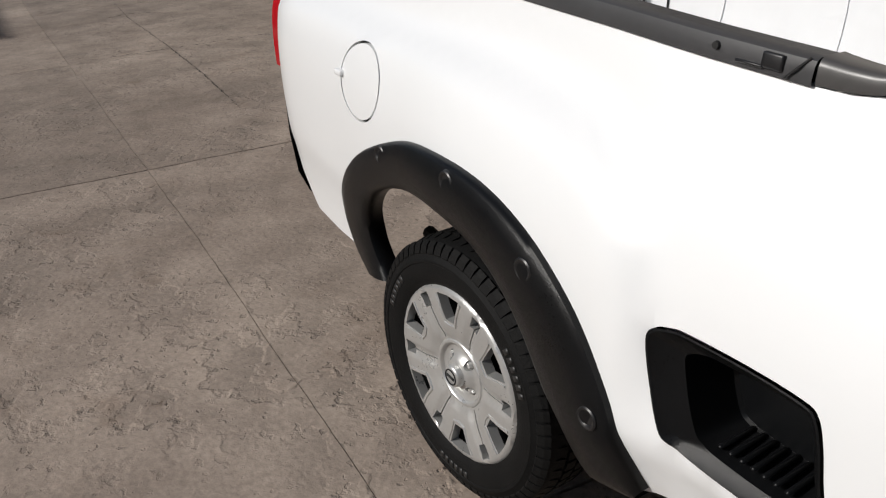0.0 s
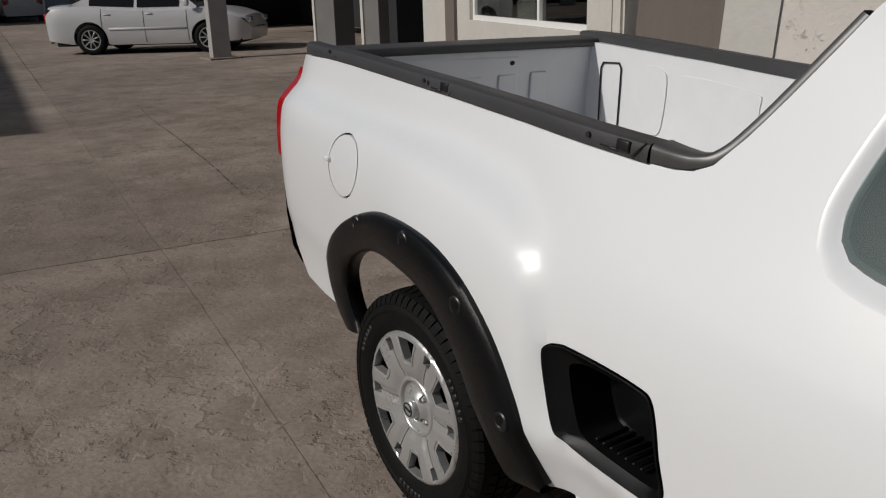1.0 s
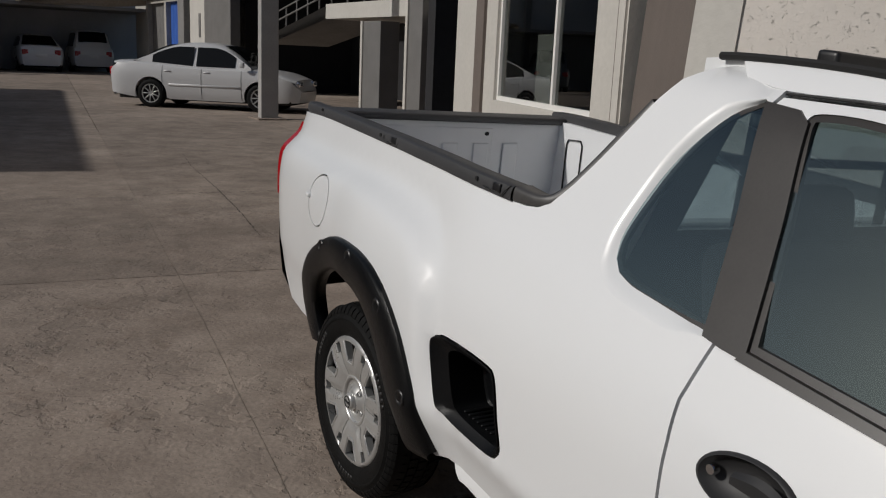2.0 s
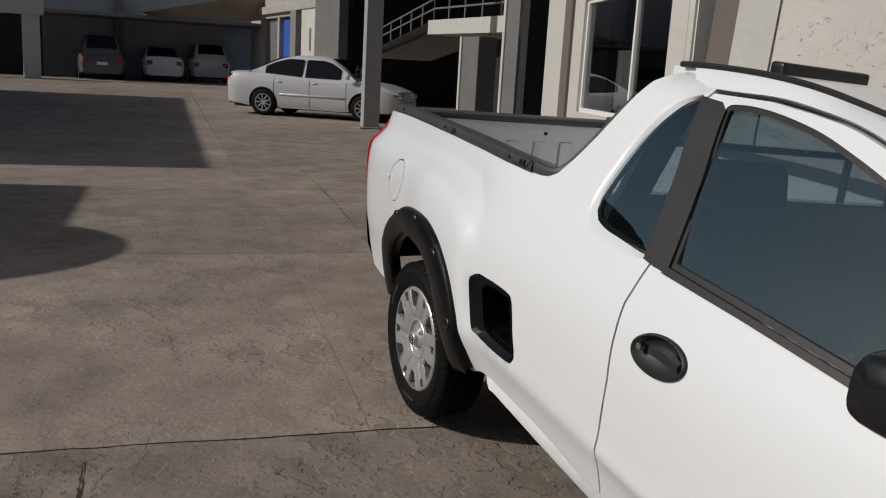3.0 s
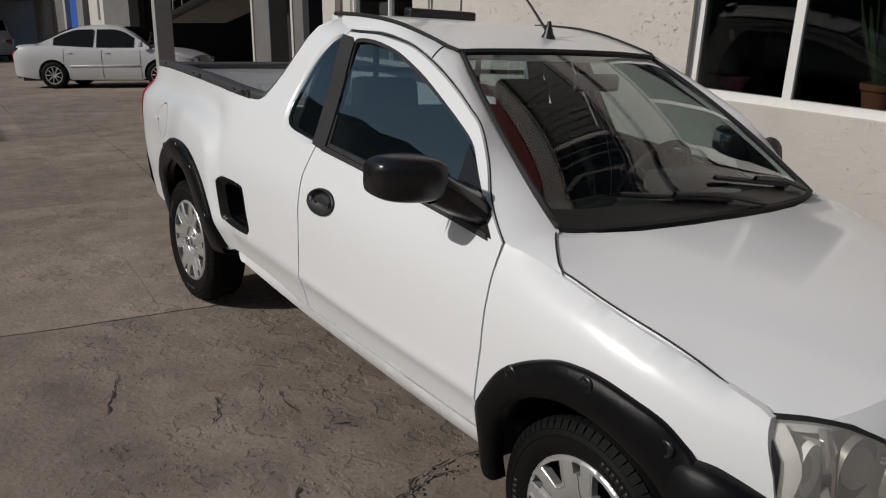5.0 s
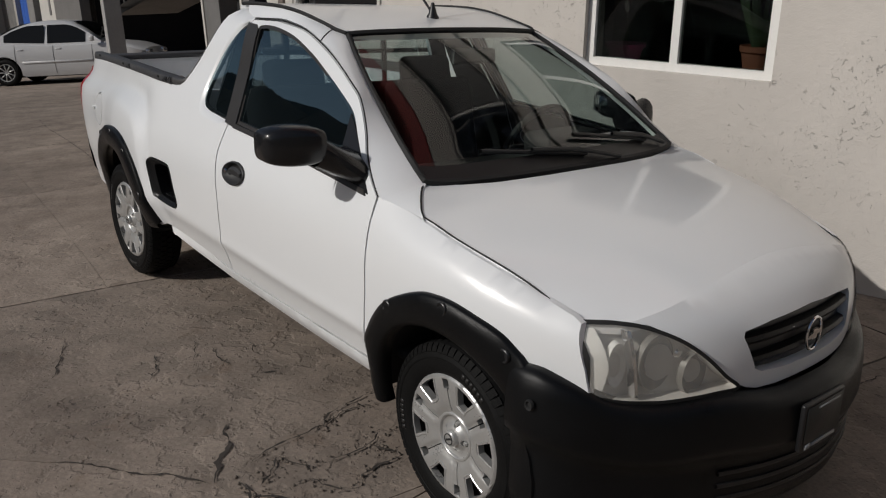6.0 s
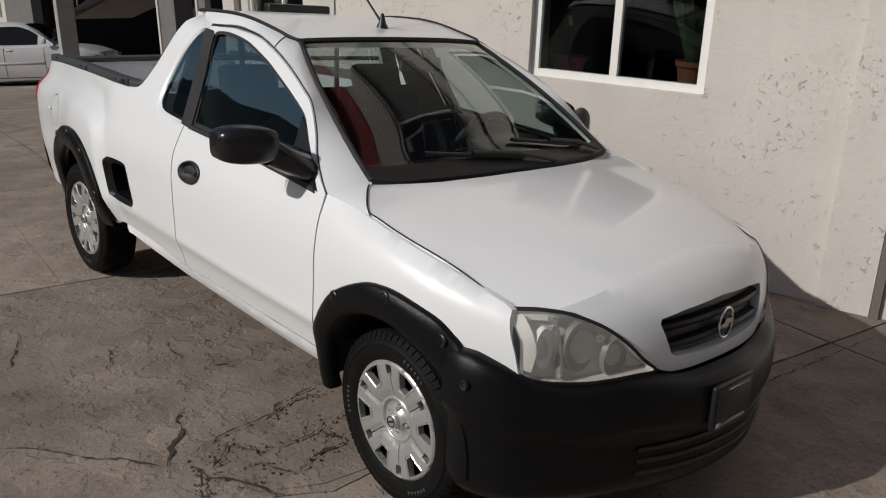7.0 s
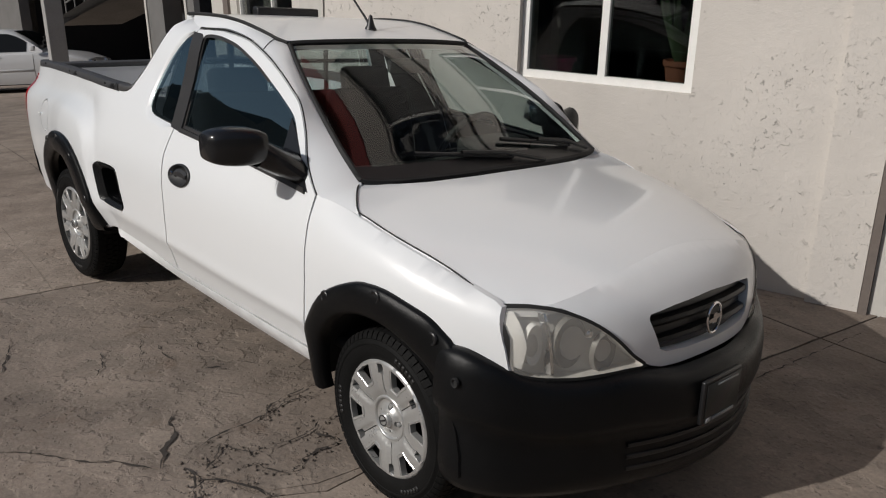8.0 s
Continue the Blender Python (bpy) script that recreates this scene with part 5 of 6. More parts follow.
us = [-14.0, -7.9, -5.2, -2.6, 0.0, 2.66, 5.4, 8.2, 11.1, 14.0, 18.0, 23.0, 29.0, 36.0, 48.0, 90.0]
vsx = [-40.0, -14.0, -6.6, -2.95, 0.0, 2.9, 6.3, 12.0, 40.0]
for u0, u1 in zip(us, us[1:]):
    for v0, v1 in zip(vsx, vsx[1:]):
        if u0 == -2.6 and v0 in (-2.95, 0.0):
            continue
        near = -3 < u0 < 9 and -3 < v0 < 3.0
        add_slab(u0, u1, v0, v1, 0.16 if near else max(0.5, (u1 - u0) / 8), 0.0040 if near else 0.006)
# the two slabs by the front wheel are broken by a crack
WORLD_TO_SLAB = SLAB.inverted()
crk = [(2.463, -1.078), (2.378, -1.104), (2.287, -1.138), (2.235, -1.205), (2.161, -1.262), (2.089, -1.280), (2.014, -1.329), (1.935, -1.387), (1.874, -1.462), (1.794, -1.512), (1.689, -1.593), (1.624, -1.668)]
crk = [tuple((WORLD_TO_SLAB @ Vector((x, y, 0)))[:2]) for x, y in crk][::-1]
crk = [(-0.75, 2.9), (-0.95, 1.5), (-1.25, 0.95)] + crk + [(-2.42, -0.35), (-2.35, -0.7), (-2.2, -1.2), (-2.18, -1.7), (-2.14, -2.95)]
def loop_slab(o, material):
    o = [wob(p, 0.012) for p in dense(o, 0.05)]
    sheet("slab", o, [], slab_point, 0.14, material, ground, depth=lambda u, v: (0, 0, -0.03), edge=1.0)


gp = 0.006
left = [(p[0] + 0.0035, p[1]) for p in crk]
right = [(p[0] - 0.0035, p[1]) for p in crk]
loop_slab([(-gp, 2.9 - gp)] + left[:1] + [p for p in left[1:-1]] + [(left[-1][0], -2.95 + gp), (-gp, -2.95 + gp)], CONCRETE_OLD)
loop_slab([(-2.6 + gp, -2.95 + gp), (right[-1][0], -2.95 + gp)] + right[::-1][1:-1] + [(right[0][0], 2.9 - gp), (-2.6 + gp, 2.9 - gp)], CONCRETE)

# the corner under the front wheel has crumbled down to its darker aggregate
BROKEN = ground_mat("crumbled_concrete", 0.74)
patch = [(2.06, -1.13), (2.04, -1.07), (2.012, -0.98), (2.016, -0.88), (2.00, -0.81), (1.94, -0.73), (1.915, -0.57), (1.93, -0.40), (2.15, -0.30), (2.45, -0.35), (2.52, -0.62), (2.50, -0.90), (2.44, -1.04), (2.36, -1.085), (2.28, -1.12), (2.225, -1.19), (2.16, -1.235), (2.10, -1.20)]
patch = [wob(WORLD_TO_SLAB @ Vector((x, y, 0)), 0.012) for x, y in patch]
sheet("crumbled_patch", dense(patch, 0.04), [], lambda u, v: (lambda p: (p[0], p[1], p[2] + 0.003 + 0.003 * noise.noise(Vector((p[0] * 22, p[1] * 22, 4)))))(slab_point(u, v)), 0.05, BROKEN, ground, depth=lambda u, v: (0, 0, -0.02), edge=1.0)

# cracks: ragged open splits, thin strips on the surface, coloured for dirt and inner shade
def crack(pts, w0, w1, seed, lift=0.0, stray=0.006):
    rnd = random.Random(seed)
    line = dense(pts, 0.02, closed=False)
    L, R_ = [], []
    n = len(line)
    for i, p in enumerate(line):
        a, b = Vector(line[max(i - 1, 0)]), Vector(line[min(i + 1, n - 1)])
        t = (b - a).normalized()
        q = Vector((-t.y, t.x))
        f = i / (n - 1)
        w = (w0 + (w1 - w0) * f) * 0.5 * rnd.uniform(0.15, 1.7) * min(1, 8 * f + 0.05, 8 * (1 - f) + 0.05)
        c = Vector(p) + q * rnd.uniform(-stray, stray)
        L.append(c + q * w / 2)
        R_.append(c - q * w / 2)
    rows = [[(a.x, a.y, ground_z(a.x) + lift + 0.0048 + 0.002 * math.sin(i)), (b.x, b.y, ground_z(b.x) + lift + 0.0048)] for i, (a, b) in enumerate(zip(L, R_))]
    ob = grid("crack", rows, CRACK_DIRT_SHADE, ground)
    return ob


for i, (pts, w0, w1) in enumerate((
        ([(0.669, -1.342), (0.866, -1.429), (0.995, -1.485)], 0.006, 0.014),
        ([(1.039, -1.078), (1.16, -1.113), (1.248, -1.174)], 0.010, 0.012),
        ([(1.005, -0.875), (1.175, -0.954), (1.29, -0.995)], 0.006, 0.005),
        ([(1.119, -0.85), (1.23, -0.869), (1.337, -0.866)], 0.014, 0.005),
        ([(1.158, -0.682), (1.283, -0.726)], 0.007, 0.005),
        ([(1.47, -0.80), (1.49, -0.77), (1.50, -0.73)], 0.014, 0.010),
        ([(0.07, -1.96), (0.30, -1.98), (0.48, -2.06), (0.7, -2.03)], 0.016, 0.006),
        ([(-3.2, 0.07), (-4.2, 0.24), (-5.5, 0.42), (-7.04, 0.6), (-8.2, 0.8)], 0.014, 0.010),
        ([(-5.3, -0.2), (-5.25, 0.4), (-5.2, 1.2)], 0.012, 0.010),
        ([(-7.2, 0.45), (-7.3, 0.65), (-7.15, 0.9)], 0.03, 0.012),
        ([(2.85, -0.2), (3.0, 0.4), (3.07, 1.2), (3.13, 1.89)], 0.010, 0.010))):
    crack(pts, w0, w1, i)
crack([(1.751, -1.070), (1.803, -1.113), (1.898, -1.132), (1.937, -1.159), (1.959, -1.205), (2.038, -1.246), (2.083, -1.277)], 0.016, 0.036, 40, 0.0, 0.007)
crack([(2.089, -1.280), (2.014, -1.329), (1.935, -1.387), (1.874, -1.462), (1.794, -1.512), (1.689, -1.593), (1.624, -1.668)], 0.016, 0.012, 41, 0.0, 0.006)
broken_runs = (
    ([(1.916, -0.403), (1.904, -0.565), (1.927, -0.728), (1.995, -0.808), (2.008, -0.878), (2.002, -0.983), (2.034, -1.069), (2.054, -1.136)], 0.014, 0.012),
    ([(1.989, -0.539), (1.958, -0.655), (1.977, -0.759), (2.012, -0.806)], 0.008, 0.012),
    ([(2.084, -1.039), (2.124, -1.083), (2.176, -1.133), (2.198, -1.165)], 0.010, 0.014),
    ([(2.201, -0.605), (2.152, -0.664), (2.207, -0.733), (2.215, -0.820), (2.222, -0.933)], 0.012, 0.008),
    ([(2.337, -0.702), (2.335, -0.764), (2.341, -0.817), (2.347, -0.869), (2.387, -0.907)], 0.020, 0.012),
    ([(2.137, -1.209), (2.225, -1.211), (2.309, -1.264), (2.40, -1.31), (2.55, -1.36)], 0.016, 0.010),
    ([(2.275, -1.247), (2.259, -1.197), (2.287, -1.138), (2.378, -1.104), (2.463, -1.078)], 0.016, 0.020),
    ([(2.228, -0.741), (2.271, -0.720), (2.313, -0.698)], 0.016, 0.012),
    ([(2.387, -0.907), (2.379, -0.972), (2.271, -1.019), (2.261, -1.059)], 0.010, 0.006),
    ([(2.222, -0.933), (2.18, -0.99), (2.13, -1.02), (2.084, -1.039)], 0.006, 0.008))
for i, (pts, w0, w1) in enumerate(broken_runs):
    crack(pts, w0, w1, 60 + i, 0.0065, 0.008)
# loose crumbs lie thickest along the splits
rnd = random.Random(77)
verts, faces = [], []
for k in range(620):
    pts = broken_runs[rnd.randrange(len(broken_runs))][0]
    n0 = rnd.randrange(len(pts) - 1)
    c = Vector(pts[n0]).lerp(Vector(pts[n0 + 1]), rnd.random()) + Vector((rnd.gauss(0, 0.024), rnd.gauss(0, 0.024)))
    r0 = 0.0014 + 0.0050 * rnd.random() ** 4
    base = len(verts)
    for sz in (-0.5, 0.7):
        for sx, sy in ((-1, -1), (1, -1), (1, 1), (-1, 1)):
            verts.append((c.x + r0 * sx * rnd.uniform(0.5, 1.2), c.y + r0 * sy * rnd.uniform(0.5, 1.2), ground_z(c.x) + 0.0065 + 0.8 * r0 * sz * rnd.uniform(0.5, 1.1)))
    faces += [tuple(base + q for q in f) for f in ((4, 5, 6, 7), (0, 1, 5, 4), (1, 2, 6, 5), (2, 3, 7, 6), (3, 0, 4, 7))]
CRUMB = mat("concrete_crumb", (0.135, 0.110, 0.090), 0.9, vary=0.4, scale=40, fine=200)
tagged(make("concrete_crumbs", verts, faces, CRUMB), "loose grey-brown concrete crumbs along the cracks", "rubble", kind="stuff")

# ---- building beside the pickup ----
def plaster_mat(name, base, relief):
    m = bpy.data.materials.new(name)
    m.use_nodes = True
    n, k = m.node_tree.nodes, m.node_tree.links
    b = n["Principled BSDF"]
    tc = n.new("ShaderNodeTexCoord")
    def nz(scale, detail, rough=0.6, dist=0.0):
        q = n.new("ShaderNodeTexNoise")
        q.inputs["Scale"].default_value, q.inputs["Detail"].default_value, q.inputs["Roughness"].default_value, q.inputs["Distortion"].default_value = scale, detail, rough, dist
        k.new(tc.outputs["Object"], q.inputs["Vector"])
        return q
    big, fine, pit, mask = nz(0.8, 5), nz(26, 6, 0.7), nz(30, 6, 0.66, 1.0), nz(1.9, 4)
    pr = n.new("ShaderNodeMapRange")
    pr.inputs["From Min"].default_value, pr.inputs["From Max"].default_value = 0.60, 0.66
    k.new(pit.outputs["Fac"], pr.inputs["Value"])
    mk = n.new("ShaderNodeMapRange")
    mk.inputs["From Min"].default_value, mk.inputs["From Max"].default_value = 0.46, 0.58
    k.new(mask.outputs["Fac"], mk.inputs["Value"])
    pm = n.new("ShaderNodeMath")
    pm.operation = "MULTIPLY"
    k.new(pr.outputs[0], pm.inputs[0])
    k.new(mk.outputs[0], pm.inputs[1])
    rp = n.new("ShaderNodeValToRGB")
    rp.color_ramp.elements[0].position, rp.color_ramp.elements[0].color = 0.3, (*[c * 0.86 for c in base], 1)
    rp.color_ramp.elements[1].position, rp.color_ramp.elements[1].color = 0.7, (*[min(1, c * 1.08) for c in base], 1)
    k.new(big.outputs["Fac"], rp.inputs["Fac"])
    mx = n.new("ShaderNodeMix")
    mx.data_type = "RGBA"
    mx.inputs["B"].default_value = (*[c * 0.66 for c in base], 1)
    k.new(pm.outputs[0], mx.inputs["Factor"])
    k.new(rp.outputs["Color"], mx.inputs["A"])
    k.new(mx.outputs["Result"], b.inputs["Base Color"])
    b.inputs["Roughness"].default_value = 0.88
    hh = n.new("ShaderNodeMath")
    hh.operation = "MULTIPLY_ADD"
    hh.inputs[1].default_value = -1.6
    k.new(pm.outputs[0], hh.inputs[0])
    k.new(fine.outputs["Fac"], hh.inputs[2])
    bp = n.new("ShaderNodeBump")
    bp.inputs["Strength"].default_value, bp.inputs["Distance"].default_value = relief, 0.008
    k.new(hh.outputs[0], bp.inputs["Height"])
    k.new(bp.outputs["Normal"], b.inputs["Normal"])
    return m


PLASTER = plaster_mat("rough_painted_plaster", (0.60, 0.56, 0.515), 0.6)
SMOOTH_WALL = mat("pale_painted_wall", (0.52, 0.50, 0.46), 0.8, vary=0.08, scale=2, fine=20, bump=0.2, bump_scale=40)
BROWN_WALL = mat("brown_painted_wall", (0.150, 0.124, 0.108), 0.7, vary=0.12, scale=4, fine=40, bump=0.2, bump_scale=60)
GREY_WALL = mat("grey_concrete_wall", (0.20, 0.195, 0.19), 0.9, vary=0.2, scale=1.2, fine=14, bump=0.3, bump_scale=30)
# near-black base puts interior shade into the colour; it also serves the black drum
NEAR_BLACK = mat("near_black_shade_and_drum", (0.018, 0.018, 0.020), 0.9, vary=0.2, scale=2, fine=14)
ALU = mat("white_aluminium_frame", (0.78, 0.77, 0.74), 0.4, vary=0.04, scale=20, fine=100)
BACK_WALL = plaster_mat("stained_concrete_wall", (0.42, 0.425, 0.44), 0.5)
FACADE_WALL = mat("weathered_pale_wall", (0.36, 0.34, 0.31), 0.85, vary=0.15, scale=1.2, fine=10, bump=0.2, bump_scale=30)
STEEL = mat("grey_painted_steel", (0.16, 0.155, 0.15), 0.55, vary=0.18, scale=3, fine=50)
COLUMN = mat("pale_grey_painted_column", (0.36, 0.35, 0.335), 0.6, vary=0.12, scale=3, fine=40)
BLUE = mat("blue_painted_metal", (0.035, 0.11, 0.42), 0.5, vary=0.15, scale=5, fine=60)
WALL = Matrix.Translation((2.76, 2.12, 0)) @ Matrix.Rotation(radians(15.5), 4, "Z")   # along the wall: x, into the building: y
FAR = Matrix.Translation((-0.8, 0, 0)) @ Matrix.Rotation(-math.atan(0.088), 4, "Y")   # the lower yard, which falls away


def block(name, lo, hi, material, m=WALL, bevel=0.0, label="", category="", parent=None, kind="structure"):
    ob = part(name, box_bm(lo, hi, bevel, 2), material, parent, smooth=False)
    if not parent:
        ob.matrix_world = m
        tagged(ob, label, category, kind=kind)
    return ob


def wall_with_hole(name, x0, x1, z0, z1, holes, thick, m, material, label, step=0.6):
    ob = sheet(name, [(x0, z0), (x1, z0), (x1, z1), (x0, z1)], [[(a, c), (b, c), (b, d), (a, d)] for a, b, c, d in holes], lambda x, z: (x, 0, z), step, material, depth=lambda x, z: (0, thick, 0), smooth=False, edge=5)
    ob.matrix_world = m
    return tagged(ob, label, "wall", kind="structure")


def window(name, x0, x1, z0, z1, m, mull, label, fw=0.045, proud=0.015, sill=True):
    w = root(name, label, "window", kind="structure")
    w.matrix_world = m
    sheet("window_frame", [(x0, z0), (x1, z0), (x1, z1), (x0, z1)], [[(a + fw / 2 if i else a + fw, z0 + fw), (b - fw / 2 if i < len(mull) else b - fw, z0 + fw), (b - fw / 2 if i < len(mull) else b - fw, z1 - fw), (a + fw / 2 if i else a + fw, z1 - fw)] for i, (a, b) in enumerate(zip([x0] + mull, mull + [x1]))], lambda x, z: (x, -proud, z), 0.5, ALU, w, depth=lambda x, z: (0, 0.06, 0), smooth=False, edge=5)
    for a, b in zip([x0] + mull, mull + [x1]):
        p = part("pane", box_bm((a + 0.01, 0.012, z0 + 0.02), (b - 0.01, 0.017, z1 - 0.02)), ROOM_GLASS, w, smooth=False)
        p.visible_shadow = False
    if sill:
        part("window_sill", box_bm((x0 - 0.012, -proud - 0.014, z0 - 0.03), (x1 + 0.012, 0.08, z0), 0.004, 1), SMOOTH_WALL, w)
    return w


wall_with_hole("wall_south", -3.62, 6.0, -0.4, 8.0, [(-1.875, -0.79, 1.03, 2.28), (-2.5, 0.75, 3.28, 4.6)], 0.25, WALL, PLASTER, "rough cream plastered building wall with scrapes")
window("window_1", -1.873, -0.80, 1.03, 2.28, WALL @ Matrix.Translation((0, 0.055, 0)), [-1.342], "two-pane sliding window in a white frame", sill=False)
w3 = window("window_3", -2.5, 0.75, 3.28, 4.6, WALL @ Matrix.Translation((0, 0.03, 0)), [-0.9], "barred upper window above the pickup", sill=False)
w3.children[0].data.materials[0] = STEEL
for pane in w3.children[1:]:
    pane.data.materials[0] = UPPER_GLASS
part("window_mullion", box_bm((-0.93, -0.03, 3.30), (-0.87, -0.016, 4.58), 0.004, 1), ALU, w3)
bars = root("window_bars", "dark upright bars before the upper window", "window bars", kind="structure")
bars.matrix_world = WALL
for i in range(29):
    tube("bar", [(-2.45 + 0.112 * i, -0.05, 3.22), (-2.45 + 0.112 * i, -0.05, 4.64)], 0.009, STEEL, bars, sides=6)
for z in (3.27, 4.58):
    tube("bar", [(-2.54, -0.066, z), (0.79, -0.066, z)], 0.016, STEEL, bars, sides=6)
tagged(tube("wall_conduit", [WALL @ Vector((x, -0.03, 2.86)) for x in (-2.6, -1.0, 1.0, 3.0)], 0.022, STEEL), "dark conduit pipe along the upper wall", "pipe", kind="structure")
# solid near-black block stands in for the unlit upper room
block("upper_room", (-3.1, 0.5, 3.2), (1.3, 1.8, 5.2), NEAR_BLACK, label="near-black block for the unlit room behind the upper window", category="wall")
block("pilaster", (-0.035, -0.045, -0.3), (0.228, 0.03, 3.5), PLASTER, label="shallow plastered pilaster on the wall", category="pilaster")
block("door_jamb", (0.232, -0.06, -0.3), (0.275, 0.05, 2.4), BROWN_WALL, label="brown painted metal door frame", category="door frame")
block("door_1", (0.277, -0.03, -0.3), (1.4, 0.04, 2.4), SMOOTH_WALL, label="pale painted metal door in a brown frame", category="door")
# room behind the window, its unlit gloom put into the near-black colour
room = sheet("room_wall", [(-3.2, -2.2), (1.2, -2.2), (1.2, 2.2), (-3.2, 2.2)], [], lambda x, z: (x, 3.2, z + 0.9), 1.0, NEAR_BLACK)
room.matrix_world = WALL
tagged(room, "office wall behind the window, near-black for its shade", "wall", kind="structure")
block("room_floor", (-3.2, 0.26, 0.0), (1.2, 3.2, 0.06), NEAR_BLACK, label="office floor, near-black for its shade", category="floor")
block("room_ceiling", (-3.2, 0.26, 2.7), (1.2, 3.2, 2.76), NEAR_BLACK, label="office ceiling, near-black for its shade", category="ceiling")
block("room_end_wall", (-3.26, 0.26, 0.0), (-3.2, 3.2, 2.7), NEAR_BLACK, label="office end wall, near-black for its shade", category="wall")
block("room_end_wall", (1.2, 0.26, 0.0), (1.26, 3.2, 2.7), NEAR_BLACK, label="office end wall, near-black for its shade", category="wall")
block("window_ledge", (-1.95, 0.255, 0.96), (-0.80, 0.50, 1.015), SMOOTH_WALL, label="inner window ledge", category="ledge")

MAROON = mat("maroon_paint", (0.36, 0.062, 0.055), 0.6, vary=0.2, scale=2, fine=30)
block("roof_south", (-3.6, -0.10, 8.0), (6.2, 9.0, 8.2), GREY_WALL, label="flat concrete roof of the building", category="roof")
block("fascia_band", (-3.45, -0.03, 5.65), (6.0, -0.004, 7.4), MAROON, label="maroon painted band high on the wall", category="band")
block("eave", (-3.6, -1.25, 7.45), (6.2, -0.11, 7.75), MAROON, label="maroon painted eave along the roof's edge", category="eave")
block("wall_end", (5.75, 0.25, -0.4), (6.0, 9.0, 8.0), PLASTER, label="plain plastered end wall of the building", category="wall")

# return wall and the next stretch of the building
block("wall_strip", (-3.62, -0.012, -0.4), (-3.40, -0.004, 5.6), SMOOTH_WALL, label="smooth pale strip at the wall's corner", category="trim")
E1 = WALL @ Vector((-3.62, 0, 0))
R1 = Vector((-2.36, 2.38, 0))
dv = (R1 - Vector((E1.x, E1.y, 0)))
RET = Matrix.Translation((E1.x, E1.y, 0)) @ Matrix.Rotation(math.atan2(dv.y, dv.x), 4, "Z")
block("return_wall", (0.0, -0.25, -0.6), (dv.length, 0.0, 7.0), BROWN_WALL, RET, label="brown painted return of the building wall", category="wall")
W2 = FAR @ Matrix.Translation((-4.30, 3.16, 0)) @ Matrix.Rotation(radians(164 - 180), 4, "Z")   # x towards the pickup, y into the building
wall_with_hole("wall_west", -1.62, 2.82, -0.3, 7.0, [(-0.10, 2.30, 0.86, 2.04)], 0.3, W2, SMOOTH_WALL, "pale painted wall with a wide window")
window("window_2", -0.10, 2.30, 0.86, 2.04, W2 @ Matrix.Translation((0, 0.05, 0)), [1.40], "wide two-pane window in a white frame")
block("window_blind", (0.86, 0.085, 0.88), (1.24, 0.095, 1.50), SMOOTH_WALL, W2, label="white paper sheet leaning inside the window", category="paper")
block("corner_trim", (2.70, -0.02, -0.2), (2.80, 0.0, 7.0), SMOOTH_WALL, W2, label="pale trim strip at the wall's corner", category="trim")
block("corner_joint", (2.66, -0.006, -0.2), (2.695, 0.0, 7.0), BROWN_WALL, W2, label="dark joint beside the corner trim", category="trim")
block("wall_groove", (-0.74, -0.035, -0.2), (-0.46, 0.0, 7.0), BROWN_WALL, W2, label="brown painted strip on the wall", category="trim")
# near-black colour carries the shade inside the wide window's office
block("office_back", (-1.5, 2.2, -0.2), (2.7, 2.3, 3.0), NEAR_BLACK, W2, label="office wall behind the wide window, near-black for its shade", category="wall")
block("office_ceiling", (-1.5, 0.31, 2.6), (2.7, 2.2, 2.7), NEAR_BLACK, W2, label="office ceiling, near-black for its shade", category="ceiling")

# open ground floor with posts, walkway and stairs (lower yard)
Y0 = 6.0
block("column", (-12.66, 3.50, -0.2), (-12.38, 3.82, 6.5), COLUMN, FAR @ Matrix.Translation((-12.5, 3.66, 0)) @ Matrix.Rotation(radians(-7), 4, "Z") @ Matrix.Translation((12.5, -3.66, 0)), 0.012, "tall grey painted steel column in the yard", "column")
block("column_plate", (-12.80, 3.38, -0.05), (-12.24, 3.94, 0.03), CONCRETE, FAR, 0.01, "concrete foot under the column", "footing")
for nm, x0, x1, z1, mt in (("post", -13.18, -12.42, 1.9, STEEL), ("post", -11.28, -10.78, 6.5, STEEL), ("post", -10.12, -9.82, 1.9, STEEL)):
    block(nm, (x0, Y0 - 0.12, -0.2), (x1, Y0 + 0.3, z1), mt, FAR, 0.012, "grey painted post of the open ground floor", "post")
    # paler strip paints the sunlight on the post's narrow side
    block("post_edge", (x0 - 0.09, Y0 - 0.15, -0.2), (x0, Y0 + 0.05, z1), SMOOTH_WALL, FAR, 0.008, "pale strip standing in for a post's sunlit edge", "trim")
block("walkway_slab", (-15.45, Y0 + 0.02, 1.98), (-8.6, Y0 + 1.7, 2.30), SMOOTH_WALL, FAR, 0.01, "raised concrete walkway with a pale edge", "walkway")
def railing(x0, z0, x1, z1, n):
    rl = root("railing", "grey metal railing along the raised walkway", "railing", kind="structure")
    rl.matrix_world = FAR
    for f, g in ((0.0, 0.5), (0.0, 0.28)):
        tube("rail", [(x0, Y0 + 0.1, z0 + g), (x1, Y0 + 0.1, z1 + g)], 0.022, STEEL, rl)
    for i in range(n):
        f = i / (n - 1)
        x, z = x0 + (x1 - x0) * f, z0 + (z1 - z0) * f
        tube("baluster", [(x, Y0 + 0.1, z), (x, Y0 + 0.1, z + 0.5)], 0.022, STEEL, rl)
railing(-15.3, 2.28, -8.6, 2.28, 9)
railing(-18.8, 1.70, -15.3, 2.28, 6)
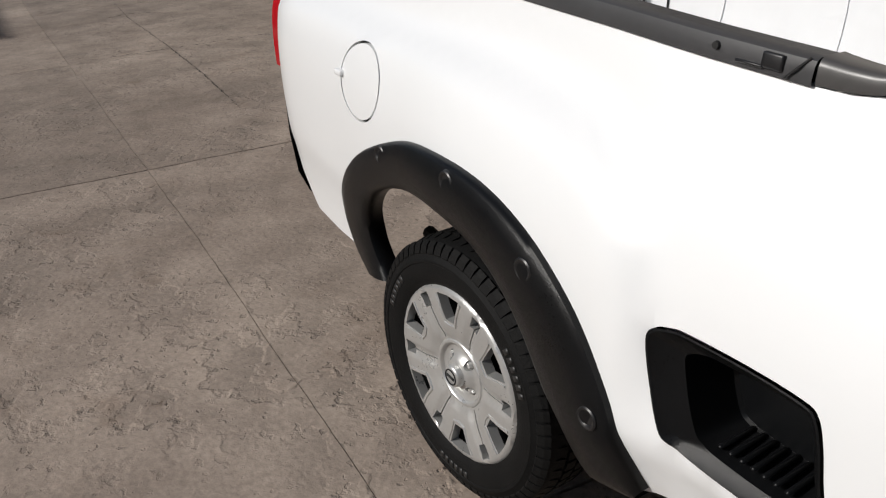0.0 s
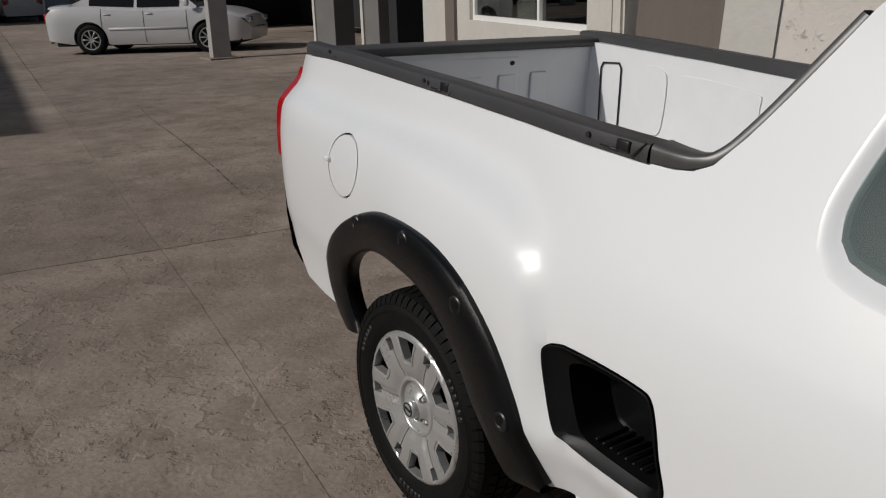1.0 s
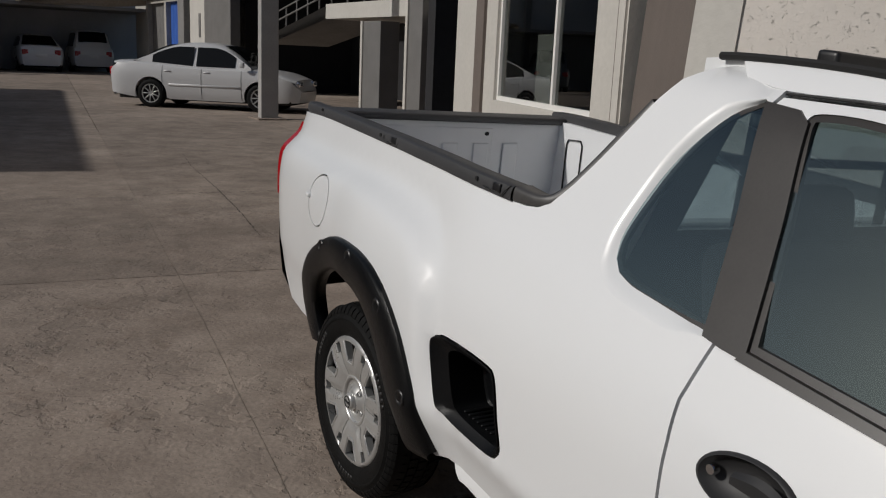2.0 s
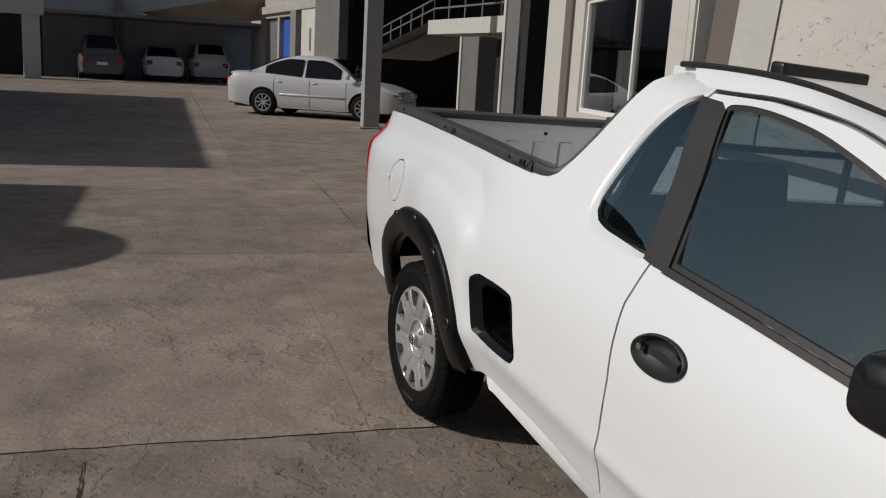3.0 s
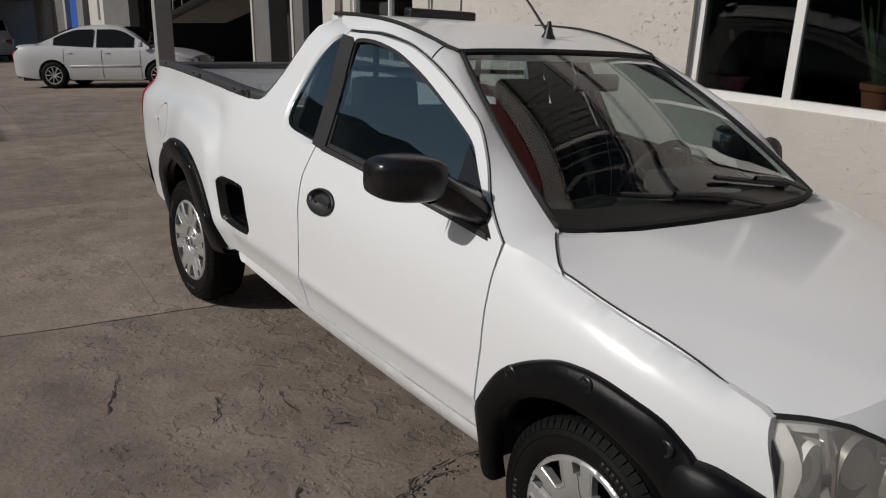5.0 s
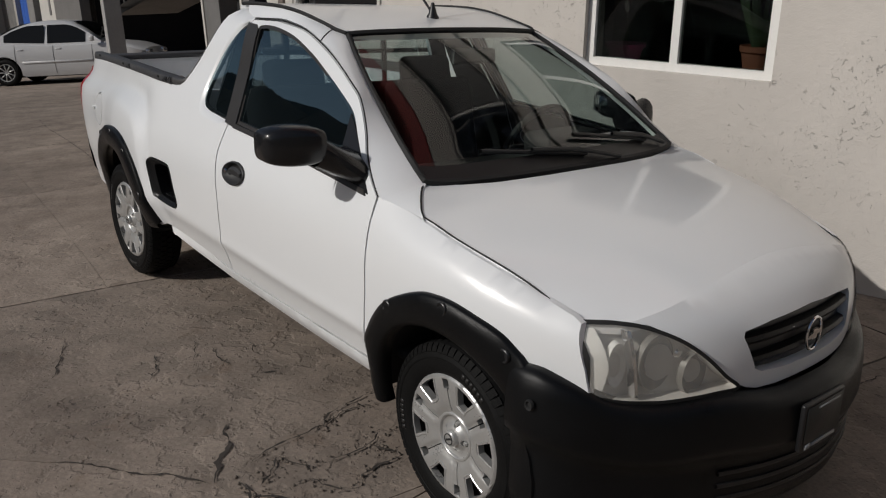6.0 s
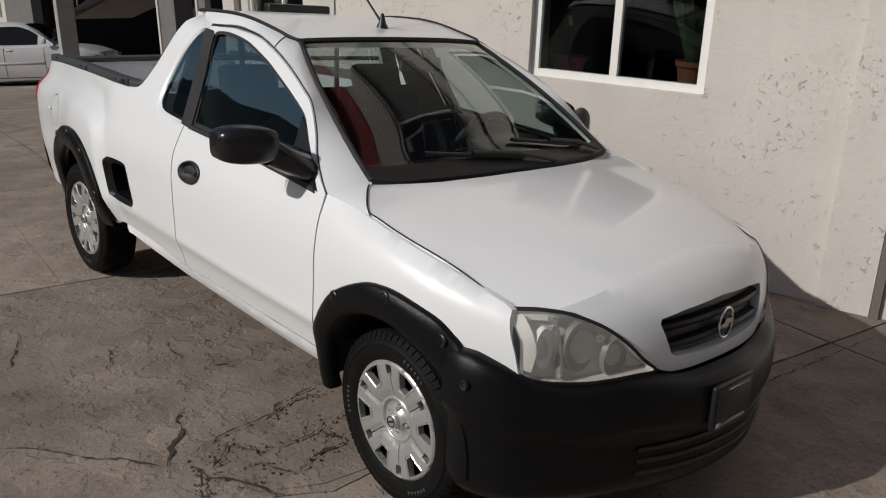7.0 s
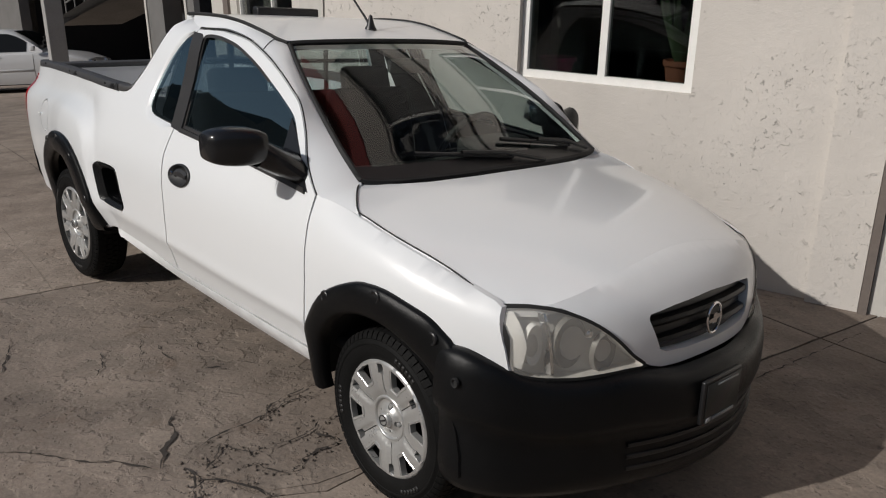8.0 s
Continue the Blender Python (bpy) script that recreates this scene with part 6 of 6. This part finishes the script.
rows = [[(-19.2, Y0 + 0.02, 1.62), (-19.2, Y0 + 1.7, 1.62)], [(-15.3, Y0 + 0.02, 2.28), (-15.3, Y0 + 1.7, 2.28)], [(-15.3, Y0 + 0.02, 2.0), (-15.3, Y0 + 1.7, 2.0)], [(-19.2, Y0 + 0.02, 1.40), (-19.2, Y0 + 1.7, 1.40)], [(-19.2, Y0 + 0.02, 1.62), (-19.2, Y0 + 1.7, 1.62)]]
st_ = grid("stair_ramp", rows, GREY_WALL, smooth=False)
st_.matrix_world = FAR
tagged(st_, "sloping concrete stair string to the walkway", "stairs", kind="structure")
tube_ = tube("handrail", [(-16.2, Y0 - 0.9, 0.35), (-17.2, Y0 - 0.9, 1.25), (-17.25, Y0 - 0.9, 1.35)], 0.035, STEEL)
tube_.matrix_world = FAR
tagged(tube_, "grey sloping handrail beside the column", "handrail", kind="structure")
# recess walls and soffit: the shade under the storey is in their colour
block("undercroft_back", (-24.0, Y0 + 4.0, -0.3), (-6.0, Y0 + 4.2, 7.0), NEAR_BLACK, FAR, label="back wall of the open ground floor, near-black for its shade", category="wall")
block("undercroft_end", (-22.85, Y0 + 0.3, -0.3), (-22.7, Y0 + 4.0, 7.0), NEAR_BLACK, FAR, label="side wall of the open ground floor, near-black for its shade", category="wall")
block("undercroft_side", (-7.6, 4.2, -0.3), (-7.4, Y0 + 4.0, 7.0), NEAR_BLACK, FAR, label="side wall of the open ground floor, near-black for its shade", category="wall")
block("upper_floor", (-22.8, Y0 - 0.2, 4.4), (-6.0, Y0 + 4.0, 7.0), NEAR_BLACK, FAR, label="underside of the upper storey, near-black for its shade", category="ceiling")

# far stretch of the facade with doors
wall_with_hole("facade", -36.0, -22.7, -0.3, 7.5, [(-33.7, -31.0, 0.0, 2.8), (-30.7, -28.2, 0.0, 2.8), (-33.0, -31.6, 3.6, 5.0), (-30.4, -28.6, 3.6, 5.0)], 0.4, FAR @ Matrix.Translation((0, 6.15, 0)), FACADE_WALL, "pale two-storey facade with doors and upper windows")
block("facade_ledge", (-36.0, 6.0, 2.95), (-22.7, 6.2, 3.25), FACADE_WALL, FAR, 0.02, "projecting pale ledge over the doors", "ledge")
for x0, x1, mt, lb in ((-33.7, -31.0, STEEL, "grey roller door in the far facade"), (-30.7, -28.2, BLUE, "blue metal door in the far facade")):
    d_ = root("facade_door", lb, "door", kind="structure")
    d_.matrix_world = FAR
    nn = 6
    for i in range(nn):
        a = x0 + (x1 - x0) * i / nn
        part("door_panel", box_bm((a + 0.01, 6.32, 0.0), (a + (x1 - x0) / nn - 0.01, 6.37, 2.8), 0.008, 1), mt, d_, smooth=False)
block("pilaster_far", (-28.1, 5.92, 0), (-27.3, 6.14, 2.95), GREY_WALL, FAR, 0.01, "grey pilaster on the far facade", "pilaster")
block("white_shutter", (-27.0, 6.05, 0.25), (-24.6, 6.13, 3.4), SMOOTH_WALL, FAR, 0.01, "white closed shutter on the facade", "shutter")
block("shutter_slot", (-25.9, 6.035, 1.55), (-25.68, 6.048, 2.3), STEEL, FAR, label="narrow slot in the white shutter", category="vent")
block("facade_end_pilaster", (-24.55, 5.85, 0), (-21.9, 6.14, 7.0), STEEL, FAR, 0.01, "grey pilaster at the facade's end", "pilaster")
for x0, x1 in ((-33.0, -31.6), (-30.4, -28.6)):
    block("facade_window_pane", (x0, 6.42, 3.6), (x1, 6.45, 5.0), GRILLE, FAR, label="dark upper window of the far facade", category="window")
bn = lathe_bm([(0.0, 0.9), (0.28, 0.9), (0.30, 0.88), (0.29, 0.6), (0.30, 0.58), (0.29, 0.3), (0.30, 0.28), (0.29, 0.0), (0.0, 0.0)], 24)
bn.transform(Matrix.Rotation(radians(90), 4, "X"))
for x0, mt, lb in ((-26.6, BLUE, "blue plastic drum by the facade"), (-25.8, NEAR_BLACK, "black plastic drum by the facade")):
    b_ = bn.copy()
    db = part("drum", b_, mt)
    db.matrix_world = FAR @ Matrix.Translation((x0, 5.5, 0.0))
    tagged(db, lb, "drum", "drums by the facade")
bn.free()

# back of the yard
block("wall_back", (-38.4, -20.0, -0.3), (-38.0, 6.6, 9.0), BACK_WALL, FAR, label="tall grey concrete wall at the back of the yard", category="wall")
for y0 in (-12.0, -6.0, 0.6):
    block("wall_back_pier", (-38.0, y0, 0), (-37.75, y0 + 0.35, 9.0), GREY_WALL, FAR, label="grey pier on the back wall", category="pier")
block("carport_roof", (-38.0, -3.2, 2.5), (-34.0, 6.5, 2.62), GREY_WALL, FAR, label="low roof over the parked cars", category="roof")
tp = grid("tarpaulin", [[(-33.7 - 0.4 * math.sin(v * 3.1 + 2 * u), 1.4 + 4.9 * u, 2.62 + 0.15 * u + (0.12 + 0.95 * u) * v - 0.12 * math.sin(u * 3.1) * (1 - v)) for v in np.linspace(0, 1, 6)] for u in np.linspace(0, 1, 12)], mat("tan_tarpaulin", (0.30, 0.25, 0.19), 0.8, vary=0.2, scale=1.5, fine=12))
tp.matrix_world = FAR
tagged(tp, "tan tarpaulin hung over the carport's edge", "tarpaulin")
po = root("portal", "pale concrete gateway with a dark opening", "gateway", kind="structure")
po.matrix_world = FAR
part("gate_pier", box_bm((-33.0, -2.95, -0.2), (-32.5, -2.35, 2.6), 0.02, 1), SMOOTH_WALL, po, smooth=False)
part("gate_pier", box_bm((-33.0, -9.2, -0.2), (-32.5, -8.6, 2.6), 0.02, 1), SMOOTH_WALL, po, smooth=False)
part("gate_lintel", box_bm((-33.05, -9.3, 2.3), (-32.45, -2.2, 2.85), 0.02, 1), SMOOTH_WALL, po, smooth=False)
# near-black sheet gives the gateway's opening its shade
part("gate_back", box_bm((-36.0, -9.2, -0.2), (-35.9, -2.3, 2.6)), NEAR_BLACK, po, smooth=False)

# the side of the yard behind the camera: unseen plain bodies that shade part of it
OPP = Matrix.Rotation(radians(-6.6), 4, "Z")
def opposite(name, corner, size, height, label, bevel=0.0):
    """An unseen plain block whose roof corner shades the ground at corner; its roof follows the falling yard."""
    rise = height - corner[2]
    c = Vector((corner[0] + SUN_TO.x / SUN_TO.z * rise, corner[1] + SUN_TO.y / SUN_TO.z * rise, height))
    ob = part(name, box_bm((min(0, size[0]), -size[1], -7.0), (max(0, size[0]), 0, 0.0), bevel, 4), GREY_WALL, smooth=False)
    ob.matrix_world = Matrix.Translation(c) @ OPP @ Matrix.Rotation(-math.atan(0.088), 4, "Y")
    return tagged(ob, label, "building", kind="structure")


opposite("building_opposite", (-6.87, -0.43, -0.53), (-15.6, 9.0), 4.5, "plain grey building across the yard")
# out of view, placed only to cast the second, lower shadow
opposite("outbuilding_opposite", (-5.55, -1.72, -0.42), (2.2, 2.5), 2.3, "low plain grey block out of view, shaped to its shadow")
# added cylinder out of view, its round top casts the rounded shadow
tank = lathe_bm([(0.0, 2.42), (0.25, 2.40), (0.7, 2.33), (0.86, 2.2), (0.88, 2.1), (0.88, -0.8)], 32)
tank.transform(Matrix.Rotation(radians(90), 4, "X"))
tk = part("water_tank", tank, GREY_WALL)
tk.location = (-3.80, -6.24, 0.0)
tagged(tk, "round grey cylinder out of view, shaped to its shadow", "water tank", kind="structure")
block("wall_front", (0, 0, -0.5), (0.3, 30.0, 5.0), GREY_WALL, Matrix.Translation((13.0, -16.0, 0)), label="plain grey wall closing the yard in front", category="wall")
block("wall_opposite", (0, 0, -0.5), (30.0, 0.3, 3.2), GREY_WALL, Matrix.Translation((-8.0, -14.0, 0)), label="plain grey wall across the yard", category="wall")

# added blocks out of view, their tops set for the side glass's dark reflection
for y0, y1, z1 in ((-21.0, -10.5, 12.6), (-25.5, -21.05, 15.4), (-29.5, -25.55, 17.0), (-44.0, -29.55, 18.2)):
    block("building_far", (-50.0, y0, -6.0), (-45.0, y1, z1), GREY_WALL, Matrix.Identity(4), label="plain grey block out of view, for the skyline in the side glass", category="building")

# pot plants behind the first window
def pot_plant(x, y, z, r, h, pot_mat, label, tall):
    p = root("pot_plant", label, "plant", "plants in the window")
    p.matrix_world = WALL @ Matrix.Translation((x, y, z))
    pot = lathe_bm([(0.0, 0.0), (r * 0.72, 0.0), (r * 0.93, h * 0.78), (r, h * 0.78), (r * 1.06, h * 0.80), (r * 1.06, h), (r * 0.96, h), (r * 0.92, h * 0.9), (0.0, h * 0.88)], 24)
    pot.transform(Matrix.Rotation(radians(90), 4, "X"))
    part("pot", pot, pot_mat, p)
    rnd = random.Random(int(100 * r + x * 7))
    leaf_mat = mat("leaf_green", (0.06, 0.10, 0.045), 0.5, vary=0.35, scale=12, fine=60)
    for i in range(tall):
        a, lean = rnd.uniform(0, 6.28), rnd.uniform(0.02, 0.07)
        L, w = rnd.uniform(0.26, 0.50), rnd.uniform(0.014, 0.022)
        rows = []
        for t in np.linspace(0, 1, 9):
            ww = w * math.sin(math.pi * min(0.98, 0.25 + 0.75 * t)) ** 0.7
            cx, cy = (0.3 * r + lean * t * 2) * math.cos(a), (0.3 * r + lean * t * 2) * math.sin(a)
            tw = a + 1.2 * t
            rows.append([(cx - ww * math.sin(tw), cy + ww * math.cos(tw), h * 0.85 + L * t), (cx + 0.3 * ww * math.cos(tw), cy + 0.3 * ww * math.sin(tw), h * 0.85 + L * t), (cx + ww * math.sin(tw), cy - ww * math.cos(tw), h * 0.85 + L * t)])
        grid("leaf", rows, leaf_mat, p)
    return p


PINK = mat("pink_plastic_pot", (0.42, 0.07, 0.20), 0.5, vary=0.1)
TERRA = mat("terracotta_pot", (0.36, 0.14, 0.08), 0.8, vary=0.15, scale=15, fine=90)
pot_plant(-0.985, 0.36, 1.015, 0.092, 0.155, TERRA, "sansevieria in a terracotta pot", 17)
lp = pot_plant(-1.775, 0.36, 1.015, 0.115, 0.115, PINK, "small plant with one pale bloom in a pink pot", 0)
tube("stem", [(0, 0, 0.09), (0.004, 0.003, 0.20), (-0.004, 0.0, 0.30)], 0.003, mat("stem_green", (0.07, 0.12, 0.05), 0.6), lp)
rows = [[(-0.004 + 0.016 * math.sin(math.pi * t) ** 0.8 * math.cos(a) - 0.012 * t, 0.010 * math.sin(math.pi * t) * math.sin(a), 0.29 + 0.075 * t) for a in np.linspace(0, 2 * math.pi, 9)] for t in np.linspace(0.02, 0.99, 7)]
grid("bloom", rows, mat("white_petal", (0.75, 0.74, 0.68), 0.6), lp)
for k in range(4):
    a = k * 1.6
    rows = [[(0.004 + t * 0.04 * math.cos(a) + s2 * 0.010 * math.sin(math.pi * t) * -math.sin(a), t * 0.04 * math.sin(a) + s2 * 0.010 * math.sin(math.pi * t) * math.cos(a), 0.17 + 0.03 * t - 0.02 * t * t) for s2 in (-1, 0, 1)] for t in np.linspace(0.01, 0.99, 6)]
    grid("leaf", rows, mat("leaf_small", (0.06, 0.11, 0.05), 0.5), lp)

# ---- parked cars ----
CAR_SILVER = mat("silver_white_car_paint", (0.52, 0.52, 0.525), 0.3, vary=0.03, scale=2, coat=0.5)
CAR_WHITE = mat("white_car_paint", (0.72, 0.72, 0.71), 0.32, vary=0.03, scale=2, coat=0.4)
CAR_DARK = mat("grey_car_paint", (0.10, 0.105, 0.11), 0.35, vary=0.06, scale=2, coat=0.4)
CAR_GLASS = mat("dark_car_glass", (0.008, 0.009, 0.010), 0.08, ior=1.3)


def small_wheel(r, width, material, rim_r):
    w = new("wheel")
    part("tyre", lathe_bm([(rim_r, width / 2 - 0.01), (rim_r + 0.02, width / 2), (r - 0.03, width / 2 - 0.004), (r, width / 2 - 0.03), (r, -width / 2 + 0.03), (r - 0.03, -width / 2), (rim_r, -width / 2)], 36), RUBBER, w)
    part("hub_disc", lathe_bm([(0, width / 2 - 0.06), (rim_r, width / 2 - 0.05)], 24), DARK, w)
    rim = part("rim", lathe_bm([(rim_r - 0.02, width / 2 - 0.02), (rim_r - 0.012, width / 2 - 0.006), (rim_r + 0.002, width / 2 - 0.004), (rim_r + 0.004, width / 2 - 0.03)], 36), material, w)
    part("hub", lathe_bm([(0, width / 2 - 0.012), (0.035, width / 2 - 0.014), (0.04, width / 2 - 0.05)], 16), material, rim)
    for k in range(9):
        a = 2 * math.pi * k / 9
        bm = box_bm((0.03, width / 2 - 0.04, -0.011), (rim_r - 0.01, width / 2 - 0.014, 0.011), 0.004, 1)
        bm.transform(Matrix.Rotation(a, 4, "Y"))
        part("spoke", bm, material, rim)
    return w


def make_car(name, m, label, paint, L=4.38, W=1.735, H=1.45, wb=2.51, kind="sedan", cat="car", squash=1.0):
    c = root(name, label, cat)
    c.matrix_world = m @ Matrix.Diagonal((squash, squash, squash, 1))
    hw = W / 2
    fo = 0.88
    x0, x1 = -(L - wb - fo), wb + fo
    R = 0.31
    if kind == "sedan":
        top = ([x0, x0 + 0.03, x0 + 0.16, x0 + 0.60, wb * 0.25, wb * 0.5, wb - 0.28, wb + 0.3, x1 - 0.20, x1 - 0.04, x1], [0.60, 0.93, 0.995, 1.01, 0.955, 0.93, 0.925, 0.865, 0.75, 0.66, 0.45])
        roof = ([-0.42, -0.12, 0.20, 0.55, 0.95, 1.38, 1.70, 2.02, 2.30], [1.0, 1.15, 1.31, H - 0.035, H, H - 0.015, H - 0.09, 1.17, 0.95])
    else:
        top = ([x0, x0 + 0.03, x0 + 0.2, wb * 0.5, wb - 0.2, wb + 0.35, x1 - 0.12, x1 - 0.02, x1], [0.6, 0.98, 1.02, 1.0, 0.99, 0.93, 0.82, 0.66, 0.5])
        roof = ([x0 + 0.03, x0 + 0.12, x0 + 0.35, wb * 0.40, wb * 0.62, wb - 0.25, wb + 0.2], [1.0, 1.30, H - 0.03, H, H - 0.03, 1.25, 0.97])
    bt = lambda x: smooth_table(x, *top)
    def side_y(x, z):
        w = hw * smooth_table(z, [0.15, 0.3, 0.5, 0.7, 0.85, 1.0, 1.05], [0.88, 0.95, 0.985, 1.0, 0.975, 0.91, 0.88])
        e0, e1 = (x - x0), (x1 - x)
        w -= 0.16 * math.exp(-max(e0, 0) / 0.13) + 0.22 * math.exp(-max(e1, 0) / 0.18)
        return w
    arch = lambda cx: [(cx + (R + 0.055) * math.cos(a), 0.31 + (R + 0.055) * math.sin(a)) for a in np.linspace(math.pi + 0.25, -0.25, 19)]
    upper = [(x, bt(x) - 0.06) for x in np.linspace(x1 - 0.02, x0 + 0.02, 26)]
    out = [(x0 + 0.02, 0.30), (-R - 0.10, 0.22)] + arch(0.0) + [(R + 0.12, 0.20), (wb - R - 0.12, 0.20)] + arch(wb) + [(x1 - 0.05, 0.24), (x1 - 0.01, 0.40)] + upper
    for s in (-1, 1):
        sd = sheet("body_side", out, [], lambda x, z: (x, s * side_y(x, z), z), 0.12, paint, c, depth=lambda x, z: (0, -s * 0.05, 0), edge=0.06)
        for xs in ((wb - 0.42, wb * 0.47, 0.28), ) if kind == "sedan" else ((wb - 0.4, wb * 0.45, 0.15),):
            for xx in xs:
                tube("door_gap", [(xx, s * (side_y(xx, z) + 0.001), z) for z in np.linspace(0.24, bt(xx) - 0.05, 9)], 0.005, SEAM, sd, sides=4)
        for xx in (wb * 0.47 + 0.14, 0.42):
            part("door_handle", box_bm((xx - 0.09, s * side_y(xx, 0.80) - 0.015, 0.80), (xx + 0.06, s * side_y(xx, 0.80) + 0.022, 0.825), 0.008, 1), paint, sd)
        part("side_moulding", box_bm((0.42, s * (hw * 0.99) - 0.012, 0.50), (wb - 0.45, s * (hw * 0.99) + 0.014, 0.545), 0.006, 1), paint, sd)
    rows = []
    for x in np.linspace(x0 + 0.005, x1 - 0.005, 44):
        z = bt(x)
        w = side_y(x, z - 0.06)
        rows.append([(x, y, zz) for y, zz in ((-w, z - 0.06), (-w * 0.96, z - 0.025), (-w * 0.85, z - 0.005), (-w * 0.5, z + 0.012), (0, z + 0.02), (w * 0.5, z + 0.012), (w * 0.85, z - 0.005), (w * 0.96, z - 0.025), (w, z - 0.06))])
    grid("body_top", rows, paint, c)
    for xx, sg in ((x0, -1), (x1, 1)):
        rows = []
        for z in np.linspace(0.24, bt(xx - sg * 0.01) - 0.03, 8):
            w = side_y(xx - sg * 0.02, z)
            bul = 0.05 * math.sin((z - 0.2) * 3.2)
            rows.append([(xx + sg * (bul - 0.06 * (abs(f) ** 3)), f * w, z) for f in np.linspace(-1, 1, 13)])
        grid("bumper_face", rows, paint, c)
    # greenhouse
    gz = lambda x: smooth_table(x, *roof)
    gx = np.linspace(roof[0][0], roof[0][-1], 30)
    rows = []
    for x in gx:
        z, b = gz(x), bt(x) - 0.02
        wb_ = side_y(x, min(b, 1.0)) * 0.955
        f = max(0.0, (z - b)) / (H - 0.95)
        wt = wb_ - 0.19 * f
        rows.append([(x, y, zz) for y, zz in ((-wb_, b), (-wt - 0.02, b + (z - b) * 0.85), (-wt + 0.05, z - 0.02), (-wt * 0.5, z + 0.005), (0, z + 0.012), (wt * 0.5, z + 0.005), (wt - 0.05, z - 0.02), (wt + 0.02, b + (z - b) * 0.85), (wb_, b))])
    grid("roof", rows, paint, c)
    def gside(x, z, s, o=0.008):
        b = bt(x) - 0.02
        wb_ = side_y(x, min(b, 1.0)) * 0.955
        f = max(0.0, (z - b)) / (H - 0.95)
        return (x, s * (wb_ - 0.19 * f * 0.9 + o), z)
    xa, xb, xc = (0.02, 1.0, 1.93) if kind == "sedan" else (roof[0][1] + 0.25, wb * 0.47, wb - 0.12)
    def win(xl, xr):
        zt = [(x, min(gz(x) - 0.075, H - 0.10)) for x in np.linspace(xr, xl, 9)]
        zt = [(x, max(z, bt(x) + 0.03)) for x, z in zt]
        return [(xl, bt(xl) + 0.005), (xr, bt(xr) + 0.005)] + zt
    for s in (-1, 1):
        for xl, xr in ((xa, xb - 0.04), (xb + 0.04, xc)):
            sheet("side_window", win(xl, xr), [], lambda x, z: gside(x, z, s), 0.2, CAR_GLASS, c, depth=lambda x, z: (0, -s * 0.01, 0))
        part("wing_mirror", box_bm((wb - 0.42, s * (hw + 0.02) - 0.09 * (s < 0), 0.95), (wb - 0.32, s * (hw + 0.02) + 0.09 * (s > 0), 1.07), 0.025, 2), paint, c)
        part("tail_lamp", box_bm((x0 - 0.02, s * (hw - 0.26) - 0.11, 0.66), (x0 + 0.14, s * (hw - 0.26) + 0.11, 0.86), 0.03, 2), RED_LENS, c)
        part("head_lamp", box_bm((x1 - 0.16, s * (hw - 0.30) - 0.13, 0.58), (x1 - 0.01, s * (hw - 0.30) + 0.13, 0.70), 0.03, 2), CHROME, c)
    for xl, xr, nm in ((roof[0][0] + 0.06, roof[0][2] + (0.22 if kind == "sedan" else -0.04), "rear_screen"), (roof[0][-2] - (0.42 if kind == "sedan" else 0.05), roof[0][-1] - 0.06, "front_screen")):
        rows = []
        for x in np.linspace(xl, xr, 8):
            z, b = gz(x), bt(x) - 0.02
            f = max(0.0, (z - b)) / (H - 0.95)
            wt = side_y(x, min(b, 1.0)) * 0.955 - 0.19 * f - 0.07
            up = 0.016
            rows.append([(x + (-up if nm[0] == "r" else up), y, z + up + (0.005 if abs(y) < wt * 0.7 else -0.008)) for y in np.linspace(-wt, wt, 9)])
        grid(nm, rows, CAR_GLASS, c)
    part("number_plate", box_bm((x0 - 0.055, -0.20, 0.58), (x0 - 0.035, 0.20, 0.70), 0.004, 1), ALU, c)
    part("underbody", box_bm((x0 + 0.2, -hw + 0.12, 0.18), (x1 - 0.2, hw - 0.12, 0.40), 0.02, 1), DARK, c)
    w = small_wheel(R, 0.20, SILVER, 0.205)
    w.parent = c
    spots = ((0.0, -1), (0.0, 1), (wb, -1), (wb, 1))
    for i, (x, s) in enumerate(spots):
        q = w if i == 0 else copy_thing(w, Matrix.Identity(4))
        q.matrix_local = Matrix.Translation((x, s * (hw - 0.115), R)) @ (Matrix.Rotation(math.pi, 4, "Z") if s < 0 else Matrix.Identity(4))
    return c


def on_yard(x, y, deg):
    return FAR @ Matrix.Translation((x, y, 0.0)) @ Matrix.Rotation(radians(deg), 4, "Z")


p_r, p_f = Vector((-15.46, 2.20)), Vector((-14.04, 4.04))
hd = math.degrees(math.atan2(p_f.y - p_r.y, p_f.x - p_r.x))
nrm_ = Vector((-math.sin(radians(hd)), math.cos(radians(hd)))) * 0.77
make_car("sedan", on_yard(p_r.x + nrm_.x, p_r.y + nrm_.y, hd), "silver-white four-door sedan standing in the yard", CAR_SILVER, squash=0.92)
make_car("parked_van", on_yard(-34.9, -0.15, 180), "dark grey van parked under the carport", CAR_DARK, L=4.3, W=1.75, H=1.75, wb=2.6, kind="suv", cat="van")
make_car("parked_sedan", on_yard(-36.0, 2.35, 180), "white sedan parked under the carport", CAR_WHITE, L=4.3, W=1.70, H=1.45, wb=2.5)
make_car("parked_suv", on_yard(-37.0, 4.45, 180), "white sport-utility car parked under the carport", CAR_WHITE, L=4.2, W=1.75, H=1.68, wb=2.5, kind="suv", cat="car")
